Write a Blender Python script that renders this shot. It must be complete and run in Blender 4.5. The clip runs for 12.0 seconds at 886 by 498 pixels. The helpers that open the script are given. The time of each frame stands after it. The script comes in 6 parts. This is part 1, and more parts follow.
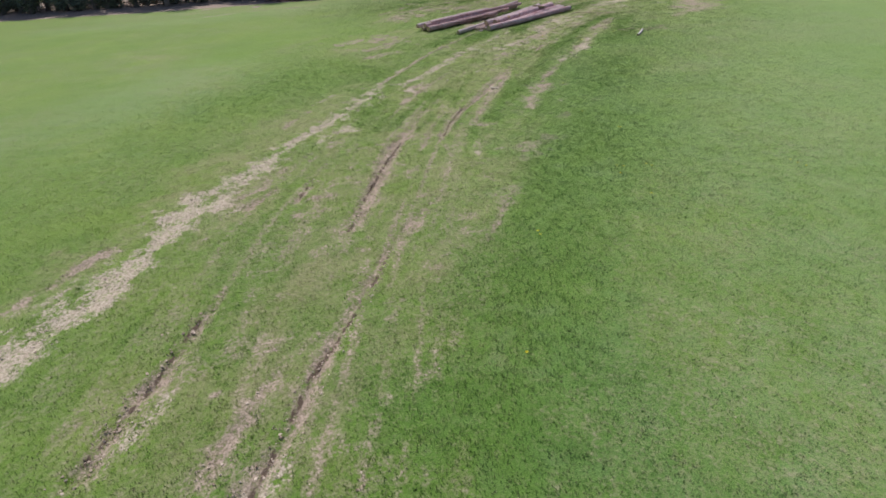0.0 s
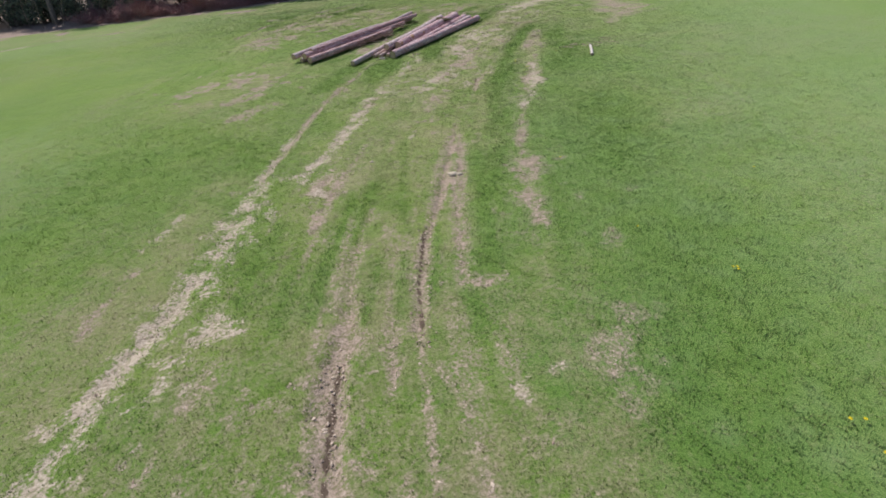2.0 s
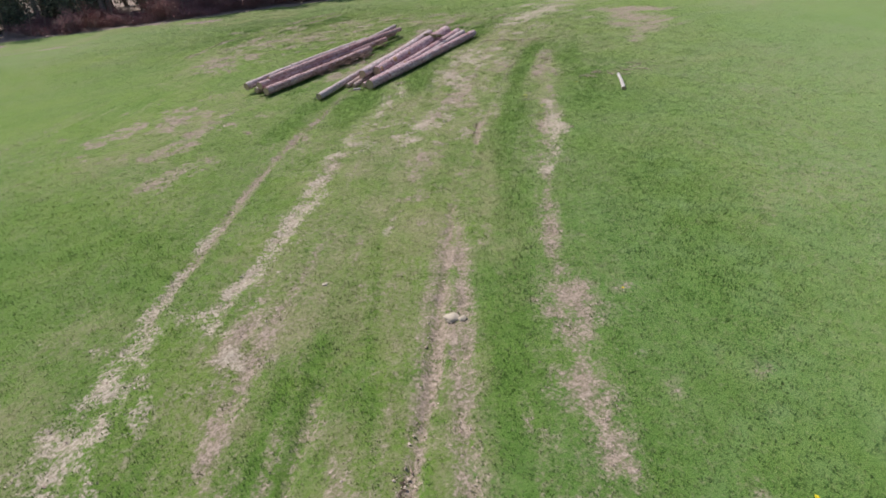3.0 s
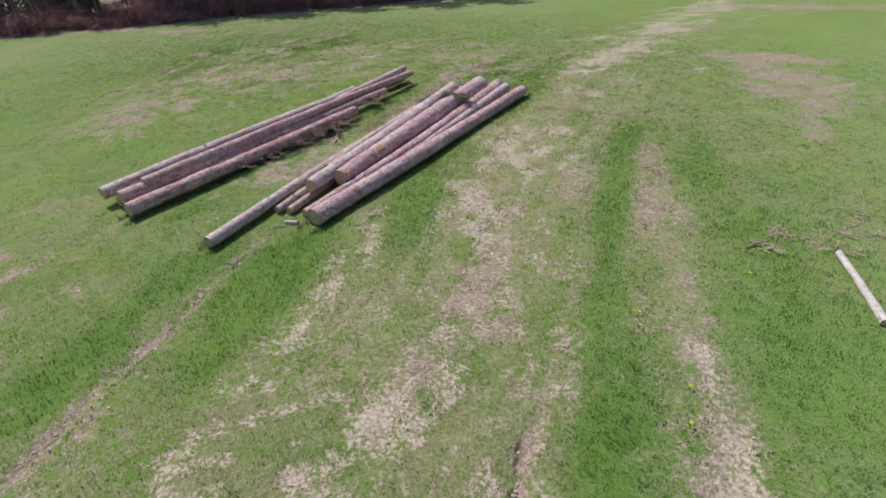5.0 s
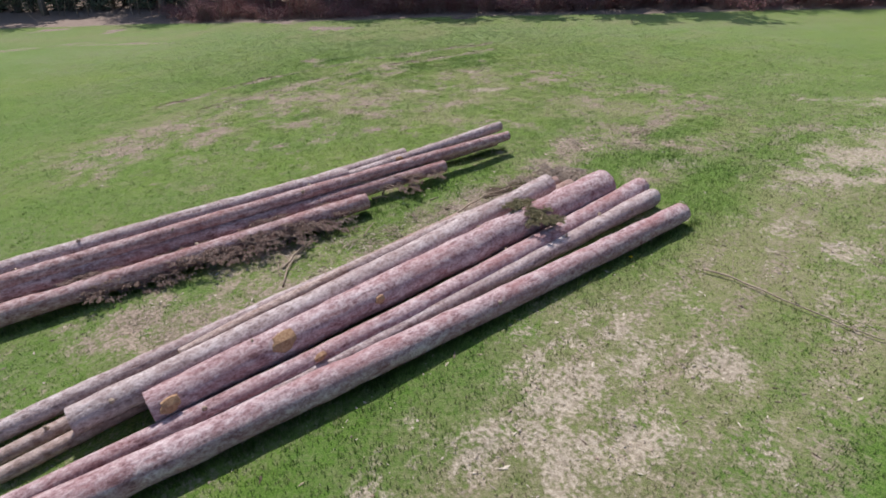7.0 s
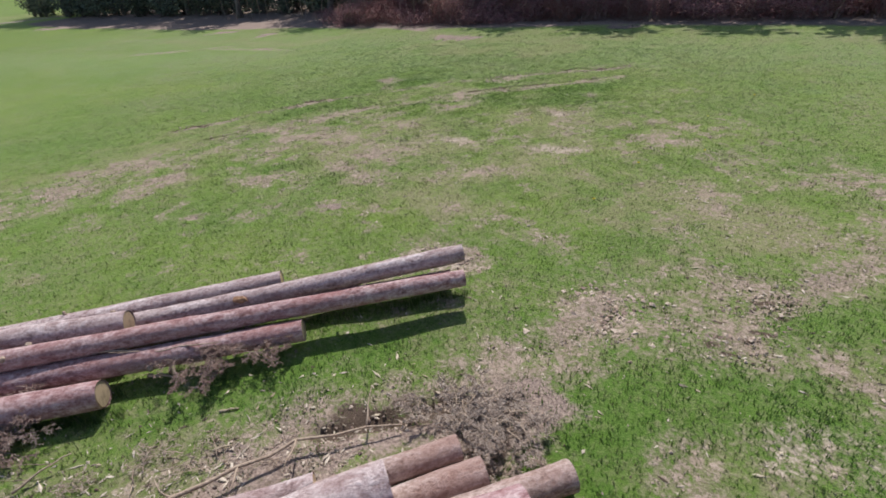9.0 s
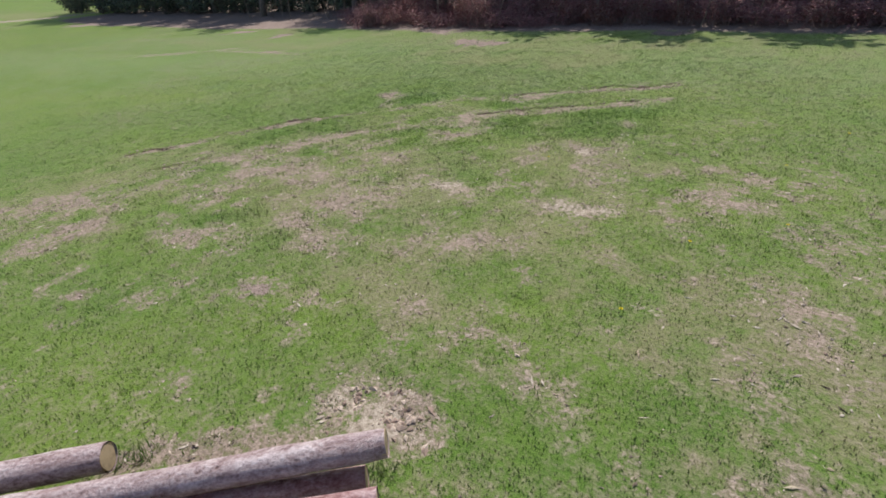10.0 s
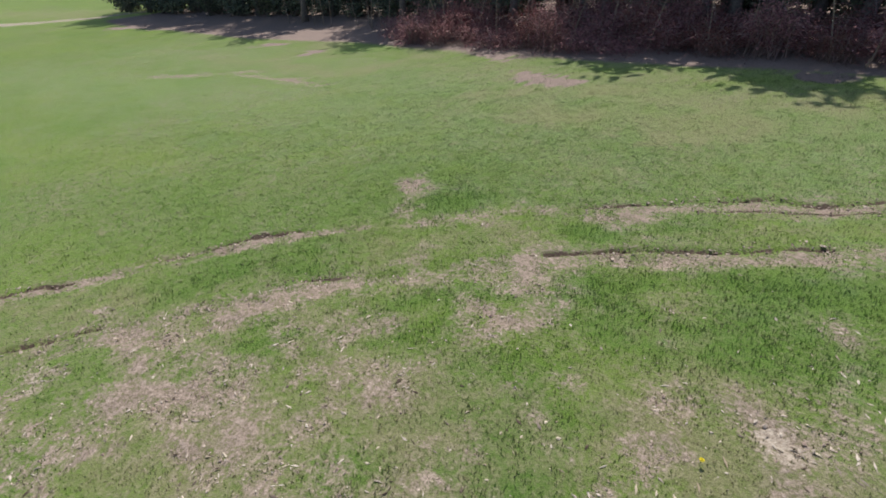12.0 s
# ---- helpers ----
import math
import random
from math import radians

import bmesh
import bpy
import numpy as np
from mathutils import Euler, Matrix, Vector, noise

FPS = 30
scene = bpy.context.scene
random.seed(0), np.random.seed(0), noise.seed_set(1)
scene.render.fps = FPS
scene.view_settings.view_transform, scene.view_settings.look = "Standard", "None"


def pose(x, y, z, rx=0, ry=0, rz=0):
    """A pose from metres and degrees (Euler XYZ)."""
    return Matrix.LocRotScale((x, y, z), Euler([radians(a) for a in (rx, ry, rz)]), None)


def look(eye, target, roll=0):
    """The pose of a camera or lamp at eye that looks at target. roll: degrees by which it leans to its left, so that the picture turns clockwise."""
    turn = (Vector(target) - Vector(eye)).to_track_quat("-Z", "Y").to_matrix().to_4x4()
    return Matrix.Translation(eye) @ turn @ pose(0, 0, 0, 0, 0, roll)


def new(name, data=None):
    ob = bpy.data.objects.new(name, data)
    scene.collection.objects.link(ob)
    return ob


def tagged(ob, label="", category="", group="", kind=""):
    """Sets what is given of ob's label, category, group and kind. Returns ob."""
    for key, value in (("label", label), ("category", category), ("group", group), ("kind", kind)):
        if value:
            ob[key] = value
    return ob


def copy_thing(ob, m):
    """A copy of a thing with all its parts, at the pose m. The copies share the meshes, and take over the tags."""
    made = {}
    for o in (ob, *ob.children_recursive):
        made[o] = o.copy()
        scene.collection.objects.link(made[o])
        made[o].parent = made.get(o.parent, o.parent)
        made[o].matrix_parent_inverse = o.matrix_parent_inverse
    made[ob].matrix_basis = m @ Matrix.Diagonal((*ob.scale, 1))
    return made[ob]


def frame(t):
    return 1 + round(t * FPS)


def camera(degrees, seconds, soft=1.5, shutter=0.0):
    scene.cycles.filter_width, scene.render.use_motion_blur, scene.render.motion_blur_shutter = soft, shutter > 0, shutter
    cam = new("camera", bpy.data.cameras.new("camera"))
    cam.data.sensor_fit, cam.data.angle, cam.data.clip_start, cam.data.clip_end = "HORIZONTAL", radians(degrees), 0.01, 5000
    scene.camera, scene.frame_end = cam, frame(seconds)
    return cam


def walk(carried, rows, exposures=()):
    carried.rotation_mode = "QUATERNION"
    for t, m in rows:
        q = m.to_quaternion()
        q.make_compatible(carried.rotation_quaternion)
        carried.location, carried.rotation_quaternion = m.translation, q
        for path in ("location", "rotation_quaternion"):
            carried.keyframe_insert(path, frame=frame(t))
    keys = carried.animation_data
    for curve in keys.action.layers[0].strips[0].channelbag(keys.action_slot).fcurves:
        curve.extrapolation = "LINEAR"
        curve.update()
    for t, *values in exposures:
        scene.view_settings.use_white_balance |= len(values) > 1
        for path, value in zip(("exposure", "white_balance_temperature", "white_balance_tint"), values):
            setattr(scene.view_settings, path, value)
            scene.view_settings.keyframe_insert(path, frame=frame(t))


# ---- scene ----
cam = camera(83.0, 12.0, soft=1.75, shutter=0.0)
# seconds, x, y, z, yaw, pitch, roll
PATH = [
    (0, 2.185, 2.447, 3.895, -5.05, -30.88, 0.97),
    (0.5, 1.732, 4.357, 4.033, -13.48, -30.92, -0.49),
    (1, 1.442, 6.387, 4.077, -15.96, -30.98, -0.49),
    (1.5, 1.455, 8.608, 4.001, -17.51, -30.84, -0.51),
    (2, 1.879, 10.762, 4.017, -18.86, -31.08, -0.81),
    (2.5, 2.506, 13.078, 4.097, -20.15, -31.08, -0.17),
    (3, 3.508, 15.479, 4.070, -20.09, -30.99, -0.74),
    (3.2, 3.902, 16.501, 4.107, -20.13, -31.07, -0.34),
    (4.8, 6.876, 23.884, 4.206, -18.19, -31.04, 1.24),
    (5, 7.242, 24.641, 4.241, -16.21, -31.19, 1.66),
    (5.5, 8.218, 26.523, 4.295, -11.83, -31.72, 1.94),
    (6, 9.221, 28.182, 4.253, -6.49, -31.93, 1.75),
    (6.5, 10.182, 29.671, 4.221, -0.09, -31.98, 1.35),
    (6.7, 10.407, 30.296, 4.169, 2.64, -32.03, 2.02),
    (8.3, 12.767, 35.337, 3.890, 25.19, -32.41, -0.71),
    (8.5, 12.852, 35.922, 3.855, 26.88, -32.38, -0.80),
    (9, 12.818, 37.323, 3.790, 31.05, -32.53, -0.61),
    (9.5, 12.593, 38.699, 3.652, 33.52, -32.60, -0.78),
    (10, 12.133, 39.937, 3.619, 35.45, -32.73, -0.79),
    (10.5, 11.531, 40.980, 3.693, 36.01, -32.99, -0.43),
    (11, 10.899, 42.181, 3.713, 38.46, -33.04, -0.68),
    (11.5, 10.066, 43.372, 3.701, 40.52, -32.84, -1.06),
    (12, 9.087, 44.402, 3.918, 42.18, -33.55, -1.45),
]


def aim(x, y, z, yaw, pitch, roll):
    a, b = radians(yaw), radians(pitch)
    way = Vector((-math.sin(a) * math.cos(b), math.cos(a) * math.cos(b), math.sin(b)))
    eye = Vector((x, y, z))
    return look(eye, eye + 2 * way, roll)


walk(cam, [(row[0], aim(*row[1:])) for row in PATH], exposures=[(0, -0.04), (5.0, -0.04), (6.0, 0.05), (6.6, 0.01), (8.4, -0.04), (12, -0.04)])

# ---- world, sun ----
SUN_WAY = Vector((0.5, -0.87, -1.3)).normalized()
world = bpy.data.worlds.new("world")
scene.world = world
world.use_nodes = True
wn = world.node_tree.nodes
sky = wn.new("ShaderNodeTexSky")
sky.sky_type, sky.sun_disc = "NISHITA", False
sky.sun_elevation = math.asin(-SUN_WAY.z)
sky.sun_rotation = math.atan2(-SUN_WAY.x, -SUN_WAY.y)
world.node_tree.links.new(sky.outputs[0], wn["Background"].inputs[0])
wn["Background"].inputs[1].default_value = 0.112
lamp = bpy.data.lights.new("sun", "SUN")
lamp.energy, lamp.angle, lamp.color = 4.75, radians(0.55), (1.0, 0.96, 0.9)
sun = new("sun", lamp)
sun.matrix_world = look((0, 0, 60), Vector((0, 0, 60)) + SUN_WAY)


# ---- materials ----
class Mat:
    """A node material with short calls."""

    def __init__(self, name, rough=0.9):
        self.m = bpy.data.materials.new(name)
        self.m.use_nodes = True
        self.t = self.m.node_tree
        self.b = self.t.nodes["Principled BSDF"]
        self.b.inputs["Roughness"].default_value = rough
        self.b.inputs["Specular IOR Level"].default_value = 0.25

    def node(self, kind, **values):
        n = self.t.nodes.new(kind)
        for k, v in values.items():
            n.inputs[k.replace("_", " ")].default_value = v
        return n

    def link(self, a, b):
        self.t.links.new(a, b)

    def coords(self):
        return self.t.nodes.new("ShaderNodeNewGeometry").outputs["Position"]

    def local(self):
        return self.t.nodes.new("ShaderNodeTexCoord").outputs["Object"]

    def noise(self, scale, detail=3, where=None, stretch=None, rough=0.55):
        n = self.node("ShaderNodeTexNoise", Scale=scale, Detail=detail, Roughness=rough)
        src = where or self.coords()
        if stretch:
            mp = self.node("ShaderNodeMapping")
            mp.inputs["Scale"].default_value = stretch
            self.link(src, mp.inputs["Vector"])
            src = mp.outputs[0]
        self.link(src, n.inputs["Vector"])
        return n.outputs["Fac"]

    def ramp(self, fac, *stops):
        n = self.t.nodes.new("ShaderNodeValToRGB")
        e = n.color_ramp.elements
        while len(e) < len(stops):
            e.new(0.5)
        for el, (p, c) in zip(e, stops):
            el.position = p
            el.color = (*c, 1) if len(c) == 3 else c
        self.link(fac, n.inputs[0])
        return n.outputs[0]

    def mix(self, fac, a, b, how="MIX"):
        n = self.t.nodes.new("ShaderNodeMix")
        n.data_type, n.blend_type = "RGBA", how
        for value, slot in ((fac, 0), (a, 6), (b, 7)):
            if hasattr(value, "is_output"):
                self.link(value, n.inputs[slot])
            else:
                n.inputs[slot].default_value = value if slot == 0 else (*value, 1)
        return n.outputs[2]

    def math(self, how, a, b=0.0, c=0.0, clamp=False):
        n = self.t.nodes.new("ShaderNodeMath")
        n.operation, n.use_clamp = how, clamp
        for i, value in enumerate((a, b, c)):
            if hasattr(value, "is_output"):
                self.link(value, n.inputs[i])
            else:
                n.inputs[i].default_value = value
        return n.outputs[0]

    def attr(self, name):
        n = self.t.nodes.new("ShaderNodeAttribute")
        n.attribute_name = name
        return n.outputs["Fac"]

    def bump(self, height, strength=0.5, distance=0.02):
        n = self.node("ShaderNodeBump", Strength=strength, Distance=distance)
        self.link(height, n.inputs["Height"])
        self.link(n.outputs[0], self.b.inputs["Normal"])

    def colour(self, c):
        if hasattr(c, "is_output"):
            self.link(c, self.b.inputs["Base Color"])
        else:
            self.b.inputs["Base Color"].default_value = (*c, 1)
        return self.m


def turf_colour(m):
    """Green of the sward: tufts, clumps and wide drifts of yellower, cooler and deeper grass."""
    clump, tuft, wide, broad, drift = m.noise(8, 4, rough=0.6), m.noise(26, 3), m.noise(0.55, 3), m.noise(0.16, 4), m.noise(2.3, 4, rough=0.65)
    c = m.ramp(clump, (0.32, (0.059, 0.128, 0.021)), (0.5, (0.084, 0.161, 0.026)), (0.68, (0.116, 0.197, 0.038)))
    c = m.mix(m.ramp(tuft, (0.34, (0.25, 0.25, 0.25)), (0.46, (0, 0, 0))), c, (0.041, 0.090, 0.018))
    c = m.mix(m.ramp(tuft, (0.55, (0, 0, 0)), (0.68, (0.25, 0.25, 0.25))), c, (0.149, 0.236, 0.068))
    c = m.mix(m.ramp(wide, (0.4, (0, 0, 0)), (0.62, (0.6, 0.6, 0.6))), c, (0.138, 0.213, 0.031))
    c = m.mix(m.ramp(broad, (0.42, (0, 0, 0)), (0.6, (0.5, 0.5, 0.5))), c, (0.061, 0.141, 0.025))
    c = m.mix(m.ramp(drift, (0.36, (0.3, 0.3, 0.3)), (0.47, (0, 0, 0))), c, (0.052, 0.112, 0.022))
    c = m.mix(m.ramp(drift, (0.53, (0, 0, 0)), (0.66, (0.4, 0.4, 0.4))), c, (0.140, 0.205, 0.060))
    c = m.mix(m.math("MULTIPLY", m.attr("cool"), 0.5), c, (0.055, 0.145, 0.035))
    c = m.mix(m.math("MULTIPLY", m.attr("lush"), 0.62), c, (0.054, 0.136, 0.018))
    return m.mix(m.math("MULTIPLY", m.attr("grey"), 0.55), c, (0.165, 0.241, 0.122))


def ground_material():
    m = Mat("meadow_soil", 0.95)
    fine, torn, tear = m.noise(42, 4), m.noise(8.5, 8, rough=0.72), m.noise(21, 5, rough=0.66)
    grit = m.noise(75, 5, rough=0.75)
    turf = turf_colour(m)
    turf = m.mix(m.ramp(grit, (0.36, (0.3, 0.3, 0.3)), (0.48, (0, 0, 0))), turf, (0.04, 0.078, 0.02))
    straw = m.ramp(m.math("MULTIPLY_ADD", grit, 0.5, m.math("MULTIPLY", tear, 0.5)), (0.36, (0.105, 0.095, 0.052)), (0.48, (0.195, 0.172, 0.102)), (0.62, (0.30, 0.262, 0.172)))
    earth = m.ramp(m.math("MULTIPLY_ADD", torn, 0.4, m.math("MULTIPLY", tear, 0.6)), (0.36, (0.145, 0.106, 0.083)), (0.49, (0.30, 0.233, 0.187)), (0.64, (0.475, 0.38, 0.315)))
    earth = m.mix(m.ramp(grit, (0.34, (0.7, 0.7, 0.7)), (0.45, (0, 0, 0))), earth, (0.13, 0.094, 0.076))
    earth = m.mix(m.ramp(grit, (0.57, (0, 0, 0)), (0.68, (0.7, 0.7, 0.7))), earth, (0.58, 0.49, 0.42))
    earth = m.mix(m.ramp(fine, (0.3, (0.5, 0.5, 0.5)), (0.5, (0, 0, 0))), earth, (0.16, 0.115, 0.08))
    pale = m.ramp(tear, (0.33, (0.24, 0.19, 0.145)), (0.46, (0.38, 0.315, 0.25)), (0.64, (0.54, 0.46, 0.375)))
    pale = m.mix(m.ramp(grit, (0.36, (0.65, 0.65, 0.65)), (0.48, (0, 0, 0))), pale, (0.19, 0.145, 0.105))
    litter = m.ramp(fine, (0.3, (0.14, 0.10, 0.088)), (0.7, (0.44, 0.345, 0.295)))
    grain = m.math("ADD", m.math("MULTIPLY", torn, 0.5), m.math("MULTIPLY", tear, 0.5))

    def cover(name, soft=0.32, much=4.2, bound=False):
        rough = m.math("MULTIPLY", m.math("SUBTRACT", grain, 0.5), much)
        if bound:
            rough = m.math("MULTIPLY", rough, m.math("MULTIPLY", m.attr(name), 3.0, clamp=True))
        v = m.math("ADD", rough, m.attr(name))
        return m.math("DIVIDE", m.math("SUBTRACT", v, 0.5 - soft / 2), soft, clamp=True)

    c = m.mix(m.math("MULTIPLY", cover("straw", 0.9, 2.8), 0.78), turf, straw)
    grass = None
    # cuts get a flat dark brown that stands in for shade at their edges
    for mask, soil in ((cover("earth", 0.95, 5.0, True), earth), (cover("pale", 0.75, 6.5, True), pale), (cover("litter", 0.3, 1.2), litter), (cover("dark_cut", 0.25, 3.4, True), (0.11, 0.08, 0.062))):
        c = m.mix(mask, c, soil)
        left = m.math("SUBTRACT", 1.0, mask)
        grass = m.math("MULTIPLY", grass, left) if grass else left
    # the soft gloss of a grass sward, none on bare soil
    m.link(m.math("MULTIPLY", grass, 0.65), m.b.inputs["Sheen Weight"])
    m.b.inputs["Sheen Roughness"].default_value = 0.5
    m.b.inputs["Sheen Tint"].default_value = (0.85, 1.0, 0.3, 1)
    m.b.inputs["Specular IOR Level"].default_value = 0.12
    m.bump(m.math("ADD", m.math("ADD", torn, m.math("MULTIPLY", fine, 0.6)), m.math("MULTIPLY", grit, 0.45)), 0.6, 0.04)
    return m.colour(c)


def blade_material():
    m = Mat("grass_blades", 0.6)
    m.b.inputs["Specular IOR Level"].default_value = 0.2
    rnd = m.t.nodes.new("ShaderNodeNewGeometry").outputs["Random Per Island"]
    green = turf_colour(m)
    green = m.mix(m.ramp(rnd, (0.0, (0.4, 0.4, 0.4)), (0.35, (0, 0, 0))), green, (0.05, 0.115, 0.022))
    green = m.mix(m.ramp(rnd, (0.7, (0, 0, 0)), (0.97, (0.4, 0.4, 0.4)), (0.985, (0.9, 0.9, 0.9))), green, (0.25, 0.31, 0.12))
    green = m.mix(m.attr("straw"), green, (0.18, 0.16, 0.088))
    m.colour(green)
    thin = m.t.nodes.new("ShaderNodeBsdfTranslucent")
    m.link(green, thin.inputs[0])
    both = m.t.nodes.new("ShaderNodeMixShader")
    both.inputs[0].default_value = 0.5
    # thin blades scatter light much as the sward does: bend their normals towards the sky
    bent = m.t.nodes.new("ShaderNodeVectorMath")
    bent.operation = "MULTIPLY_ADD"
    m.link(m.t.nodes.new("ShaderNodeNewGeometry").outputs["Normal"], bent.inputs[0])
    bent.inputs[1].default_value, bent.inputs[2].default_value = (0.4, 0.4, 0.4), (0, 0, 0.75)
    unit = m.t.nodes.new("ShaderNodeVectorMath")
    unit.operation = "NORMALIZE"
    m.link(bent.outputs[0], unit.inputs[0])
    m.link(unit.outputs[0], m.b.inputs["Normal"])
    m.link(m.b.outputs[0], both.inputs[1])
    m.link(thin.outputs[0], both.inputs[2])
    m.link(both.outputs[0], m.t.nodes["Material Output"].inputs[0])
    return m.m


def bark_material(name, dark, light, tint, flush=(0.30, 0.15, 0.13)):
    m = Mat(name, 0.92)
    w = m.local()
    plates = m.noise(30, 6, w, (1.0, 1.0, 0.7), 0.72)
    fine = m.noise(85, 5, w, (1.0, 1.0, 0.7), 0.7)
    wide, long = m.noise(2.2, 5, w, (1.0, 1.0, 0.5), 0.65), m.noise(12, 5, w, (1.0, 1.0, 0.15), 0.65)
    flake = m.noise(13, 5, w, (1.0, 1.0, 0.55), 0.62)
    c = m.ramp(m.math("MULTIPLY_ADD", plates, 0.55, m.math("MULTIPLY", flake, 0.45)), (0.37, dark), (0.47, tint), (0.6, light))
    c = m.mix(m.ramp(long, (0.48, (0, 0, 0)), (0.7, (0.25, 0.25, 0.25))), c, light)
    c = m.mix(m.ramp(wide, (0.42, (0, 0, 0)), (0.64, (0.6, 0.6, 0.6))), c, flush)
    c = m.mix(m.ramp(fine, (0.36, (0.4, 0.4, 0.4)), (0.5, (0, 0, 0))), c, dark)
    m.bump(m.math("ADD", m.math("ADD", plates, flake), m.math("MULTIPLY", fine, 0.5)), 1.0, 0.018)
    return m.colour(c)


def cut_material():
    m = Mat("sawn_wood", 0.8)
    w = m.local()
    sep = m.t.nodes.new("ShaderNodeSeparateXYZ")
    m.link(w, sep.inputs[0])
    rad = m.math("SQRT", m.math("ADD", m.math("MULTIPLY", sep.outputs[0], sep.outputs[0]), m.math("MULTIPLY", sep.outputs[1], sep.outputs[1])))
    rings = m.math("SINE", m.math("MULTIPLY", m.math("ADD", rad, m.math("MULTIPLY", m.noise(8, 2, w), 0.02)), 420))
    c = m.mix(m.math("MULTIPLY_ADD", rings, 0.2, 0.3), (0.55, 0.42, 0.28), (0.41, 0.29, 0.18))
    c = m.mix(m.ramp(m.noise(14, 3, w), (0.5, (0, 0, 0)), (0.75, (0.6, 0.6, 0.6))), c, (0.20, 0.14, 0.10))
    m.bump(m.noise(90, 2, w, (1, 0.15, 1)), 0.3, 0.004)
    return m.colour(c)


def plain_material(name, a, b, scale=12, rough=0.9, island=False):
    m = Mat(name, rough)
    fac = m.t.nodes.new("ShaderNodeNewGeometry").outputs["Random Per Island"] if island else m.noise(scale, 4)
    c = m.ramp(fac, (0.2, a), (0.8, b))
    if not island:
        m.bump(fac, 0.5, 0.02)
    return m.colour(c)


SOIL = ground_material()
BLADE = blade_material()
PINE = bark_material("pine_bark", (0.16, 0.075, 0.08), (0.76, 0.625, 0.65), (0.45, 0.29, 0.31), (0.35, 0.145, 0.145))
RED_PINE = bark_material("red_pine_bark", (0.15, 0.068, 0.066), (0.72, 0.565, 0.57), (0.42, 0.26, 0.26), (0.32, 0.135, 0.13))
SPRUCE = bark_material("spruce_bark", (0.17, 0.108, 0.104), (0.77, 0.67, 0.68), (0.47, 0.36, 0.36), (0.35, 0.23, 0.225))
THIN = bark_material("thin_grey_bark", (0.18, 0.12, 0.10), (0.68, 0.555, 0.525), (0.43, 0.315, 0.285), (0.34, 0.19, 0.16))
TRUNK = bark_material("standing_trunk_bark", (0.09, 0.075, 0.066), (0.33, 0.285, 0.25), (0.18, 0.15, 0.13), (0.15, 0.115, 0.10))
BIRCH = bark_material("birch_bark", (0.2, 0.16, 0.14), (0.70, 0.64, 0.62), (0.54, 0.48, 0.46), (0.5, 0.42, 0.39))
CUT = cut_material()
SCAR = plain_material("resin_scar", (0.24, 0.12, 0.07), (0.56, 0.36, 0.22), 34)
TWIG = plain_material("dry_twig", (0.22, 0.155, 0.115), (0.55, 0.44, 0.35), 30)
RUST_TWIG = plain_material("rusty_twig", (0.15, 0.10, 0.09), (0.44, 0.335, 0.295), 30)
NEEDLE = plain_material("dry_needles", (0.34, 0.30, 0.18), (0.62, 0.54, 0.36), island=True)
OLIVE_NEEDLE = plain_material("olive_needles", (0.15, 0.135, 0.07), (0.36, 0.31, 0.18), island=True)
RUST_NEEDLE = plain_material("rust_needles", (0.20, 0.125, 0.10), (0.42, 0.295, 0.245), island=True)
GREY_NEEDLE = plain_material("grey_dead_needles", (0.26, 0.20, 0.165), (0.58, 0.48, 0.41), island=True)
LEAF = plain_material("canopy_leaf", (0.09, 0.108, 0.08), (0.23, 0.255, 0.165), island=True)
BROWN = plain_material("bramble_leaf", (0.17, 0.072, 0.075), (0.43, 0.205, 0.20), island=True)
BRAMBLE = plain_material("bramble_stem", (0.16, 0.09, 0.085), (0.48, 0.35, 0.32), 8)
CHIP = plain_material("wood_chip", (0.36, 0.29, 0.2), (0.66, 0.56, 0.43), island=True)
SLIVER = plain_material("old_wood_sliver", (0.11, 0.08, 0.06), (0.62, 0.53, 0.44), island=True)
CLOD = plain_material("soil_clod", (0.29, 0.21, 0.17), (0.56, 0.45, 0.37), island=True)
STONE = plain_material("dried_clay", (0.38, 0.31, 0.245), (0.56, 0.48, 0.39), 18)
YELLOW = plain_material("yellow_petal", (0.75, 0.6, 0.02), (0.85, 0.72, 0.05), 200)


# ---- ground ----
def slope(x, y):
    """Height of the meadow: it rises to the east, and levels out far off."""
    a = 0.0814 * 70 * np.tanh((np.asarray(x, float) - 8) / 70) + 0.01144 * 90 * np.tanh((np.asarray(y, float) - 30) / 90)
    return a


def spaced(fine, coarse, far):
    """Even steps between two bounds, coarser ones next to them, growing ones out to far on both sides."""
    (lo, hi, step), (low, high, wide) = fine, coarse
    line = list(np.arange(low, lo - wide / 2, wide)) + list(np.arange(lo, hi, step)) + list(np.arange(hi, high + wide / 2, wide))
    out, d = [], wide
    while sum(out) < far:
        d *= 1.35
        out.append(d)
    tail = np.cumsum(out)
    return np.concatenate([(line[0] - tail)[::-1], line, line[-1] + tail])


def near_line(px, py, pts):
    """Distance of each point to a polyline, and how far along it (0 to 1)."""
    best = np.full(px.shape, 1e9)
    along = np.zeros(px.shape)
    n = len(pts) - 1
    for i in range(n):
        (ax, ay), (bx, by) = pts[i], pts[i + 1]
        dx, dy = bx - ax, by - ay
        u = np.clip(((px - ax) * dx + (py - ay) * dy) / (dx * dx + dy * dy + 1e-9), 0, 1)
        d = np.hypot(px - ax - u * dx, py - ay - u * dy)
        hit = d < best
        best[hit], along[hit] = d[hit], (i + u[hit]) / n
    return best, along


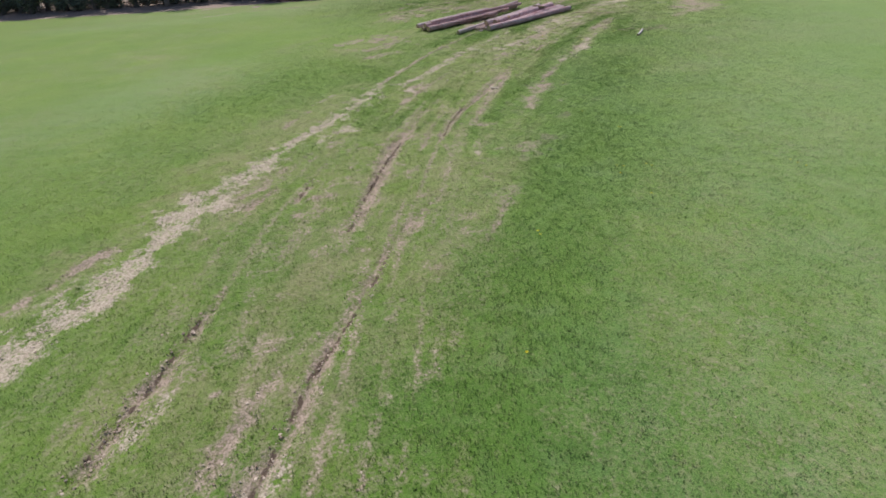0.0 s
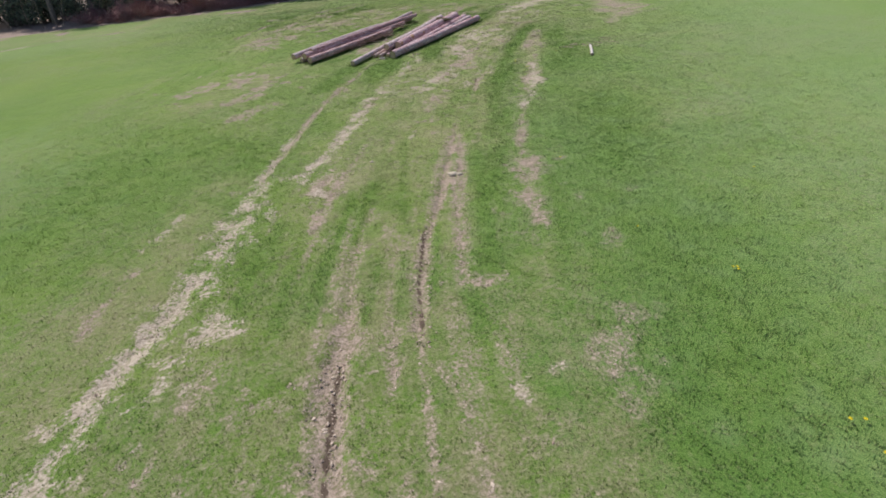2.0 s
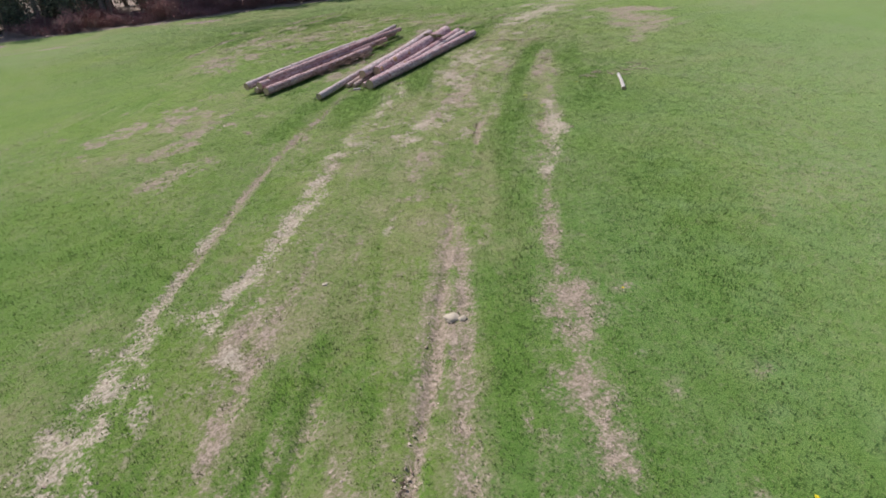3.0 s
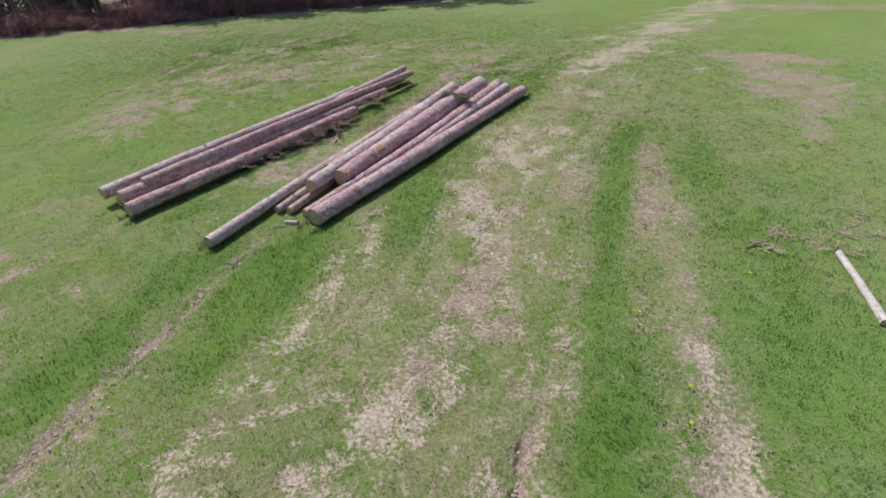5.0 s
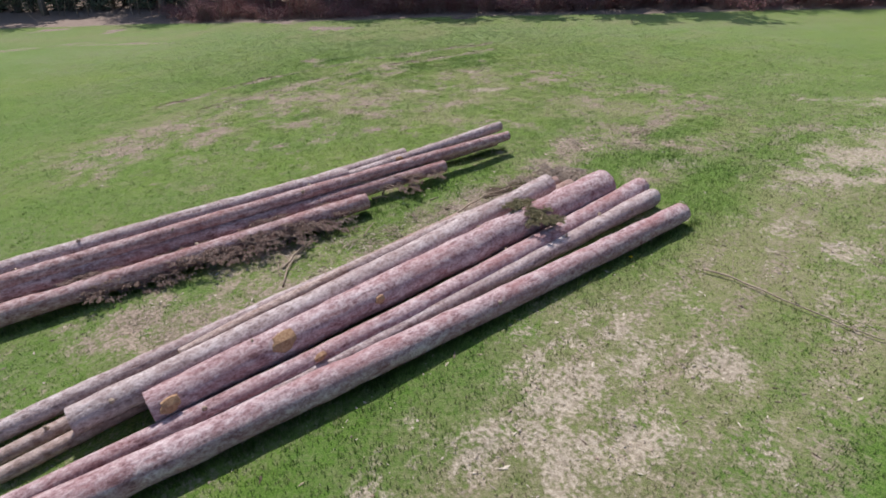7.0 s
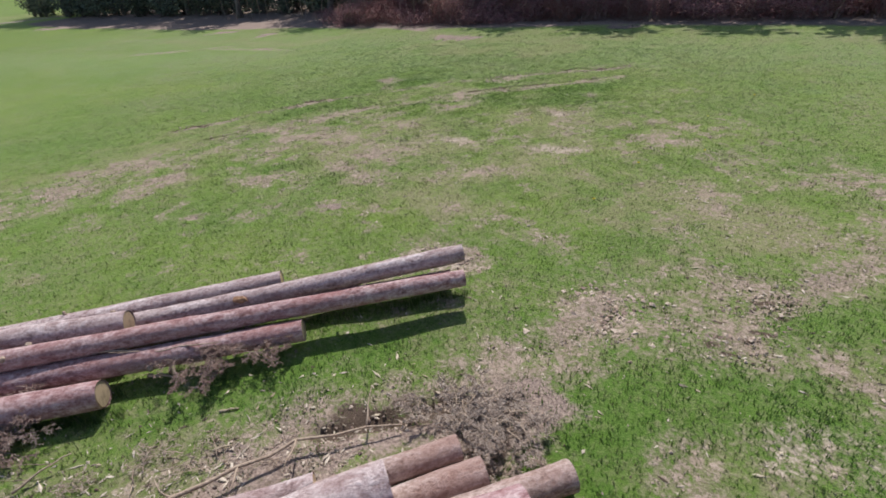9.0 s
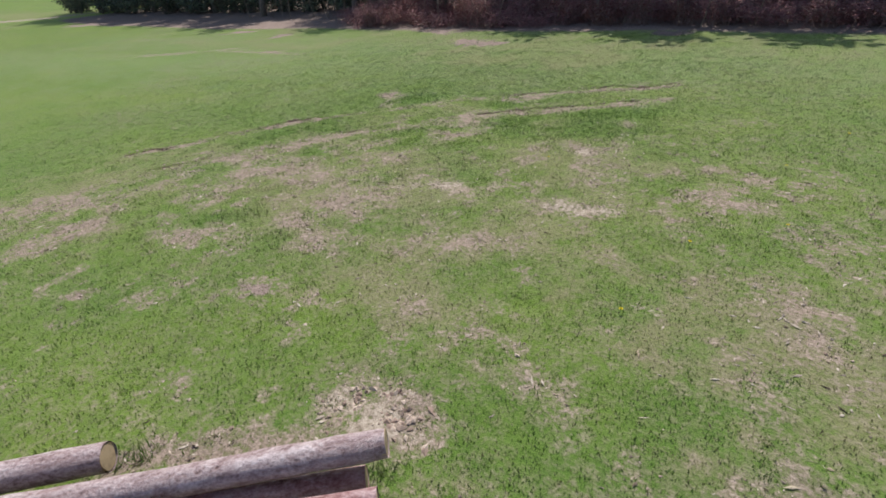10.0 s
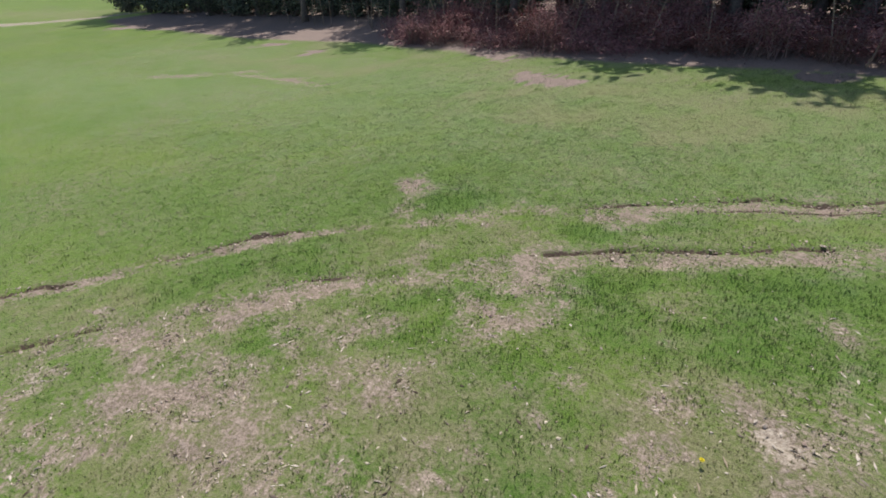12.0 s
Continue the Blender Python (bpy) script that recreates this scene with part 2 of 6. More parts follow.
def lattice(seed, px, py, cell):
    """Smooth value noise from 0 to 1."""
    rng = np.random.default_rng(seed)
    table = rng.random((256, 256))
    u, v = px / cell + 1000.37, py / cell + 1000.71
    i, j = np.floor(u).astype(int), np.floor(v).astype(int)
    a, b = u - i, v - j
    a, b = a * a * (3 - 2 * a), b * b * (3 - 2 * b)
    t = lambda p, q: table[p % 256, q % 256]  # noqa: E731
    return (t(i, j) * (1 - a) + t(i + 1, j) * a) * (1 - b) + (t(i, j + 1) * (1 - a) + t(i + 1, j + 1) * a) * b


MARKS = []


def mark(kind, half, strength, depth, ragged, *points):
    """A stretch of worn, bare or lush ground along a line, with its half width, cover and depth."""
    MARKS.append((kind, half, strength, depth, ragged, points))


# wheel ruts of the first slope
mark("pale", 0.3, 0.95, 0.03, 1.0, (-3.65, 7.65), (-3.51, 8.10), (-3.16, 8.86), (-2.77, 9.82))
mark("pale", 0.19, 0.92, 0.03, 1.0, (-2.77, 9.82), (-2.53, 11.69), (-1.91, 13.42))
mark("pale", 0.13, 0.85, 0.02, 1.0, (-1.91, 13.42), (-1.13, 15.36))
mark("pale", 0.21, 0.9, 0.02, 1.0, (-2.70, 12.12), (-2.53, 12.55), (-2.20, 13.45), (-1.72, 14.40))
mark("pale", 0.14, 0.88, 0.02, 0.9, (-1.72, 14.40), (-1.10, 15.72), (-0.80, 16.38))
mark("pale", 0.08, 0.72, 0.02, 0.9, (-0.80, 16.38), (-0.27, 17.68), (0.16, 18.96))
mark("pale", 0.12, 0.88, 0.03, 1.0, (-1.08, 16.32), (-0.82, 16.82), (-0.54, 17.23), (-0.36, 17.65), (-0.01, 18.25), (0.17, 18.78))
mark("pale", 0.22, 0.67, 0.02, 1.1, (0.17, 18.78), (0.45, 19.42), (0.80, 19.97), (1.08, 21.34))
mark("pale", 0.08, 0.62, 0.02, 0.8, (1.08, 21.34), (1.57, 23.06), (2.37, 25.08))
mark("pale", 0.16, 0.6, 0.02, 1.1, (0.79, 20.97), (1.13, 21.51), (1.42, 22.19))
mark("earth", 0.24, 1.0, 0.03, 0.4, (10.32, 38.98), (10.45, 39.22), (10.84, 39.33))
# dark cut between the piles, its shade put into the colour
mark("dark_cut", 0.09, 1.0, 0.05, 0.4, (10.6, 39.34), (11.1, 39.5))
mark("earth", 0.14, 1.0, 0.02, 0.4, (8.93, 36.8), (8.97, 37.05))
mark("earth", 0.3, 0.75, 0.01, 0.9, (6.9, 34.9), (7.7, 35.8), (8.4, 36.5))
mark("earth", 0.08, 0.85, 0.03, 0.6, (1.42, 22.19), (1.46, 22.69), (1.67, 23.20), (2.06, 24.01), (2.44, 24.97), (3.13, 26.82))
mark("earth", 0.08, 0.72, 0.03, 0.6, (2.37, 25.08), (4.48, 29.70))
mark("straw", 0.5, 0.85, 0.0, 0.9, (-4.44, 8.77), (-3.89, 10.15), (-3.14, 11.80), (-2.32, 14.87), (-0.68, 18.41))
mark("earth", 0.09, 0.6, 0.01, 1.2, (-4.28, 9.28), (-3.89, 10.15), (-3.42, 11.20))
mark("straw", 0.6, 0.8, 0.0, 0.9, (-3.45, 14.96), (-2.17, 16.37), (-1.01, 19.37), (0.71, 22.66))
mark("straw", 0.7, 0.95, 0.0, 0.9, (-1.93, 11.84), (-1.35, 12.77), (-0.66, 14.39), (0.13, 16.18))
mark("earth", 0.12, 0.6, 0.01, 1.2, (-1.89, 12.44), (-1.52, 12.93), (-1.08, 13.51), (-0.70, 14.71))
mark("straw", 0.6, 0.9, 0.0, 0.9, (-1.38, 17.80), (-0.58, 18.58), (0.04, 20.15))
mark("pale", 0.09, 0.5, 0.01, 1.1, (-0.89, 20.33), (-0.59, 20.75), (-0.19, 21.51))
mark("earth", 0.09, 0.6, 0.01, 1.2, (-1.41, 17.91), (-1.21, 18.74), (-0.83, 19.55))
mark("pale", 0.12, 0.72, 0.02, 0.9, (2.24, 21.81), (2.61, 22.51), (3.07, 23.22))
mark("pale", 0.13, 0.82, 0.02, 0.8, (3.07, 23.22), (3.64, 24.26), (4.25, 25.44))
mark("earth", 0.11, 0.62, 0.02, 0.8, (4.25, 25.44), (5.27, 27.51))
mark("pale", 0.09, 0.72, 0.02, 0.8, (2.32, 22.17), (3.02, 23.28), (4.10, 25.45), (4.84, 26.65))
mark("earth", 0.11, 0.66, 0.01, 1.1, (2.08, 19.15), (2.42, 19.96), (2.91, 21.14), (3.36, 22.06))
mark("pale", 0.16, 0.62, 0.01, 1.2, (0.23, 16.71), (0.53, 17.05), (0.56, 17.57))
mark("pale", 0.11, 0.52, 0.01, 1.2, (-0.21, 16.10), (-0.08, 16.35))
mark("earth", 0.12, 0.62, 0.01, 1.2, (0.22, 15.78), (0.40, 16.22), (0.50, 16.60))
mark("earth", 0.16, 0.62, 0.01, 1.2, (2.40, 20.51), (2.53, 21.14), (2.84, 21.95), (3.13, 22.39))
mark("pale", 0.1, 0.5, 0.01, 1.2, (2.43, 20.86), (2.59, 21.20))
mark("earth", 0.10, 0.9, 0.06, 0.6, (1.11, 11.43), (1.50, 12.98), (1.72, 14.66), (2.16, 16.04))
mark("earth", 0.13, 0.92, 0.07, 0.6, (1.20, 11.14), (1.48, 12.51), (1.74, 14.00), (2.23, 16.14))
mark("earth", 0.16, 0.95, 0.07, 0.6, (1.81, 14.98), (2.07, 15.75), (2.28, 16.28), (2.43, 16.73))
mark("earth", 0.10, 0.72, 0.05, 0.7, (2.43, 16.73), (2.63, 17.62), (2.96, 18.71), (3.55, 20.05))
mark("earth", 0.08, 0.62, 0.02, 0.9, (2.66, 14.96), (2.91, 15.90), (3.09, 16.89), (3.49, 18.11))
mark("earth", 0.08, 0.6, 0.02, 1.0, (4.50, 21.08), (4.88, 22.06))
mark("pale", 0.09, 0.6, 0.01, 1.0, (5.23, 23.10), (5.61, 23.83))
mark("earth", 0.09, 0.66, 0.01, 0.9, (6.35, 25.06), (7.05, 26.48))
mark("pale", 0.09, 0.6, 0.01, 1.0, (7.13, 27.15), (7.71, 28.72))
mark("earth", 0.09, 0.85, 0.05, 0.6, (3.27, 15.93), (3.69, 17.12), (4.02, 18.02), (4.57, 19.07), (5.10, 20.23), (5.81, 21.67), (6.68, 23.59))
mark("earth", 0.10, 0.9, 0.06, 0.6, (4.68, 19.27), (4.99, 19.82), (5.39, 20.78), (6.00, 22.09), (6.45, 23.02))
mark("earth", 0.09, 0.8, 0.03, 0.6, (4.27, 16.72), (4.65, 17.88), (5.08, 19.25), (5.56, 20.83))
mark("earth", 0.09, 0.85, 0.03, 0.6, (5.14, 19.11), (5.34, 19.67), (5.74, 20.72), (6.18, 21.99), (6.64, 23.11))
mark("earth", 0.10, 0.75, 0.01, 0.9, (4.27, 16.72), (4.58, 16.64), (4.85, 16.58))
mark("earth", 0.19, 0.7, 0.01, 1.1, (6.24, 17.71), (6.34, 18.16), (6.79, 19.06))
mark("earth", 0.19, 0.7, 0.01, 1.1, (7.04, 19.18), (6.98, 19.75))
mark("earth", 0.09, 0.62, 0.01, 1.0, (6.98, 19.75), (7.58, 21.36), (8.48, 22.94))
mark("earth", 0.27, 0.78, 0.02, 1.1, (6.36, 18.62), (6.69, 19.22), (7.09, 19.90), (7.29, 20.55))
mark("pale", 0.13, 0.59, 0.01, 1.2, (6.72, 18.72), (7.06, 19.06), (7.14, 19.34))
mark("earth", 0.11, 0.7, 0.01, 1.0, (7.29, 20.55), (7.53, 21.34), (8.15, 22.52), (8.99, 24.00))
mark("pale", 0.10, 0.7, 0.02, 0.8, (8.99, 24.00), (9.74, 24.91), (10.46, 26.32), (11.45, 28.10))
mark("earth", 0.16, 0.75, 0.01, 1.0, (9.06, 24.15), (11.59, 28.40))
mark("pale", 0.08, 0.59, 0.01, 1.1, (4.01, 14.36), (4.19, 14.75))
mark("earth", 0.11, 0.62, 0.0, 1.1, (3.70, 10.22), (4.06, 11.09), (4.61, 12.23))
mark("earth", 0.12, 0.6, 0.0, 1.2, (5.15, 13.71), (5.08, 13.94), (5.32, 14.34), (6.04, 15.10))
mark("earth", 0.09, 0.6, 0.0, 1.2, (6.90, 16.61), (7.19, 17.14))
mark("earth", 0.12, 0.9, 0.06, 0.8, (-1.36, 6.06), (-1.31, 6.71), (-1.19, 7.22), (-1.02, 7.69))
mark("earth", 0.08, 0.7, 0.04, 0.8, (-1.02, 7.69), (-0.91, 8.23), (-0.73, 9.29))
mark("pale", 0.07, 0.8, 0.02, 0.8, (-1.04, 6.48), (-0.86, 7.08))
mark("earth", 0.10, 0.92, 0.06, 0.8, (0.51, 5.53), (0.69, 6.01), (0.86, 6.43))
mark("earth", 0.09, 0.88, 0.05, 0.7, (0.86, 6.43), (0.94, 6.92), (1.06, 7.38), (1.22, 8.02))
mark("earth", 0.07, 0.72, 0.04, 0.6, (1.22, 8.02), (1.48, 8.92), (1.82, 10.03), (2.23, 10.98), (2.72, 11.85))
mark("earth", 0.12, 0.72, 0.02, 1.1, (-0.01, 5.77), (0.13, 6.29), (0.31, 6.83), (0.50, 7.26))
mark("earth", 0.06, 0.7, 0.03, 0.8, (-1.91, 6.63), (-1.75, 6.94))
mark("pale", 0.08, 0.7, 0.02, 0.9, (0.74, 5.74), (0.81, 5.99))
mark("earth", 0.08, 0.85, 0.05, 0.6, (-1.14, 12.42), (-0.97, 12.93), (-0.76, 13.39))
mark("earth", 0.09, 0.85, 0.05, 0.6, (-0.15, 12.51), (0.00, 13.33))
mark("earth", 0.12, 0.68, 0.02, 1.0, (-0.07, 11.61), (0.02, 12.08), (0.13, 12.51))
mark("earth", 0.09, 0.6, 0.01, 1.1, (0.42, 11.75), (0.63, 12.42))
mark("earth", 0.08, 0.75, 0.03, 0.7, (2.03, 10.28), (2.37, 10.87), (2.69, 11.62))
mark("pale", 0.08, 0.46, 0.01, 1.2, (0.24, 16.13), (0.55, 17.04))
mark("earth", 0.05, 0.7, 0.03, 0.9, (3.66, 16.88), (4.39, 18.74), (5.50, 20.99))
mark("earth", 0.05, 0.7, 0.03, 0.9, (-0.19, 12.47), (-0.01, 13.31))
mark("straw", 0.9, 0.8, 0.0, 0.8, (-0.28, 5.74), (0.27, 7.01), (0.67, 9.70), (1.24, 13.03), (2.72, 18.31))
mark("straw", 0.5, 0.6, 0.0, 0.8, (2.02, 7.78), (3.40, 10.74), (5.27, 14.98))
mark("straw", 0.7, 0.72, 0.0, 0.8, (1.95, 10.32), (2.38, 11.55), (3.13, 13.74), (4.33, 18.07), (6.28, 23.04))
mark("straw", 0.8, 0.8, 0.0, 0.8, (2.32, 14.77), (2.85, 16.54), (3.93, 19.40), (6.69, 25.73))
mark("straw", 0.4, 0.7, 0.0, 0.9, (3.81, 14.15), (4.82, 15.64), (5.92, 16.93))
mark("straw", 0.8, 0.85, 0.0, 0.8, (3.74, 19.68), (4.37, 21.14), (5.75, 23.97), (9.28, 30.79))
mark("straw", 0.8, 0.85, 0.0, 0.8, (2.53, 20.20), (3.49, 22.21), (4.99, 25.29), (8.92, 32.47))
mark("straw", 0.4, 0.7, 0.0, 0.8, (5.30, 19.02), (5.87, 20.08), (6.78, 22.00), (9.09, 27.17))
# pinkish scuffed turf short of the narrow stack
mark("earth", 0.45, 0.6, 0.0, 1.2, (-1.17, 32.08), (-0.59, 33.06))
mark("earth", 0.5, 0.62, 0.0, 1.2, (0.61, 32.42), (1.45, 34.45))
mark("earth", 0.4, 0.66, 0.0, 1.2, (0.57, 30.12), (1.36, 30.80), (2.14, 32.24))
mark("earth", 0.31, 0.55, 0.0, 1.2, (0.62, 27.91), (1.23, 28.31), (2.01, 29.04))
mark("straw", 1.3, 0.75, 0.0, 1.0, (-0.54, 29.78), (0.68, 31.89), (2.92, 34.48))
mark("earth", 0.5, 0.55, 0.0, 1.2, (2.11, 39.89), (2.64, 41.91))
mark("earth", 0.6, 0.55, 0.0, 1.2, (2.13, 40.51), (2.44, 41.78))
mark("earth", 0.6, 0.55, 0.0, 1.2, (2.38, 40.50), (2.46, 41.86))
mark("straw", 1.2, 0.65, 0.0, 1.0, (1.51, 39.07), (2.45, 41.24), (3.27, 43.33))
mark("earth", 0.45, 0.55, 0.0, 1.2, (2.25, 40.71), (2.48, 41.23))
mark("earth", 0.4, 0.5, 0.0, 1.2, (2.87, 42.62), (3.40, 42.79))
mark("earth", 0.14, 0.6, 0.01, 1.1, (2.43, 32.58), (2.88, 33.35), (3.34, 33.37))
# worn ground beside the piles
mark("earth", 0.10, 0.8, 0.05, 0.8, (3.90, 28.42), (4.11, 28.81), (4.40, 29.33), (4.62, 29.88))
mark("earth", 0.07, 0.72, 0.04, 0.7, (4.62, 29.88), (4.99, 30.22), (5.31, 30.78), (5.67, 31.61))
mark("earth", 0.13, 0.75, 0.03, 0.9, (5.80, 31.72), (6.10, 32.18), (6.38, 32.66))
mark("earth", 0.10, 0.7, 0.03, 0.9, (4.97, 30.25), (5.25, 30.72), (5.52, 31.14))
mark("earth", 0.14, 0.82, 0.02, 0.9, (5.96, 31.83), (6.13, 32.13), (6.29, 32.40), (6.56, 32.60))
mark("earth", 0.09, 0.55, 0.01, 1.0, (5.05, 29.71), (4.63, 29.44), (4.53, 28.74))
mark("pale", 0.17, 0.52, 0.01, 1.3, (5.00, 27.45), (5.32, 27.67), (5.50, 27.91), (5.85, 27.65))
mark("pale", 0.16, 0.46, 0.01, 1.3, (5.57, 28.52), (6.00, 28.45))
mark("pale", 0.12, 0.55, 0.01, 1.2, (6.34, 29.56), (6.73, 29.79), (7.10, 30.36), (7.42, 30.89))
mark("pale", 0.14, 0.55, 0.01, 1.2, (7.89, 31.45), (8.36, 32.61))
mark("pale", 0.17, 0.6, 0.01, 1.2, (6.38, 29.64), (6.65, 30.06), (6.94, 30.33), (7.12, 30.76))
mark("pale", 0.13, 0.72, 0.01, 1.0, (7.55, 31.10), (7.95, 31.61), (8.19, 32.14), (8.48, 32.90))
mark("pale", 0.2, 0.74, 0.02, 1.0, (7.63, 31.34), (7.91, 31.66), (8.18, 31.95), (8.34, 32.37), (8.46, 32.87))
mark("earth", 0.2, 0.72, 0.01, 1.0, (8.21, 32.71), (8.41, 32.93))
mark("pale", 0.20, 0.52, 0.01, 1.2, (6.91, 27.07), (7.24, 27.66), (7.68, 28.28))
mark("earth", 0.16, 0.6, 0.01, 1.2, (7.68, 28.28), (8.29, 28.69), (8.74, 28.87))
mark("pale", 0.14, 0.52, 0.0, 1.3, (9.11, 32.28), (9.55, 32.62))
mark("earth", 0.3, 0.72, 0.0, 1.2, (9.68, 31.32), (10.19, 31.80), (10.24, 32.88))
mark("pale", 0.13, 0.55, 0.0, 1.2, (8.97, 31.57), (9.41, 32.50))
mark("pale", 0.2, 0.67, 0.0, 1.2, (9.55, 31.00), (9.76, 31.38), (10.04, 32.33))
mark("pale", 0.25, 0.52, 0.0, 1.3, (10.24, 33.25), (11.31, 34.85), (12.40, 35.62))
mark("earth", 0.5, 0.55, 0.0, 1.2, (8.71, 29.12), (9.48, 30.28), (9.83, 31.36), (10.58, 32.81))
mark("earth", 0.12, 0.7, 0.0, 1.1, (10.64, 29.92), (11.07, 30.62))
mark("earth", 0.12, 0.66, 0.0, 1.1, (11.79, 31.87), (12.71, 32.93), (13.17, 33.61))
mark("pale", 0.18, 0.67, 0.0, 1.2, (9.25, 32.25), (9.44, 32.64))
mark("pale", 0.15, 0.6, 0.0, 1.2, (9.79, 32.18), (10.03, 32.48))
mark("pale", 0.25, 0.63, 0.0, 1.3, (10.02, 33.35), (10.55, 33.55))
mark("pale", 0.25, 0.52, 0.0, 1.3, (11.03, 34.92), (11.58, 34.37), (11.59, 33.82))
mark("pale", 0.18, 0.57, 0.0, 1.2, (12.11, 34.00), (12.54, 34.51))
mark("pale", 0.18, 0.57, 0.0, 1.2, (13.06, 35.17), (13.37, 35.49))
mark("earth", 0.3, 0.85, 0.0, 1.1, (9.51, 31.07), (9.79, 31.43), (10.05, 31.86))
mark("earth", 0.18, 0.75, 0.0, 1.1, (11.79, 32.00), (12.22, 32.44), (12.75, 33.17))
mark("earth", 0.14, 0.7, 0.0, 1.1, (13.43, 33.93), (14.43, 34.84))
mark("pale", 0.2, 0.71, 0.0, 1.3, (9.85, 33.20), (10.19, 33.46), (10.39, 33.73))
mark("pale", 0.12, 0.67, 0.0, 1.2, (10.37, 33.15), (10.57, 33.34))
mark("pale", 0.14, 0.71, 0.0, 1.2, (11.26, 34.08), (11.52, 34.29), (11.68, 34.42))
mark("pale", 0.12, 0.63, 0.0, 1.2, (10.99, 34.68), (11.26, 34.83))
mark("pale", 0.13, 0.63, 0.0, 1.2, (12.24, 35.91), (12.46, 35.59))
mark("pale", 0.15, 0.67, 0.0, 1.2, (12.20, 34.22), (12.65, 34.56))
mark("pale", 0.12, 0.6, 0.0, 1.2, (12.98, 35.04), (13.30, 35.42))
mark("pale", 0.12, 0.6, 0.0, 1.2, (11.97, 33.91), (12.06, 33.84))
mark("pale", 0.12, 0.59, 0.0, 1.2, (11.25, 33.48), (11.60, 33.36))
mark("pale", 0.16, 0.59, 0.0, 1.2, (9.96, 32.81), (10.24, 32.93))
mark("pale", 0.14, 0.55, 0.0, 1.3, (12.41, 33.57), (13.03, 33.85))
mark("pale", 0.14, 0.52, 0.0, 1.3, (12.99, 36.52), (13.32, 36.59))
mark("pale", 0.14, 0.5, 0.0, 1.3, (14.62, 37.96), (15.10, 38.48))
mark("pale", 0.14, 0.5, 0.0, 1.3, (15.27, 37.65), (15.61, 37.83))
mark("earth", 0.2, 0.7, 0.0, 1.1, (12.50, 32.85), (12.74, 33.11))
mark("earth", 0.2, 0.75, 0.0, 1.1, (13.82, 33.25), (14.16, 33.37))
mark("straw", 1.3, 1.0, 0.0, 0.7, (10.25, 32.82), (11.30, 33.97), (12.57, 35.47), (14.44, 37.49), (16.70, 39.64))
mark("straw", 0.7, 0.9, 0.0, 0.8, (12.07, 32.88), (12.77, 33.58), (13.93, 34.66))
mark("straw", 0.9, 0.95, 0.0, 0.8, (7.41, 29.41), (8.44, 30.53), (9.50, 31.93), (10.89, 33.84), (13.19, 36.33))
mark("straw", 0.9, 0.9, 0.0, 0.8, (5.67, 27.21), (6.56, 28.33), (7.95, 29.87))
mark("straw", 0.7, 0.85, 0.0, 0.8, (7.66, 26.50), (8.63, 28.33), (10.26, 30.65), (12.98, 33.64))
mark("earth", 0.09, 0.88, 0.05, 0.7, (8.35, 26.25), (8.62, 26.78), (8.88, 27.37), (9.14, 27.63))
mark("earth", 0.08, 0.7, 0.02, 0.9, (9.14, 27.63), (9.66, 28.39))
mark("earth", 0.10, 0.62, 0.01, 1.0, (9.02, 28.18), (9.32, 28.18))
mark("earth", 0.12, 0.66, 0.01, 1.0, (11.12, 30.48), (12.61, 32.73), (14.02, 34.40))
mark("pale", 0.12, 0.85, 0.02, 0.8, (10.13, 25.61), (10.37, 26.01), (10.60, 26.35), (10.97, 27.04))
mark("earth", 0.19, 0.85, 0.02, 0.9, (10.97, 27.04), (11.24, 27.66), (11.48, 28.17), (11.39, 28.41))
mark("earth", 0.16, 0.66, 0.01, 1.1, (9.87, 25.83), (10.28, 26.46), (10.62, 27.17))
mark("earth", 0.16, 0.66, 0.0, 1.1, (11.74, 28.63), (11.65, 29.31))
mark("earth", 0.26, 0.7, 0.0, 1.1, (13.28, 31.79), (14.69, 33.63))
mark("earth", 0.2, 0.8, 0.0, 1.1, (13.48, 31.26), (13.05, 30.43))
mark("earth", 0.12, 0.75, 0.0, 1.1, (11.76, 28.44), (11.94, 28.79), (12.29, 29.45))
mark("earth", 0.18, 0.82, 0.0, 1.0, (12.91, 30.27), (13.12, 30.64), (13.29, 31.08))
mark("earth", 0.26, 0.75, 0.0, 1.1, (12.99, 31.56), (14.11, 32.92), (14.65, 33.62))
mark("earth", 0.11, 0.6, 0.0, 1.1, (11.11, 28.59), (11.67, 29.31))
mark("earth", 0.24, 0.82, 0.0, 1.1, (12.66, 30.82), (13.01, 31.56), (13.39, 31.95))
mark("earth", 0.2, 0.72, 0.0, 1.1, (13.94, 32.78), (14.36, 33.64))
mark("earth", 0.24, 0.82, 0.0, 1.1, (13.36, 30.74), (13.33, 31.01))
mark("straw", 0.5, 0.8, 0.0, 0.9, (11.21, 28.57), (12.16, 29.81), (13.68, 32.30))
# scraped patch and the lane beyond
mark("earth", 0.8, 0.88, 0.0, 0.8, (21.72, 39.22), (21.60, 37.30), (21.11, 35.92))
mark("earth", 0.5, 0.88, 0.0, 0.8, (19.48, 34.15), (21.96, 36.22))
mark("earth", 0.7, 0.88, 0.0, 0.8, (21.71, 39.66), (21.50, 37.86), (21.09, 36.47))
mark("pale", 0.81, 0.62, 0.0, 1.0, (17.48, 41.35), (20.73, 43.75), (23.70, 45.95))
mark("pale", 1.08, 0.50, 0.0, 1.0, (23.70, 45.95), (26.26, 47.21), (29.21, 48.68))
mark("pale", 0.81, 0.64, 0.0, 1.0, (17.09, 40.78), (19.94, 43.25), (22.34, 44.83))
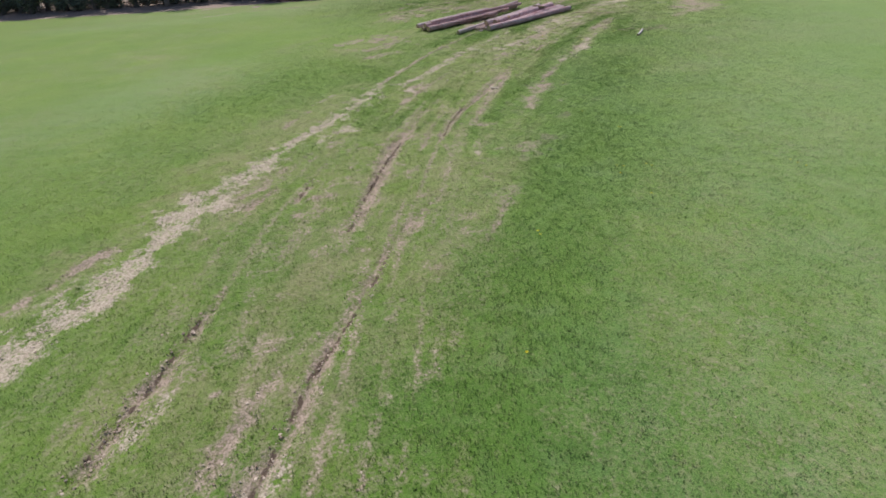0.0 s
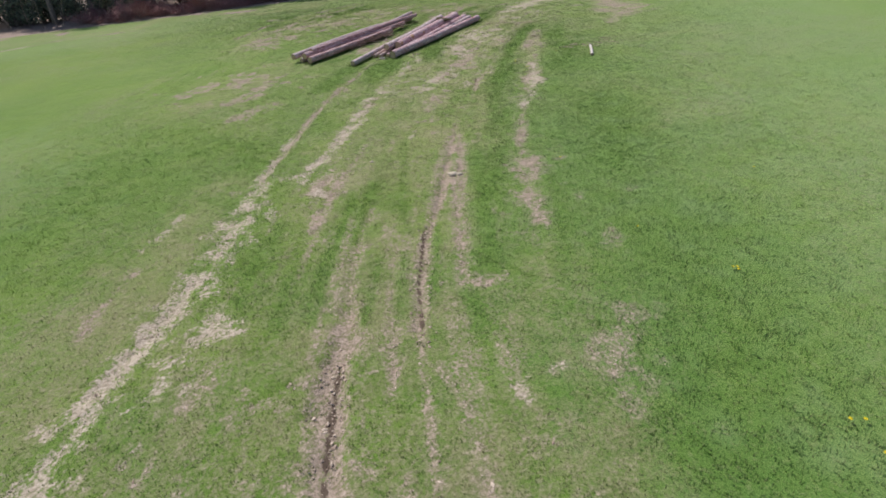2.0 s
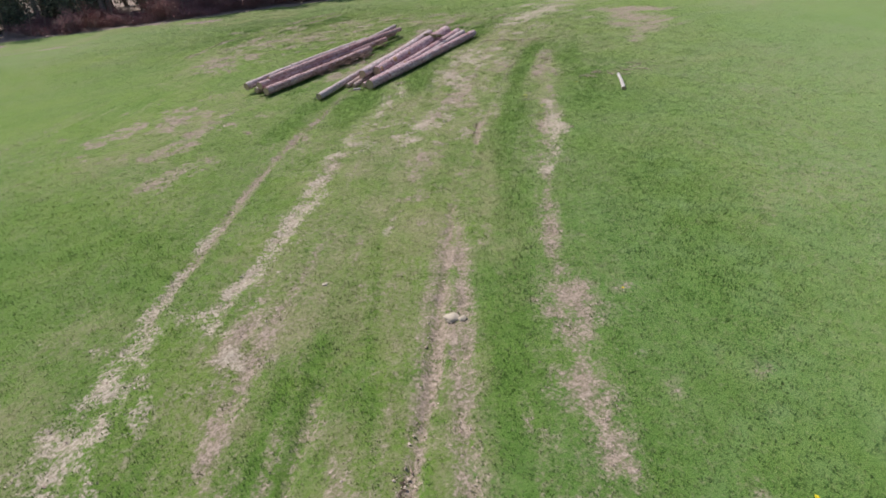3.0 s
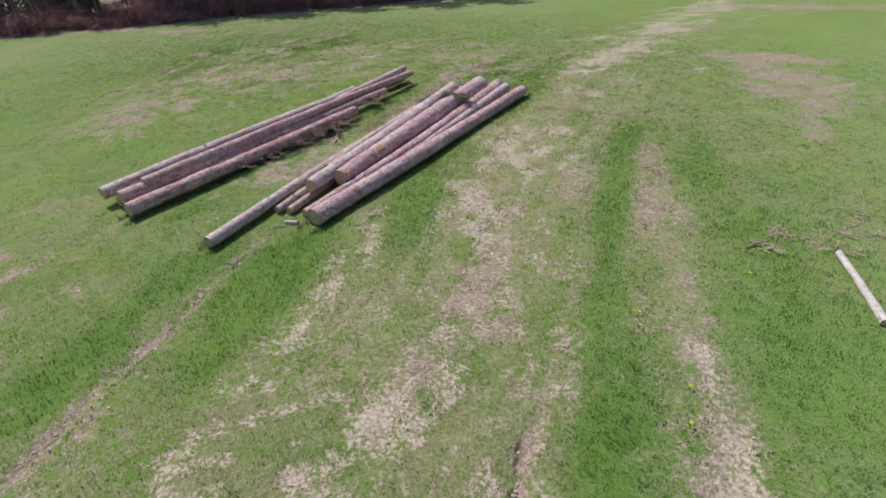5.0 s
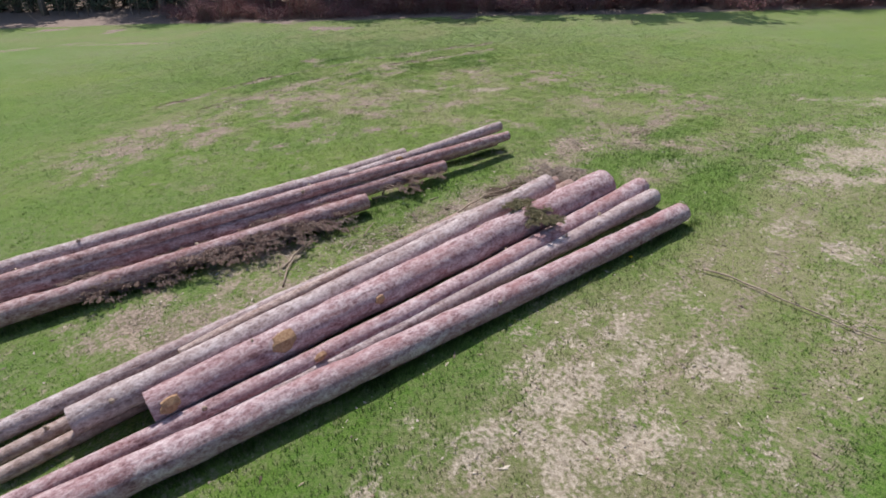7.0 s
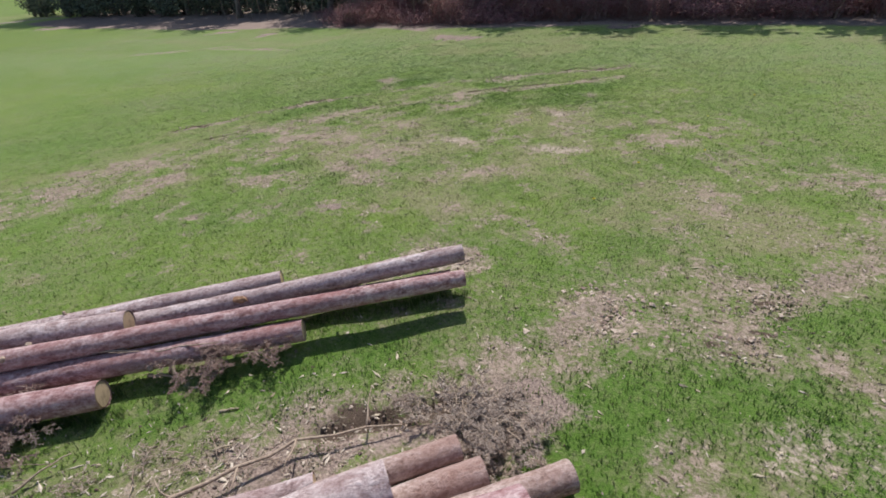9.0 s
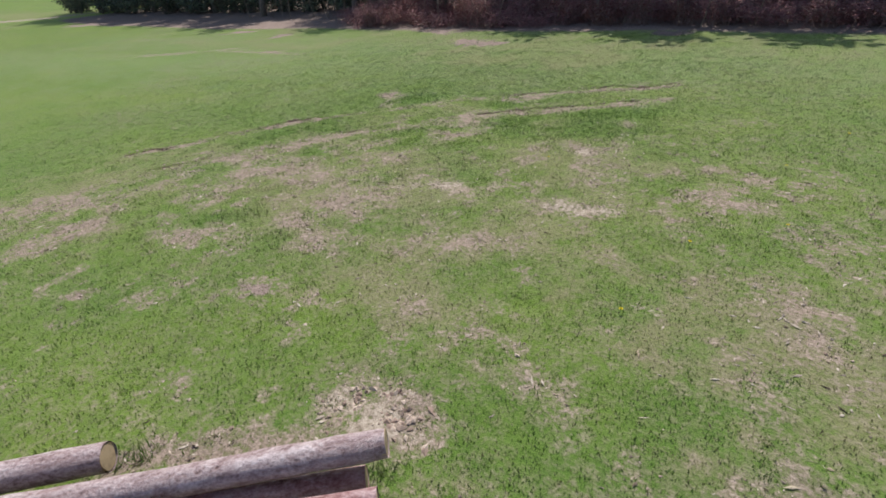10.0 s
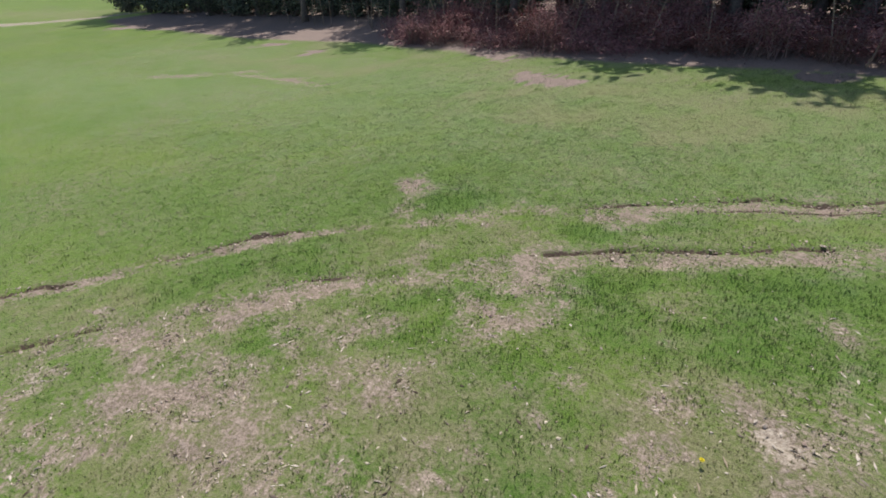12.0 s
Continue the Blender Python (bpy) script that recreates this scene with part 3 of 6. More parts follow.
mark("pale", 0.81, 0.66, 0.0, 1.0, (16.91, 40.48), (19.02, 42.35), (21.11, 43.78))
mark("pale", 0.68, 0.59, 0.0, 1.0, (21.11, 43.78), (22.63, 44.93), (26.38, 47.78), (31.35, 51.84))
mark("earth", 0.6, 0.6, 0.0, 1.2, (21.27, 42.99), (23.57, 44.17), (25.30, 44.90))
mark("pale", 0.47, 0.75, 0.0, 1.0, (16.90, 40.69), (17.89, 41.31), (19.20, 42.37))
mark("earth", 0.35, 0.66, 0.0, 1.2, (13.21, 40.97), (14.70, 41.21), (15.65, 41.89))
mark("earth", 0.4, 0.44, 0.0, 1.2, (11.19, 47.10), (13.19, 46.08), (15.41, 45.12))
mark("earth", 0.35, 0.62, 0.0, 1.2, (14.82, 41.04), (16.33, 42.53), (17.31, 42.86))
# churned ground round the far end of the broad pile
mark("earth", 0.22, 0.85, 0.02, 1.0, (11.89, 41.02), (12.20, 41.55), (12.41, 42.02))
mark("earth", 0.24, 0.9, 0.02, 1.0, (11.45, 40.42), (11.77, 40.73), (12.03, 40.98), (12.17, 41.31), (12.31, 41.72))
mark("earth", 0.3, 0.7, 0.0, 1.1, (12.47, 41.47), (12.78, 41.33))
mark("earth", 0.16, 0.85, 0.0, 1.1, (11.82, 40.30), (12.18, 40.58), (12.47, 40.79))
mark("earth", 0.40, 0.95, 0.0, 1.0, (11.30, 39.51), (11.61, 39.79), (11.91, 40.11))
mark("litter", 0.12, 0.7, 0.02, 1.0, (10.49, 39.06), (10.75, 39.26))
# the same shaded cut, darkened by colour as well as depth
mark("dark_cut", 0.1, 0.95, 0.1, 0.7, (10.54, 39.07), (10.88, 39.37), (11.20, 39.66), (11.40, 39.89))
mark("earth", 0.26, 0.7, 0.0, 1.2, (10.22, 38.97), (10.57, 39.33))
mark("earth", 0.35, 0.7, 0.0, 1.2, (10.09, 38.33), (10.51, 38.93), (10.95, 39.39))
mark("earth", 0.2, 0.85, 0.0, 1.1, (8.99, 36.88), (9.01, 37.15), (9.10, 37.26))
mark("earth", 0.16, 0.75, 0.0, 1.1, (7.73, 36.80), (7.86, 37.16))
mark("earth", 0.5, 0.92, 0.02, 0.9, (13.34, 42.07), (13.45, 41.67), (13.50, 41.43))
mark("earth", 0.4, 0.85, 0.02, 1.0, (13.46, 42.21), (13.83, 42.48), (14.20, 42.66))
mark("earth", 0.3, 0.85, 0.0, 1.0, (13.58, 41.35), (13.79, 41.58))
mark("earth", 0.4, 0.85, 0.0, 1.0, (13.93, 41.66), (14.21, 41.68))
mark("earth", 0.3, 0.8, 0.0, 1.0, (13.58, 40.71), (13.85, 40.86))
mark("pale", 0.2, 0.67, 0.0, 1.2, (13.80, 40.68), (14.19, 40.52))
mark("earth", 0.35, 0.85, 0.0, 1.1, (13.90, 40.62), (14.21, 40.18))
mark("earth", 0.24, 0.85, 0.0, 1.1, (13.14, 40.25), (13.24, 39.66))
mark("earth", 0.4, 0.8, 0.0, 1.1, (14.43, 41.11), (14.84, 41.58), (15.24, 41.95))
mark("earth", 0.6, 0.58, 0.0, 1.1, (14.47, 43.58), (15.07, 44.14), (15.62, 44.28))
mark("earth", 0.3, 0.48, 0.0, 1.1, (14.49, 46.06), (15.30, 45.91))
mark("earth", 0.16, 0.7, 0.0, 1.2, (14.32, 39.55), (14.49, 39.68))
mark("pale", 0.12, 0.59, 0.0, 1.2, (13.92, 38.59), (14.26, 38.63))
mark("earth", 0.2, 0.72, 0.0, 1.2, (13.61, 39.79), (13.89, 40.06))
mark("straw", 1.2, 0.8, 0.0, 1.0, (13.20, 39.49), (13.92, 41.04), (15.22, 43.41))
mark("straw", 1.0, 0.75, 0.0, 1.0, (12.66, 44.29), (13.56, 44.22), (14.28, 44.01))
mark("straw", 1.0, 0.7, 0.0, 1.0, (11.28, 39.55), (11.93, 40.61), (12.70, 41.74))
mark("earth", 0.22, 0.95, 0.02, 0.9, (9.82, 41.85), (10.01, 41.79), (10.22, 41.71), (10.40, 41.77))
mark("earth", 0.14, 0.85, 0.0, 1.1, (9.89, 41.45), (9.93, 41.68))
mark("earth", 0.11, 0.92, 0.01, 0.9, (8.75, 40.35), (8.99, 40.66), (9.35, 40.92), (9.69, 41.19), (10.00, 41.50))
mark("pale", 0.12, 0.85, 0.0, 0.9, (9.86, 41.81), (10.06, 41.76), (10.25, 41.70))
mark("litter", 0.22, 0.8, 0.0, 1.0, (10.11, 38.29), (10.38, 38.70), (10.74, 39.01), (11.07, 39.43), (11.58, 39.81))
mark("earth", 0.4, 0.85, 0.0, 1.1, (9.76, 38.04), (10.21, 38.54), (10.70, 39.09), (11.27, 39.93), (11.80, 40.34))
mark("earth", 0.16, 0.85, 0.0, 1.0, (7.83, 36.55), (7.88, 36.82), (8.04, 37.22))
mark("straw", 0.6, 0.9, 0.0, 1.0, (8.12, 36.41), (8.75, 37.05), (9.55, 37.80), (10.09, 38.33))
mark("straw", 0.5, 0.9, 0.0, 1.0, (7.28, 35.86), (7.68, 36.45), (8.04, 37.12))
mark("earth", 0.25, 0.75, 0.0, 1.1, (7.25, 35.72), (7.46, 36.30), (7.57, 36.79))
mark("earth", 0.25, 0.7, 0.0, 1.1, (6.30, 34.88), (6.55, 35.61))
mark("litter", 0.3, 0.75, 0.0, 1.0, (11.66, 39.71), (11.97, 39.98))
# turf patches past the piles
mark("earth", 0.3, 0.56, 0.0, 1.2, (6.23, 44.53), (6.61, 45.00), (7.21, 45.37))
mark("pale", 0.16, 0.40, 0.0, 1.2, (7.75, 45.80), (8.16, 45.96))
mark("pale", 0.13, 0.40, 0.0, 1.2, (9.74, 45.88), (10.31, 46.00))
mark("earth", 0.2, 0.66, 0.0, 1.2, (5.29, 42.65), (5.81, 42.76), (6.03, 42.96))
mark("earth", 0.18, 0.60, 0.0, 1.2, (7.27, 43.51), (7.61, 43.63))
mark("litter", 0.09, 0.7, 0.0, 1.0, (7.45, 42.44), (7.70, 42.56))
mark("straw", 0.35, 0.95, 0.0, 1.1, (8.57, 43.43), (9.34, 43.19), (9.92, 43.06), (10.34, 42.98))
mark("earth", 0.12, 0.48, 0.0, 1.2, (9.34, 43.10), (9.78, 43.07))
mark("earth", 0.16, 0.6, 0.0, 1.2, (10.20, 43.02), (10.37, 42.92))
mark("straw", 0.5, 0.9, 0.0, 1.1, (9.06, 44.49), (9.72, 44.70), (10.53, 44.75), (11.01, 44.77))
mark("earth", 0.2, 0.50, 0.0, 1.2, (10.65, 44.75), (11.02, 44.73))
mark("earth", 0.2, 0.56, 0.0, 1.2, (11.82, 47.84), (12.21, 47.83), (12.70, 47.88))
mark("earth", 0.2, 0.40, 0.0, 1.2, (8.98, 48.00), (9.69, 48.16))
mark("earth", 0.25, 0.40, 0.0, 1.2, (11.48, 50.39), (11.96, 50.57))
mark("earth", 0.35, 0.58, 0.0, 1.1, (12.45, 44.71), (12.69, 44.93), (12.85, 44.78))
mark("earth", 0.3, 0.58, 0.0, 1.1, (12.83, 44.33), (13.04, 44.74))
mark("earth", 0.12, 0.58, 0.0, 1.1, (12.11, 43.93), (12.33, 44.03))
mark("straw", 0.6, 0.9, 0.0, 1.0, (12.10, 43.96), (12.51, 44.51), (13.04, 44.52))
mark("earth", 0.12, 0.7, 0.0, 1.2, (10.99, 42.75), (11.20, 42.70))
mark("earth", 0.12, 0.72, 0.0, 1.2, (11.33, 42.61), (11.61, 42.74))
mark("pale", 0.07, 0.47, 0.0, 1.2, (11.42, 44.15), (11.66, 44.16))
mark("earth", 0.12, 0.7, 0.0, 1.2, (7.34, 40.87), (7.48, 41.11))
mark("earth", 0.12, 0.6, 0.0, 1.2, (5.75, 41.25), (5.93, 41.41))
mark("earth", 0.12, 0.6, 0.0, 1.2, (6.47, 41.55), (6.76, 41.77))
mark("earth", 0.1, 0.6, 0.0, 1.2, (8.18, 41.12), (8.25, 41.24))
mark("straw", 0.8, 0.75, 0.0, 1.0, (5.12, 45.89), (6.49, 46.49), (7.94, 46.12))
mark("straw", 0.8, 0.7, 0.0, 1.0, (8.85, 45.34), (9.90, 45.88), (10.84, 46.35))
mark("earth", 0.3, 0.40, 0.0, 1.2, (6.48, 44.90), (7.28, 45.30))
mark("earth", 0.3, 0.40, 0.0, 1.2, (7.36, 43.55), (7.89, 43.96))
mark("earth", 0.3, 0.40, 0.0, 1.2, (9.64, 45.80), (10.41, 45.95))
mark("earth", 0.35, 0.44, 0.0, 1.2, (12.48, 44.64), (12.88, 44.63))
# the bend seen past the piles
mark("earth", 0.5, 0.8, 0.0, 0.9, (1.95, 40.38), (2.02, 41.28), (2.38, 42.16), (2.90, 43.05))
mark("earth", 0.35, 0.50, 0.0, 1.1, (2.90, 43.05), (3.13, 44.27), (3.71, 45.38), (4.04, 46.95))
mark("straw", 0.9, 0.85, 0.0, 0.9, (1.10, 39.82), (1.47, 41.07), (1.74, 42.49), (1.94, 43.95), (2.82, 45.02))
mark("earth", 0.3, 0.72, 0.0, 1.1, (2.01, 41.90), (2.06, 42.37), (2.18, 43.03))
mark("earth", 0.3, 0.66, 0.0, 1.1, (3.62, 41.44), (3.51, 41.89), (3.66, 42.44))
mark("pale", 0.14, 0.58, 0.0, 1.0, (2.63, 43.90), (2.91, 44.40))
# dark seams along the bend: shade of the steep rut edges, painted in
mark("dark_cut", 0.025, 0.9, 0.06, 0.9, (0.62, 44.35), (0.84, 44.72), (1.20, 45.13))
mark("dark_cut", 0.022, 0.9, 0.06, 0.9, (1.50, 45.89), (2.02, 46.62), (2.19, 47.09), (2.39, 47.47), (2.84, 48.02))
mark("earth", 0.10, 0.64, 0.02, 0.9, (0.73, 44.33), (1.30, 45.10), (1.76, 45.96))
mark("earth", 0.08, 0.56, 0.02, 0.9, (2.19, 46.54), (2.53, 47.39), (2.96, 47.94), (3.95, 48.96))
mark("earth", 0.16, 0.58, 0.0, 1.1, (4.02, 48.90), (4.67, 49.50), (5.02, 50.06))
mark("earth", 0.10, 0.56, 0.0, 1.0, (5.02, 50.06), (6.00, 50.79), (6.60, 51.27))
mark("dark_cut", 0.022, 0.9, 0.05, 0.9, (5.98, 50.83), (6.58, 51.33), (7.24, 51.84))
mark("dark_cut", 0.025, 0.92, 0.06, 0.9, (7.23, 51.86), (8.21, 52.61), (8.89, 52.79), (9.59, 53.35))
mark("dark_cut", 0.022, 0.85, 0.05, 0.9, (7.54, 51.67), (8.30, 52.20), (8.94, 52.47), (9.62, 53.03))
mark("earth", 0.16, 0.66, 0.02, 0.9, (6.85, 51.31), (7.95, 52.12), (8.92, 52.62), (9.61, 53.16))
mark("dark_cut", 0.025, 0.92, 0.07, 0.8, (2.17, 44.08), (2.52, 44.59), (2.72, 44.97))
mark("earth", 0.20, 0.72, 0.03, 0.9, (2.59, 44.00), (2.82, 44.51), (3.03, 45.07), (3.42, 45.60))
mark("earth", 0.22, 0.76, 0.03, 0.9, (3.42, 45.60), (3.81, 46.30), (4.10, 46.78), (4.55, 47.36), (5.05, 47.91))
mark("earth", 0.24, 0.76, 0.02, 0.9, (5.05, 47.91), (5.61, 48.41), (6.16, 48.90), (6.57, 49.34))
mark("earth", 0.17, 0.74, 0.02, 0.8, (6.54, 49.39), (6.98, 49.77), (7.81, 50.27), (8.90, 50.99), (9.75, 51.61))
mark("earth", 0.18, 0.68, 0.0, 1.0, (6.22, 48.69), (6.74, 48.79))
mark("dark_cut", 0.031, 0.95, 0.08, 0.7, (6.35, 49.49), (6.85, 49.87), (7.31, 50.25))
mark("dark_cut", 0.028, 0.95, 0.07, 0.7, (7.31, 50.25), (8.20, 50.75), (8.84, 51.27), (9.25, 51.49))
mark("dark_cut", 0.022, 0.9, 0.05, 0.8, (3.80, 46.98), (4.18, 47.26), (4.60, 47.66))
mark("dark_cut", 0.019, 0.85, 0.04, 0.8, (3.54, 46.01), (3.70, 46.29))
mark("dark_cut", 0.019, 0.8, 0.04, 0.8, (5.04, 47.82), (5.13, 48.04))
mark("earth", 0.20, 0.72, 0.0, 1.0, (6.62, 47.70), (6.82, 47.96), (7.03, 48.32))
mark("earth", 0.2, 0.60, 0.0, 1.1, (3.83, 49.27), (3.45, 49.79), (2.87, 50.30))
mark("earth", 0.2, 0.72, 0.0, 1.0, (6.40, 50.75), (6.86, 51.08))
mark("earth", 0.38, 0.66, 0.0, 1.1, (4.26, 44.88), (4.64, 45.26), (4.87, 45.59))
mark("earth", 0.24, 0.72, 0.0, 1.1, (4.89, 45.45), (5.49, 45.44), (5.85, 45.24), (6.06, 45.40))
mark("earth", 0.25, 0.64, 0.0, 1.1, (4.90, 45.77), (5.29, 46.15), (5.88, 46.23))
mark("earth", 0.22, 0.60, 0.0, 1.1, (5.93, 46.42), (6.48, 46.46))
mark("earth", 0.2, 0.53, 0.0, 1.2, (5.43, 46.82), (5.66, 47.23))
mark("earth", 0.12, 0.58, 0.0, 1.2, (6.38, 46.96), (6.36, 47.20))
mark("earth", 0.28, 0.60, 0.0, 1.1, (4.42, 43.76), (4.26, 44.01), (4.24, 44.41))
mark("earth", 0.2, 0.60, 0.0, 1.1, (3.42, 44.15), (3.79, 44.53))
mark("earth", 0.18, 0.50, 0.0, 1.2, (5.09, 44.89), (5.86, 44.96))
mark("earth", 0.14, 0.74, 0.01, 1.0, (9.16, 48.08), (9.41, 48.06), (9.50, 47.99))
mark("pale", 0.09, 0.68, 0.01, 1.0, (9.26, 48.01), (9.47, 47.97))
mark("earth", 0.14, 0.64, 0.0, 1.1, (8.79, 47.95), (9.03, 48.05), (9.15, 48.29))
mark("earth", 0.12, 0.60, 0.0, 1.1, (9.48, 48.11), (9.73, 48.17))
mark("earth", 0.14, 0.56, 0.0, 1.1, (9.36, 48.30), (9.70, 48.64))
mark("earth", 0.12, 0.64, 0.0, 1.1, (9.45, 49.98), (9.68, 49.71))
mark("earth", 0.10, 0.56, 0.0, 1.1, (8.01, 49.20), (8.28, 49.30))
mark("earth", 0.08, 0.56, 0.0, 1.2, (8.61, 47.30), (8.81, 47.52))
mark("earth", 0.12, 0.56, 0.0, 1.2, (8.35, 47.81), (8.65, 47.96))
mark("earth", 0.35, 0.66, 0.0, 1.1, (6.28, 44.75), (6.71, 44.98), (6.99, 45.22))
mark("earth", 0.25, 0.56, 0.0, 1.2, (7.08, 44.62), (7.52, 44.36))
mark("earth", 0.16, 0.72, 0.0, 1.1, (7.83, 45.88), (8.38, 45.85))
mark("earth", 0.2, 0.56, 0.0, 1.2, (7.12, 45.19), (7.37, 45.47))
mark("earth", 0.2, 0.58, 0.0, 1.2, (6.48, 43.78), (6.92, 43.95))
mark("earth", 0.18, 0.74, 0.0, 1.1, (7.26, 43.48), (7.47, 43.62), (7.78, 43.64))
mark("earth", 0.25, 0.8, 0.0, 1.1, (5.39, 42.63), (5.81, 42.84), (5.80, 43.09))
mark("earth", 0.16, 0.72, 0.0, 1.1, (9.67, 45.84), (9.93, 45.94), (10.26, 46.09))
mark("pale", 0.1, 0.55, 0.0, 1.1, (9.82, 45.86), (10.16, 45.83))
mark("earth", 0.14, 0.68, 0.0, 1.1, (9.38, 45.98), (9.63, 45.81))
mark("earth", 0.16, 0.64, 0.0, 1.1, (9.15, 48.08), (9.58, 48.19))
mark("earth", 0.12, 0.58, 0.0, 1.1, (8.40, 47.95), (8.67, 48.03))
mark("earth", 0.3, 0.58, 0.0, 1.2, (9.17, 44.33), (9.38, 44.54), (9.67, 44.63))
mark("earth", 0.25, 0.56, 0.0, 1.2, (8.55, 43.94), (8.73, 44.31))
mark("earth", 0.25, 0.48, 0.0, 1.2, (10.17, 47.19), (10.54, 47.33))
mark("earth", 0.22, 0.58, 0.0, 1.2, (11.00, 47.64), (11.30, 47.73))
mark("earth", 0.2, 0.50, 0.0, 1.2, (8.65, 45.87), (9.02, 46.12))
mark("earth", 0.2, 0.50, 0.0, 1.2, (9.21, 45.20), (9.40, 45.34))
mark("straw", 1.0, 0.9, 0.0, 0.9, (6.68, 44.15), (5.76, 45.52), (5.02, 47.41))
mark("straw", 0.8, 0.9, 0.0, 0.9, (6.40, 43.59), (6.67, 44.56), (7.66, 45.43), (8.65, 45.67))
mark("straw", 0.8, 0.9, 0.0, 0.9, (8.51, 43.91), (9.33, 44.62), (9.97, 45.73), (10.50, 47.10))
mark("straw", 0.7, 0.8, 0.0, 0.9, (8.75, 47.84), (10.19, 47.31), (11.23, 47.59))
mark("straw", 1.0, 0.75, 0.0, 0.9, (1.12, 54.79), (4.72, 55.37), (7.74, 56.76))
mark("straw", 0.5, 0.8, 0.0, 0.9, (4.90, 44.00), (4.81, 45.01), (5.49, 46.30), (6.48, 47.03))
mark("straw", 0.4, 0.8, 0.0, 0.9, (4.50, 48.44), (5.33, 49.36), (6.17, 49.71))
mark("straw", 0.5, 0.8, 0.0, 1.0, (8.33, 47.52), (9.03, 48.21), (9.75, 48.31))
# deeper green turf
mark("lush", 0.22, 0.95, 0.0, 0.7, (2.88, 45.46), (2.88, 45.98), (2.95, 46.60))
mark("lush", 0.2, 0.95, 0.0, 0.7, (3.59, 47.20), (4.41, 47.67))
mark("lush", 0.18, 0.9, 0.0, 0.7, (3.33, 47.68), (3.78, 47.97))
mark("lush", 0.2, 0.95, 0.0, 0.7, (5.39, 47.30), (5.71, 47.86), (6.21, 48.35))
mark("lush", 0.28, 1.0, 0.0, 0.6, (7.07, 48.87), (7.62, 49.53))
mark("lush", 0.45, 0.95, 0.0, 0.7, (7.43, 48.61), (8.34, 48.80), (9.28, 49.08))
mark("lush", 0.35, 0.95, 0.0, 0.7, (8.50, 50.13), (9.24, 50.37), (9.84, 50.66))
mark("lush", 0.22, 0.8, 0.0, 0.8, (6.76, 47.23), (7.36, 47.67))
mark("lush", 0.2, 0.85, 0.0, 0.8, (7.68, 46.19), (7.95, 46.66))
mark("lush", 0.22, 0.85, 0.0, 0.8, (6.63, 45.36), (6.92, 45.78))
mark("lush", 0.25, 0.8, 0.0, 0.8, (5.93, 47.06), (6.32, 47.58))
mark("lush", 0.3, 0.9, 0.0, 0.6, (3.82, 49.76), (4.68, 50.52))
mark("lush", 0.22, 0.95, 0.0, 0.6, (6.23, 50.23), (6.83, 50.42))
mark("lush", 0.2, 0.7, 0.0, 0.8, (6.73, 46.30), (7.27, 46.87))
mark("lush", 0.2, 0.7, 0.0, 0.8, (7.93, 47.06), (8.19, 47.57))
mark("lush", 0.3, 0.8, 0.0, 0.8, (7.54, 46.78), (8.23, 46.27))
mark("lush", 0.25, 0.7, 0.0, 0.8, (5.45, 43.32), (5.90, 43.83))
mark("lush", 0.25, 0.7, 0.0, 0.8, (6.78, 43.06), (6.87, 43.42))
mark("lush", 0.5, 1.0, 0.0, 0.6, (12.37, 40.08), (12.81, 40.67), (13.42, 40.99))
mark("lush", 0.3, 1.0, 0.0, 0.6, (13.94, 41.93), (14.64, 42.59), (15.49, 43.32))
mark("lush", 0.4, 1.0, 0.0, 0.6, (13.54, 39.18), (14.10, 39.82), (14.69, 40.52))
mark("lush", 0.4, 1.0, 0.0, 0.6, (13.74, 38.89), (14.42, 39.16))
mark("lush", 0.35, 0.9, 0.0, 0.6, (8.78, 37.84), (9.26, 38.58), (9.88, 39.45), (10.65, 40.34))
mark("lush", 0.3, 0.8, 0.0, 0.6, (8.75, 37.34), (9.30, 38.04), (9.63, 38.92))
mark("lush", 0.32, 1.0, 0.0, 0.6, (8.89, 26.05), (9.31, 26.67), (9.85, 27.46), (10.33, 28.13), (11.08, 28.90), (11.68, 29.66))
mark("lush", 0.30, 1.0, 0.0, 0.6, (11.66, 30.83), (12.09, 31.40), (12.71, 32.38), (13.52, 33.52), (14.42, 34.67))
mark("lush", 0.34, 1.0, 0.0, 0.6, (13.35, 33.24), (14.27, 34.33), (15.15, 35.15))
mark("lush", 0.35, 0.9, 0.0, 0.6, (11.96, 36.54), (13.12, 37.72), (14.23, 38.99))
mark("lush", 0.5, 0.9, 0.0, 0.7, (13.21, 40.97), (14.67, 40.37), (17.03, 42.82))
mark("lush", 0.30, 1.0, 0.0, 0.6, (8.68, 32.77), (9.22, 33.37), (9.79, 33.94), (10.74, 35.03))
mark("lush", 0.35, 1.0, 0.0, 0.6, (8.57, 31.58), (8.96, 32.21), (9.74, 33.39), (10.84, 34.79))
mark("lush", 0.35, 0.9, 0.0, 0.6, (5.50, 29.32), (6.12, 30.31), (6.95, 31.64))
mark("lush", 0.35, 0.9, 0.0, 0.6, (3.79, 29.56), (4.37, 30.46), (5.09, 32.23))
mark("lush", 0.35, 0.95, 0.0, 0.6, (4.96, 31.36), (5.49, 32.11), (5.86, 32.60))
mark("lush", 0.3, 0.95, 0.0, 0.6, (6.29, 30.71), (6.75, 31.69), (7.03, 32.43))
mark("lush", 0.3, 0.9, 0.0, 0.6, (5.91, 31.65), (6.67, 32.07), (7.01, 32.54))
mark("lush", 0.25, 0.8, 0.0, 0.6, (4.69, 33.75), (5.42, 34.57))
mark("lush", 0.8, 0.7, 0.0, 0.8, (14.76, 32.41), (14.10, 30.32), (12.25, 26.94))
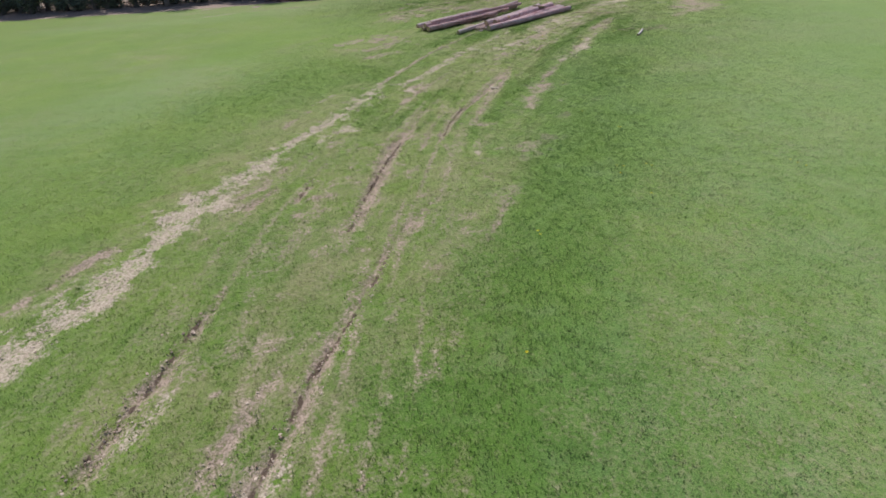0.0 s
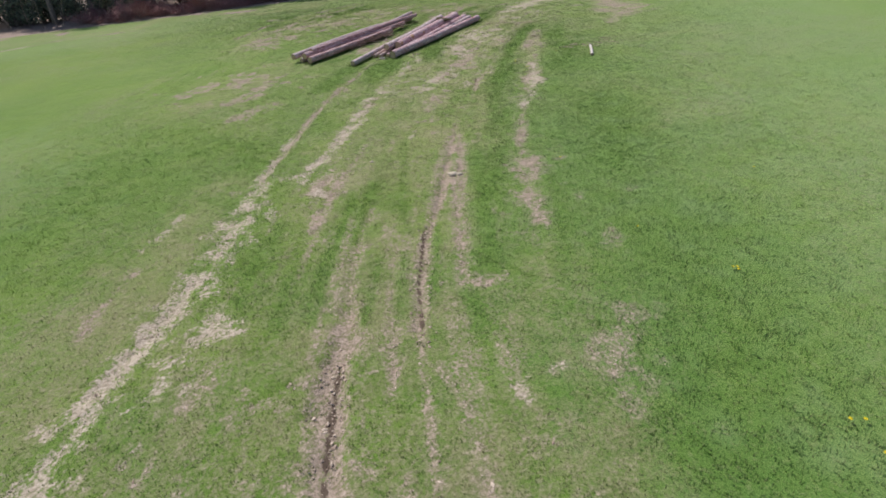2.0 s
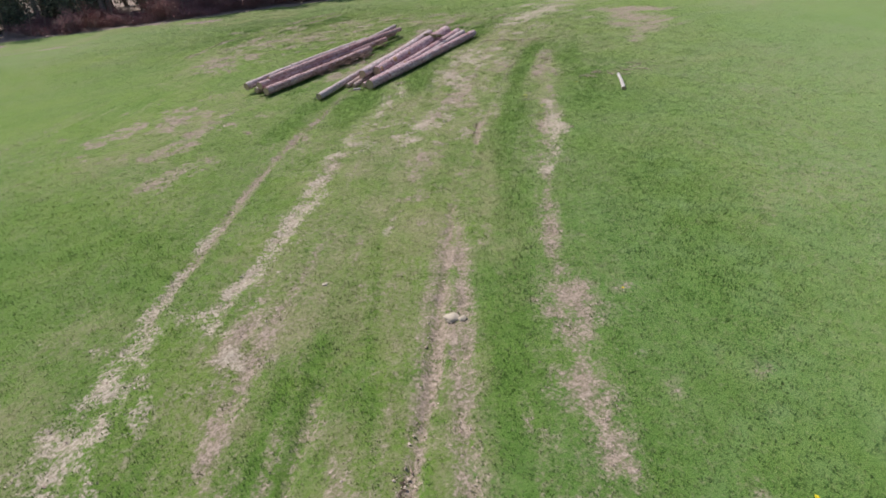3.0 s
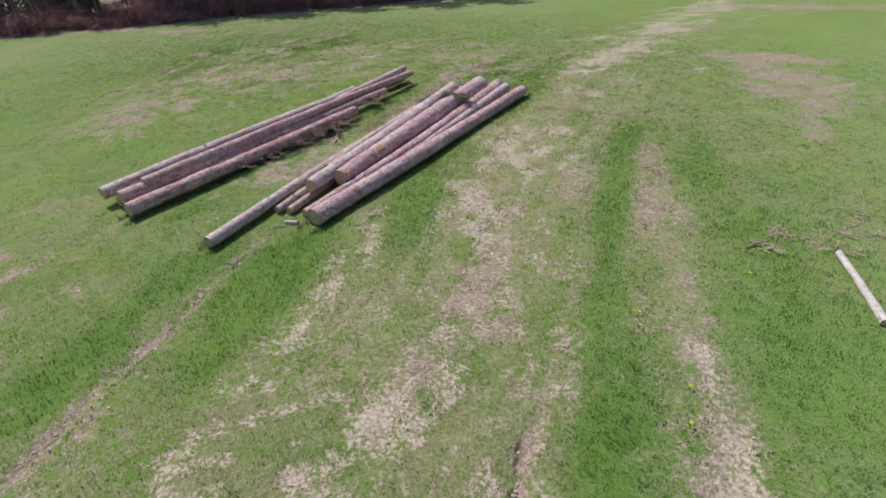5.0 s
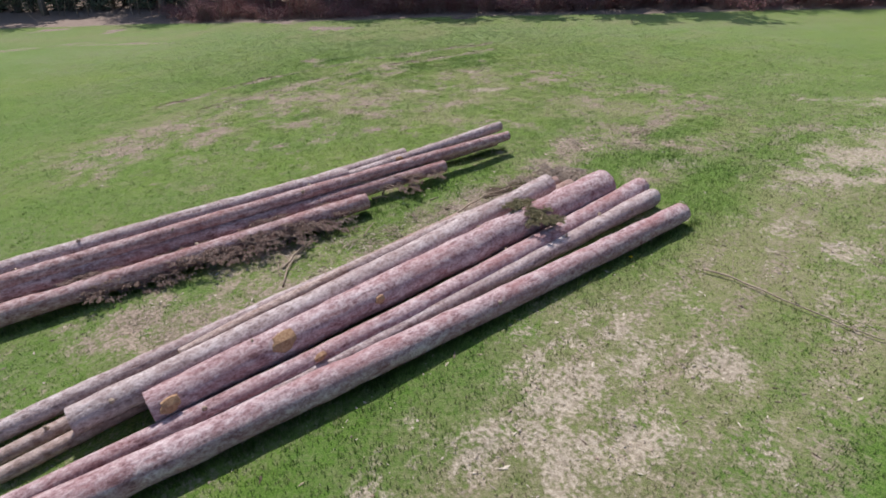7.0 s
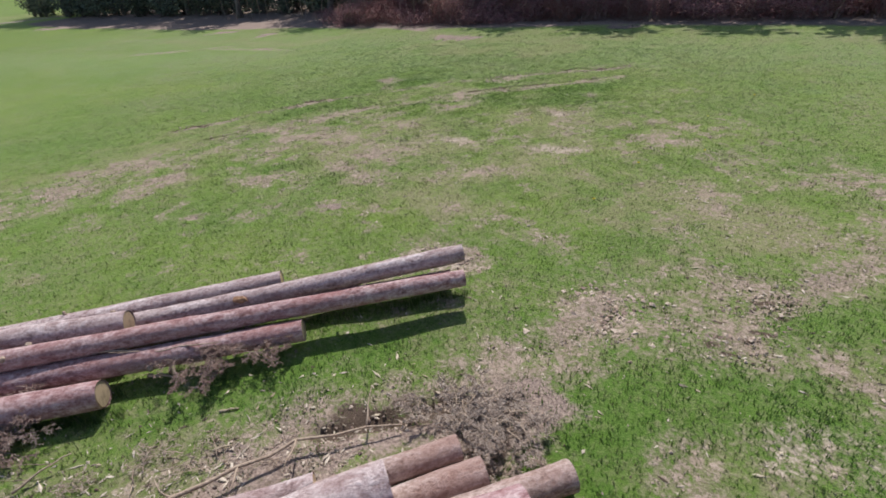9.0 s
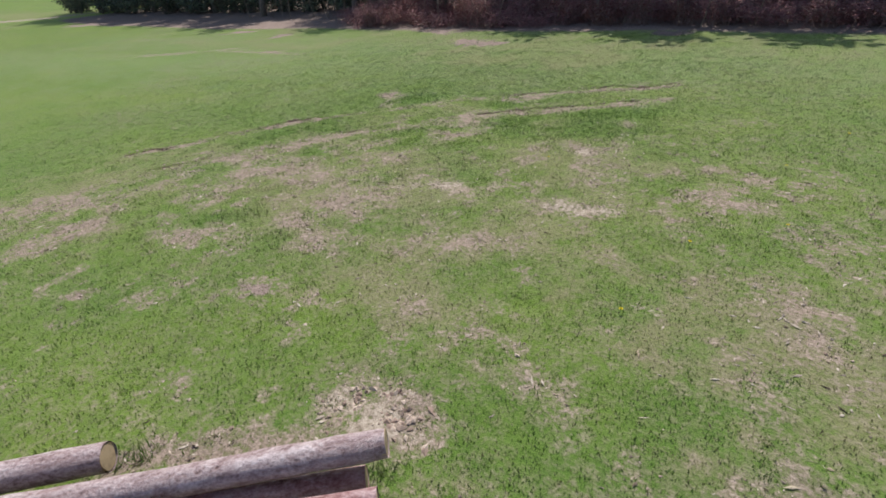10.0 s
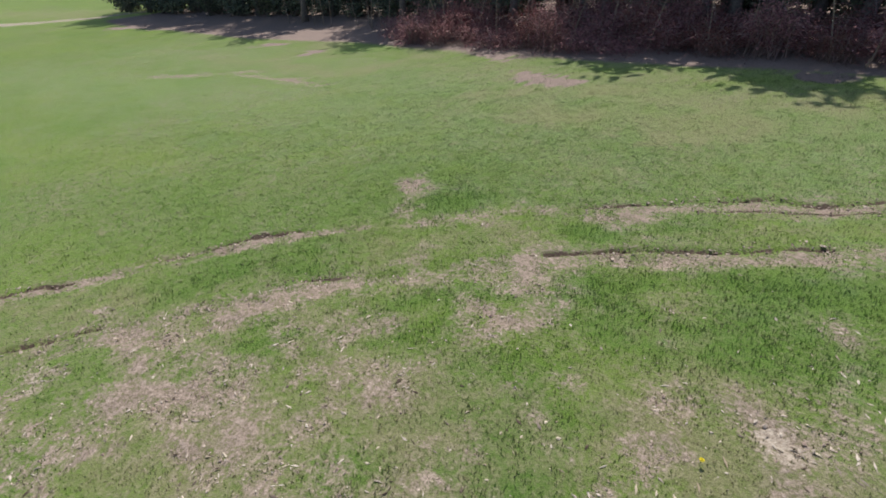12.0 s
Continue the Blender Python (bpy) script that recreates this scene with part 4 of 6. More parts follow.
mark("lush", 0.9, 0.8, 0.0, 0.7, (11.66, 23.79), (9.96, 20.73), (8.85, 18.74))
mark("lush", 1.0, 0.85, 0.0, 0.7, (8.37, 16.73), (7.37, 14.49), (6.59, 13.37))
mark("lush", 1.0, 0.85, 0.0, 0.7, (7.77, 15.06), (5.86, 11.72), (4.76, 9.83))
mark("lush", 0.9, 0.9, 0.0, 0.7, (6.27, 14.29), (4.64, 9.33), (3.47, 7.13), (2.59, 5.51))
mark("lush", 0.25, 0.9, 0.0, 0.7, (5.62, 18.94), (6.40, 20.41), (7.75, 23.35), (9.32, 27.03))
mark("lush", 0.2, 0.8, 0.0, 0.7, (4.71, 16.92), (5.38, 18.65), (6.42, 21.32))
mark("lush", 0.7, 0.6, 0.0, 0.8, (-0.56, 26.80), (1.00, 24.53), (1.12, 23.08))
mark("lush", 0.3, 0.7, 0.0, 0.8, (3.28, 20.00), (3.93, 20.96), (4.44, 22.28))
mark("lush", 1.2, 0.6, 0.0, 0.8, (-2.78, 22.84), (-2.63, 26.53), (-0.76, 28.79))
mark("lush", 1.4, 0.6, 0.0, 0.8, (-4.88, 20.58), (-3.03, 22.72), (-0.88, 27.54))
mark("earth", 0.20, 1.00, 0.02, 0.4, (13.29, 41.39), (13.52, 41.93), (13.83, 42.46))
mark("earth", 0.19, 0.95, 0.02, 0.5, (13.40, 41.69), (13.75, 41.86))
mark("earth", 0.14, 0.95, 0.02, 0.6, (13.74, 40.50), (13.98, 40.73), (14.16, 40.42))
mark("earth", 0.11, 0.85, 0.01, 0.6, (13.12, 39.88), (13.22, 40.23))
mark("earth", 0.21, 0.90, 0.01, 0.6, (13.93, 42.71), (14.34, 43.34), (14.63, 43.84))
mark("earth", 0.14, 0.95, 0.02, 0.5, (10.61, 39.14), (10.79, 39.43), (11.12, 39.80), (11.28, 40.03))
mark("earth", 0.14, 0.80, 0.01, 0.7, (11.93, 40.66), (12.21, 41.13), (12.51, 41.65))
mark("fresh", 0.15, 1.00, 0.00, 0.5, (13.92, 42.15), (14.23, 42.35), (14.51, 42.57))
mark("fresh", 0.21, 1.00, 0.00, 0.5, (12.47, 39.96), (12.77, 40.48), (13.13, 40.87))
# dead leaves and dry grass along the wood
mark("litter", 0.60, 0.90, 0.00, 0.9, (-40.40, 59.55), (-34.61, 61.71), (-27.19, 62.50))
mark("litter", 0.70, 0.90, 0.00, 0.9, (-29.49, 63.72), (-20.38, 61.86), (-17.68, 62.45))
mark("litter", 0.60, 0.85, 0.00, 0.9, (-19.43, 64.54), (-15.09, 63.72))
mark("litter", 0.35, 0.85, 0.00, 0.8, (-17.03, 59.42), (-16.22, 59.96))
mark("litter", 0.30, 0.80, 0.00, 0.8, (-12.06, 57.87), (-11.81, 59.28))
mark("litter", 0.45, 0.90, 0.00, 0.8, (-3.78, 60.76), (-1.78, 60.22))
mark("litter", 0.45, 0.85, 0.00, 0.8, (0.30, 58.17), (2.07, 57.82))
mark("litter", 0.40, 0.85, 0.00, 0.8, (7.23, 60.52), (8.22, 60.24))
mark("straw", 0.90, 0.80, 0.00, 0.9, (-12.30, 56.53), (-12.14, 59.20), (-13.85, 62.70))
mark("straw", 1.00, 0.85, 0.00, 1.0, (0.99, 56.26), (3.68, 57.63), (6.50, 57.37), (8.97, 59.15))
mark("straw", 0.80, 0.70, 0.00, 1.0, (-17.99, 56.07), (-6.66, 56.22), (-4.82, 59.91))
mark("straw", 0.90, 0.60, 0.00, 1.0, (3.36, 55.24), (6.05, 55.13), (8.66, 56.98))
mark("earth", 0.25, 0.50, 0.00, 1.2, (-15.04, 52.17), (-11.31, 54.60), (-5.97, 54.68))
# wheel ruts of the far bend
mark("earth", 0.17, 0.80, 0.01, 1.0, (2.58, 44.17), (3.12, 45.04), (3.89, 46.10), (4.45, 47.07))
mark("earth", 0.14, 0.75, 0.01, 1.0, (4.45, 47.07), (5.03, 47.93), (5.82, 48.62))
mark("earth", 0.08, 0.75, 0.01, 1.0, (0.81, 44.38), (1.32, 45.32), (1.80, 46.28), (2.72, 47.68))
mark("earth", 0.13, 0.70, 0.01, 1.0, (6.09, 48.06), (6.98, 47.93), (7.03, 48.32))
mark("earth", 0.07, 0.80, 0.01, 1.0, (6.47, 49.21), (7.82, 50.24), (8.91, 50.92), (9.72, 51.50))
mark("earth", 0.13, 0.70, 0.01, 1.0, (6.07, 50.66), (6.63, 51.22), (7.28, 51.30))
mark("earth", 0.26, 0.60, 0.01, 1.0, (4.35, 44.32), (4.45, 44.93), (4.85, 45.73), (5.49, 46.30))
mark("earth", 0.16, 0.55, 0.01, 1.0, (6.17, 45.00), (6.06, 45.63), (6.08, 46.15))
mark("earth", 0.09, 0.70, 0.01, 1.0, (8.31, 47.78), (8.91, 48.03), (9.41, 48.06))
# dug soil beside the far track
mark("earth", 0.45, 0.95, 0.02, 0.7, (22.18, 39.38), (22.95, 38.51), (23.38, 37.83))
mark("earth", 0.45, 0.9, 0.02, 0.7, (19.85, 36.57), (20.15, 35.49), (20.17, 34.64))
mark("earth", 0.25, 0.8, 0.01, 0.8, (19.10, 34.12), (18.07, 32.68))
mark("earth", 0.6, 0.8, 0.01, 0.8, (29.88, 49.18), (32.07, 46.67), (34.51, 44.58))
# strips of fresh grass where no wheel has passed
mark("fresh", 0.26, 1.00, 0.0, 0.6, (12.39, 40.07), (12.65, 40.51), (12.91, 40.66))
mark("fresh", 0.28, 1.00, 0.0, 0.6, (12.75, 40.60), (13.23, 40.83), (13.65, 41.03))
mark("fresh", 0.22, 0.80, 0.0, 0.6, (13.64, 41.08), (13.96, 41.14), (14.25, 41.04))
mark("fresh", 0.25, 0.90, 0.0, 0.6, (13.81, 42.05), (14.34, 42.44), (14.94, 42.43))
mark("fresh", 0.19, 0.60, 0.0, 0.6, (14.36, 41.85), (14.66, 41.83))
mark("fresh", 0.24, 0.80, 0.0, 0.6, (14.90, 42.91), (15.28, 42.95))
mark("fresh", 0.23, 1.00, 0.0, 0.6, (14.00, 39.73), (14.30, 40.05), (14.66, 40.42), (14.88, 40.62))
mark("fresh", 0.25, 0.90, 0.0, 0.6, (13.33, 38.96), (13.71, 39.29), (14.18, 39.55), (14.67, 39.93))
mark("fresh", 0.23, 0.90, 0.0, 0.6, (13.54, 38.73), (14.07, 39.01), (14.44, 39.31))
mark("fresh", 0.20, 0.80, 0.0, 0.6, (12.58, 39.70), (12.77, 39.53), (12.92, 39.51))
mark("fresh", 0.19, 1.00, 0.0, 0.6, (14.30, 34.21), (12.82, 32.05), (11.68, 30.47), (11.04, 29.60), (10.51, 28.83))
mark("fresh", 0.23, 0.90, 0.0, 0.6, (10.96, 36.07), (9.97, 34.76), (9.06, 33.40), (8.62, 32.56))
mark("fresh", 0.24, 0.90, 0.0, 0.6, (9.44, 33.47), (9.04, 32.60), (8.61, 31.67))
mark("fresh", 0.30, 1.00, 0.0, 0.6, (7.48, 32.72), (6.95, 31.74), (6.55, 30.89), (6.28, 30.27))
mark("fresh", 0.28, 0.90, 0.0, 0.6, (6.57, 32.42), (6.13, 31.44), (5.88, 30.73))
mark("fresh", 0.21, 0.41, 0.0, 0.6, (9.20, 32.01), (8.73, 30.81), (8.28, 30.09), (8.13, 29.47))
mark("fresh", 0.20, 0.33, 0.0, 0.6, (8.30, 31.41), (8.21, 30.94))
mark("fresh", 0.17, 0.33, 0.0, 0.6, (10.25, 30.44), (9.98, 29.70), (9.87, 28.97))
mark("fresh", 0.24, 0.39, 0.0, 0.6, (11.72, 31.89), (11.21, 31.01), (10.81, 30.31))
mark("fresh", 0.22, 0.39, 0.0, 0.6, (12.07, 30.18), (11.59, 29.19), (11.46, 28.62))
mark("fresh", 0.39, 0.39, 0.0, 0.6, (15.83, 33.76), (14.46, 31.61), (13.43, 30.04))
mark("fresh", 0.21, 0.33, 0.0, 0.6, (10.48, 29.73), (10.37, 29.21), (10.29, 28.82))
mark("fresh", 0.12, 0.90, 0.0, 0.6, (3.24, 20.55), (2.75, 19.17), (2.23, 18.00), (1.88, 16.81))
mark("fresh", 0.11, 0.80, 0.0, 0.6, (3.85, 21.06), (3.16, 19.56), (2.89, 18.71))
mark("fresh", 0.14, 0.70, 0.0, 0.6, (4.98, 22.79), (4.27, 20.43), (3.86, 18.65))
mark("fresh", 0.11, 1.00, 0.0, 0.6, (5.59, 19.20), (5.23, 17.87), (4.92, 16.79))
mark("fresh", 0.08, 0.80, 0.0, 0.6, (4.46, 18.64), (4.08, 17.57), (3.71, 16.62))
mark("fresh", 0.14, 0.70, 0.0, 0.6, (6.58, 21.90), (5.95, 19.98), (5.60, 19.02))
mark("fresh", 0.09, 0.80, 0.0, 0.6, (3.17, 17.99), (2.83, 17.01), (2.59, 16.44))
mark("fresh", 0.08, 0.70, 0.0, 0.6, (3.64, 18.00), (3.31, 16.96), (3.08, 16.23))
mark("fresh", 0.14, 0.80, 0.0, 0.6, (4.22, 16.40), (4.16, 15.71))
mark("fresh", 0.15, 0.70, 0.0, 0.6, (7.36, 19.68), (6.40, 17.44), (5.68, 16.08))
mark("fresh", 0.19, 0.80, 0.0, 0.6, (1.33, 19.57), (1.01, 18.34), (0.88, 17.53))
mark("fresh", 0.15, 0.60, 0.0, 0.6, (1.74, 20.25), (1.48, 19.23), (1.16, 17.90))
mark("fresh", 0.13, 0.70, 0.0, 0.6, (1.76, 18.21), (1.48, 17.27), (1.37, 16.76))
# dark seams in the ruts, paler greyish turf, the far lane
mark("pale", 0.7, 1.0, 0.0, 0.4, (-66.0, 49.0), (-57.7, 55.2), (-54.7, 57.3), (-51.8, 62.0), (-51.0, 66.0))
mark("straw", 3.0, 0.9, 0.0, 0.6, (-72.0, 56.0), (-58.0, 62.0), (-54.0, 68.0))
mark("dark_cut", 0.02, 0.85, 0.06, 0.9, (1.1, 11.0), (1.45, 13.0), (1.8, 14.6), (2.15, 15.8))
mark("dark_cut", 0.019, 0.82, 0.05, 0.9, (0.5, 5.4), (0.95, 7.2), (1.4, 8.4), (1.95, 10.2))
mark("dark_cut", 0.019, 0.82, 0.05, 0.9, (-1.5, 6.0), (-1.15, 7.4), (-0.9, 8.8))
mark("dark_cut", 0.019, 0.85, 0.05, 0.9, (3.25, 15.6), (3.6, 17.0), (4.2, 18.6))
mark("dark_cut", 0.019, 0.85, 0.05, 0.9, (-0.12, 12.7), (0.03, 13.8))
mark("dark_cut", 0.019, 0.82, 0.05, 0.9, (8.5, 26.8), (8.95, 27.6))
# lighter grey-green tone over wide stretches of turf
mark("grey", 4.0, 0.75, 0.0, 0.7, (12.0, 12.0), (17.0, 20.0), (23.0, 28.0), (30.0, 36.0))
mark("grey", 2.6, 0.75, 0.0, 0.9, (-24.0, 56.0), (0.0, 56.5), (12.0, 56.5), (22.0, 55.0))
mark("grey", 2.6, 0.7, 0.0, 0.8, (-24.0, 49.5), (-8.0, 52.5), (2.0, 54.5), (10.0, 56.0))
mark("grey", 2.0, 0.7, 0.0, 0.8, (-9.0, 20.0), (-7.0, 28.0))
mark("grey", 2.4, 0.4, 0.0, 0.8, (6.5, 3.0), (9.0, 8.0), (11.0, 12.0))
mark("straw", 1.6, 0.5, 0.0, 1.0, (-12.0, 58.6), (0.0, 58.6), (12.0, 58.0), (22.0, 57.0))
mark("dark_cut", 0.017, 0.62, 0.04, 0.9, (4.0, 28.7), (4.64, 29.56), (5.16, 30.37), (5.81, 31.74), (6.2, 32.4))

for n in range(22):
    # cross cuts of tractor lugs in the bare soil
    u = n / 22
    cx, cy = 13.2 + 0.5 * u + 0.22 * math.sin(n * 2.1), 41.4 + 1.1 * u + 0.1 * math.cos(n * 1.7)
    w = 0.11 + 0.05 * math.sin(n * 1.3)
    mark("dark_cut", 0.015, 0.7, 0.02, 0.6, (cx - w, cy - 0.10 * w), (cx + w * 0.8, cy + 0.25 * w))


TRACK = [(-0.6, -6.0), (0.2, 3.0), (1.2, 11.0), (2.4, 16.5), (4.3, 21.5), (6.6, 26.0), (9.6, 30.8), (13.0, 35.2), (17.5, 40.5), (25.0, 45.4), (34.0, 48.5)]
BEND = [(-3.0, 32.0), (0.3, 38.5), (2.0, 43.6), (4.0, 46.9), (6.6, 49.6), (9.6, 51.9), (14.0, 54.6), (20.0, 57.0)]


# strips where small scabs of bare soil show through the turf
FLECKS = (
    (((8.0, 28.0), (9.8, 31.0), (11.5, 34.0), (13.5, 36.5), (16.0, 39.0)), 1.2, 0.4, "pale"),
    (((-4.2, 6.5), (-3.2, 9.5), (-2.0, 13.0), (-0.6, 16.5), (1.0, 20.0), (2.4, 22.5), (4.5, 26.0), (7.0, 30.2), (8.6, 32.4)), 0.5, 0.45, "pale"),
    (((0.5, 5.0), (1.6, 10.0), (2.4, 15.0), (4.5, 20.0), (7.0, 25.0), (8.5, 28.0)), 1.6, 0.5, "earth"),
    (((12.2, 39.6), (13.4, 41.2), (15.2, 42.4)), 1.5, 0.9, "earth"),
    (((4.5, 44.0), (6.5, 45.6), (9.0, 46.6), (12.0, 47.4)), 1.6, 0.75, "earth"),
    (((5.5, 41.5), (8.5, 43.4), (12.5, 45.5)), 1.8, 0.45, "earth"),
    (((9.0, 37.4), (10.5, 39.0), (12.0, 40.2)), 0.7, 0.9, "earth"),
)


def beside(px, py, pts):
    """Signed distance to a track, and metres along it."""
    best, lat, along, gone = np.full(px.shape, 1e9), np.zeros(px.shape), np.zeros(px.shape), 0.0
    for (ax, ay), (bx, by) in zip(pts, pts[1:]):
        dx, dy = bx - ax, by - ay
        length = math.hypot(dx, dy)
        u = np.clip(((px - ax) * dx + (py - ay) * dy) / length**2, 0, 1)
        qx, qy = px - ax - u * dx, py - ay - u * dy
        d = np.hypot(qx, qy)
        hit = d < best
        best[hit] = d[hit]
        lat[hit] = (np.sign(dx * qy - dy * qx) * d)[hit]
        along[hit] = gone + u[hit] * length
        gone += length
    return lat, along


def streaks(px, py, pts, half, seed):
    """Long worn streaks along a track: how straw-like and how bare (0 to 1)."""
    lat, along = beside(px, py, pts)
    lat = lat + 0.25 * (lattice(seed + 3, px, py, 3.0) - 0.5)
    env = np.clip(1.25 - np.abs(lat) / half, 0, 1)
    slim = lattice(seed, lat / 0.13, along / 4.0, 1.0)
    broad = lattice(seed + 1, lat / 0.5, along / 6.0, 1.0)
    blot = lattice(seed + 2, px, py, 0.55)
    s = 0.52 * slim + 0.38 * broad + 0.10 * blot
    return env * np.clip((s - 0.44) * 5.5, 0, 1), env * np.clip((0.44 - s) * 5.0, 0, 1), env * np.clip((0.58 * slim + 0.24 * broad + 0.18 * blot - 0.56) * 5.0, 0, 1)


def fields(px, py):
    """Cover of each kind of ground (0 to 1) and the depth of the ruts."""
    f = {k: np.zeros(px.shape) for k in ("earth", "pale", "straw", "lush", "dark_cut", "litter", "grey", "cool", "fresh")}
    depth = np.zeros(px.shape)
    tear = lattice(3, px, py, 0.16) * 0.6 + lattice(4, px, py, 0.5) * 0.7
    lat, gone = beside(px, py, TRACK)
    slim = lattice(40, lat / 0.17, gone / 1.1, 1.0)
    f["cool"] = np.clip((-lat - 0.6) / 3.5, 0, 1) * np.clip((38 - py) / 12, 0, 1) * (0.6 + 0.8 * lattice(19, px, py, 1.6))
    holes = 0.5 * lattice(14, px, py, 0.2) + 0.5 * lattice(15, px, py, 0.42) - 0.5
    for n, (kind, half, strength, deep, ragged, pts) in enumerate(MARKS):
        xs, ys = [p[0] for p in pts], [p[1] for p in pts]
        pad = half * 3 + 0.4
        box = np.nonzero((px > min(xs) - pad) & (px < max(xs) + pad) & (py > min(ys) - pad) & (py < max(ys) + pad))[0]
        if not len(box):
            continue
        d, along = near_line(px[box], py[box], pts)
        d = d * (1 + ragged * (tear[box] - 0.6) * 1.6)
        v = np.exp(-0.5 * (d / half) ** 2)
        v *= 0.72 + 0.4 * np.minimum(1, 6 * np.minimum(along, 1 - along) + 0.25)
        span = math.dist(pts[0], pts[-1])
        v = strength * v * (1.12 - 0.12 * ragged)
        if kind in ("earth", "pale"):
            # comes and goes along the line, and runs in streaks where wheels passed
            v *= 1 - 0.5 * ragged * np.clip(0.75 - lattice(60, along * span / 0.9 + 7.3 * n, 0.4 * d / half, 1.0), 0, 1)
            if ragged > 1 and half > 0.25:
                v *= 0.62 + 0.75 * slim[box]
        if kind in ("earth", "pale"):
            halo = np.exp(-0.5 * (d / (half * 1.2 + 0.05)) ** 2)
            f["straw"][box] = np.maximum(f["straw"][box], 0.6 * strength * halo)
        f[kind][box] = np.maximum(f[kind][box], np.clip(v + (2.2 if kind == "pale" else 1.5) * ragged * holes[box] * np.minimum(1, 2.5 * v), 0, 1))
        depth[box] = np.maximum(depth[box], deep * np.clip(1.4 - d / half, 0, 1))
    laid = {k: f[k].copy() for k in ("earth", "pale", "straw")}
    for pts, half, seed, much in ((TRACK, 3.6, 40, 1.0), (BEND, 2.2, 50, 0.6)):
        dry, green, bare = streaks(px, py, pts, half, seed)
        f["lush"] = np.maximum(f["lush"], 0.6 * green)
        f["straw"] = np.maximum(f["straw"], 0.68 * much * dry)
        f["earth"] = np.maximum(f["earth"], (0.6 - 0.1 * np.clip((py - 20) / 8, 0, 1)) * much * bare)
    worn = np.clip((py - 18) / 12, 0, 1)
    tracked = np.clip((py - 24) / 8, 0, 1) * np.clip((39 - py) / 3, 0, 1) * np.clip(1.6 - np.abs(lat) / 4, 0, 1)
    speck = 0.6 * lattice(71, px, py, 0.2) + 0.4 * lattice(72, px, py, 0.55)
    for pts, half, much, kind in FLECKS:
        zone = np.exp(-0.5 * (near_line(px, py, pts)[0] / half) ** 2)
        f[kind] = np.maximum(f[kind], zone * np.clip((speck - 0.62 + 0.1 * much) * 4.5, 0, 1) * (0.45 + 0.4 * much))
        f["straw"] = np.maximum(f["straw"], 0.75 * much * zone * (0.4 + 0.6 * lattice(73, px, py, 0.4)))
    f["earth"] = np.maximum(f["earth"], (0.22 + 0.14 * worn + 0.19 * tracked) * (0.5 * lattice(16, px, py, 1.4) + 0.5 * lattice(26, px, py, 0.6)) * lattice(17, px, py, 5.0) ** 0.5)
    f["straw"] = np.maximum(f["straw"], (0.42 + 0.12 * worn + 0.28 * tracked - 0.1 * np.clip((py - 37) / 4, 0, 1)) * lattice(18, px, py, 0.9) * lattice(17, px, py, 5.0))
    f["straw"] = np.maximum(f["straw"], 0.2 * np.clip((py - 36) / 5, 0, 1) * np.clip((60 - py) / 6, 0, 1) * (0.35 + 0.9 * lattice(27, px, py, 0.8)))
    calm = np.clip(f["lush"] - 0.25, 0, 1) * 1.4
    for kind in ("earth", "pale", "straw"):
        f[kind] = np.maximum(f[kind] * (1 - np.clip(calm, 0, 0.92)), laid[kind] * (1 - np.clip(calm, 0, 1) * 0.4))
    for kind, left in (("earth", 0.12), ("pale", 0.15), ("straw", 0.25)):
        f[kind] *= 1 - (1 - left) * f["fresh"]
    f["lush"] = np.maximum(f["lush"], 0.8 * f["fresh"])
    f["straw"] *= 0.7 + 0.16 * worn
    edge = 61.3 + 1.4 * (lattice(8, px, py, 5.0) - 0.5) - 0.7 * np.clip(-px / 12 - 0.5, 0, 1) - 0.09 * np.clip(px - 6, 0, 30)
    f["litter"] = np.maximum(f["litter"], np.clip((py - edge) / 1.6 + 0.5, 0, 1) * np.clip((px + 50) / 4, 0, 1))
    f["lush"] = np.clip(f["lush"] + 0.5 * (lattice(6, px, py, 2.2) - 0.55), 0, 1)
    f["straw"] = np.clip(f["straw"] * (0.5 + lattice(5, px, py, 0.7)) + 0.25 * (lattice(7, px, py, 1.3) - 0.5), 0, 1)
    return f, depth


def relief(px, py):
    return 0.05 * (lattice(11, px, py, 1.7) - 0.5) + 0.035 * (lattice(12, px, py, 0.45) - 0.5)


def mesh_from(name, verts, faces, material, smooth=False, attrs=None):
    me = bpy.data.meshes.new(name)
    verts, faces = np.asarray(verts, np.float32), np.asarray(faces, np.int32)
    k = faces.shape[1]
    me.vertices.add(len(verts))
    me.vertices.foreach_set("co", verts.ravel())
    me.loops.add(faces.size)
    me.loops.foreach_set("vertex_index", faces.ravel())
    me.polygons.add(len(faces))
    me.polygons.foreach_set("loop_start", np.arange(0, faces.size, k, dtype=np.int32))
    me.polygons.foreach_set("use_smooth", np.full(len(faces), smooth))
    for key, values in (attrs or {}).items():
        me.attributes.new(key, "FLOAT", "POINT").data.foreach_set("value", np.asarray(values, np.float32))
    me.update(calc_edges=True)
    me.materials.append(material)
    return me


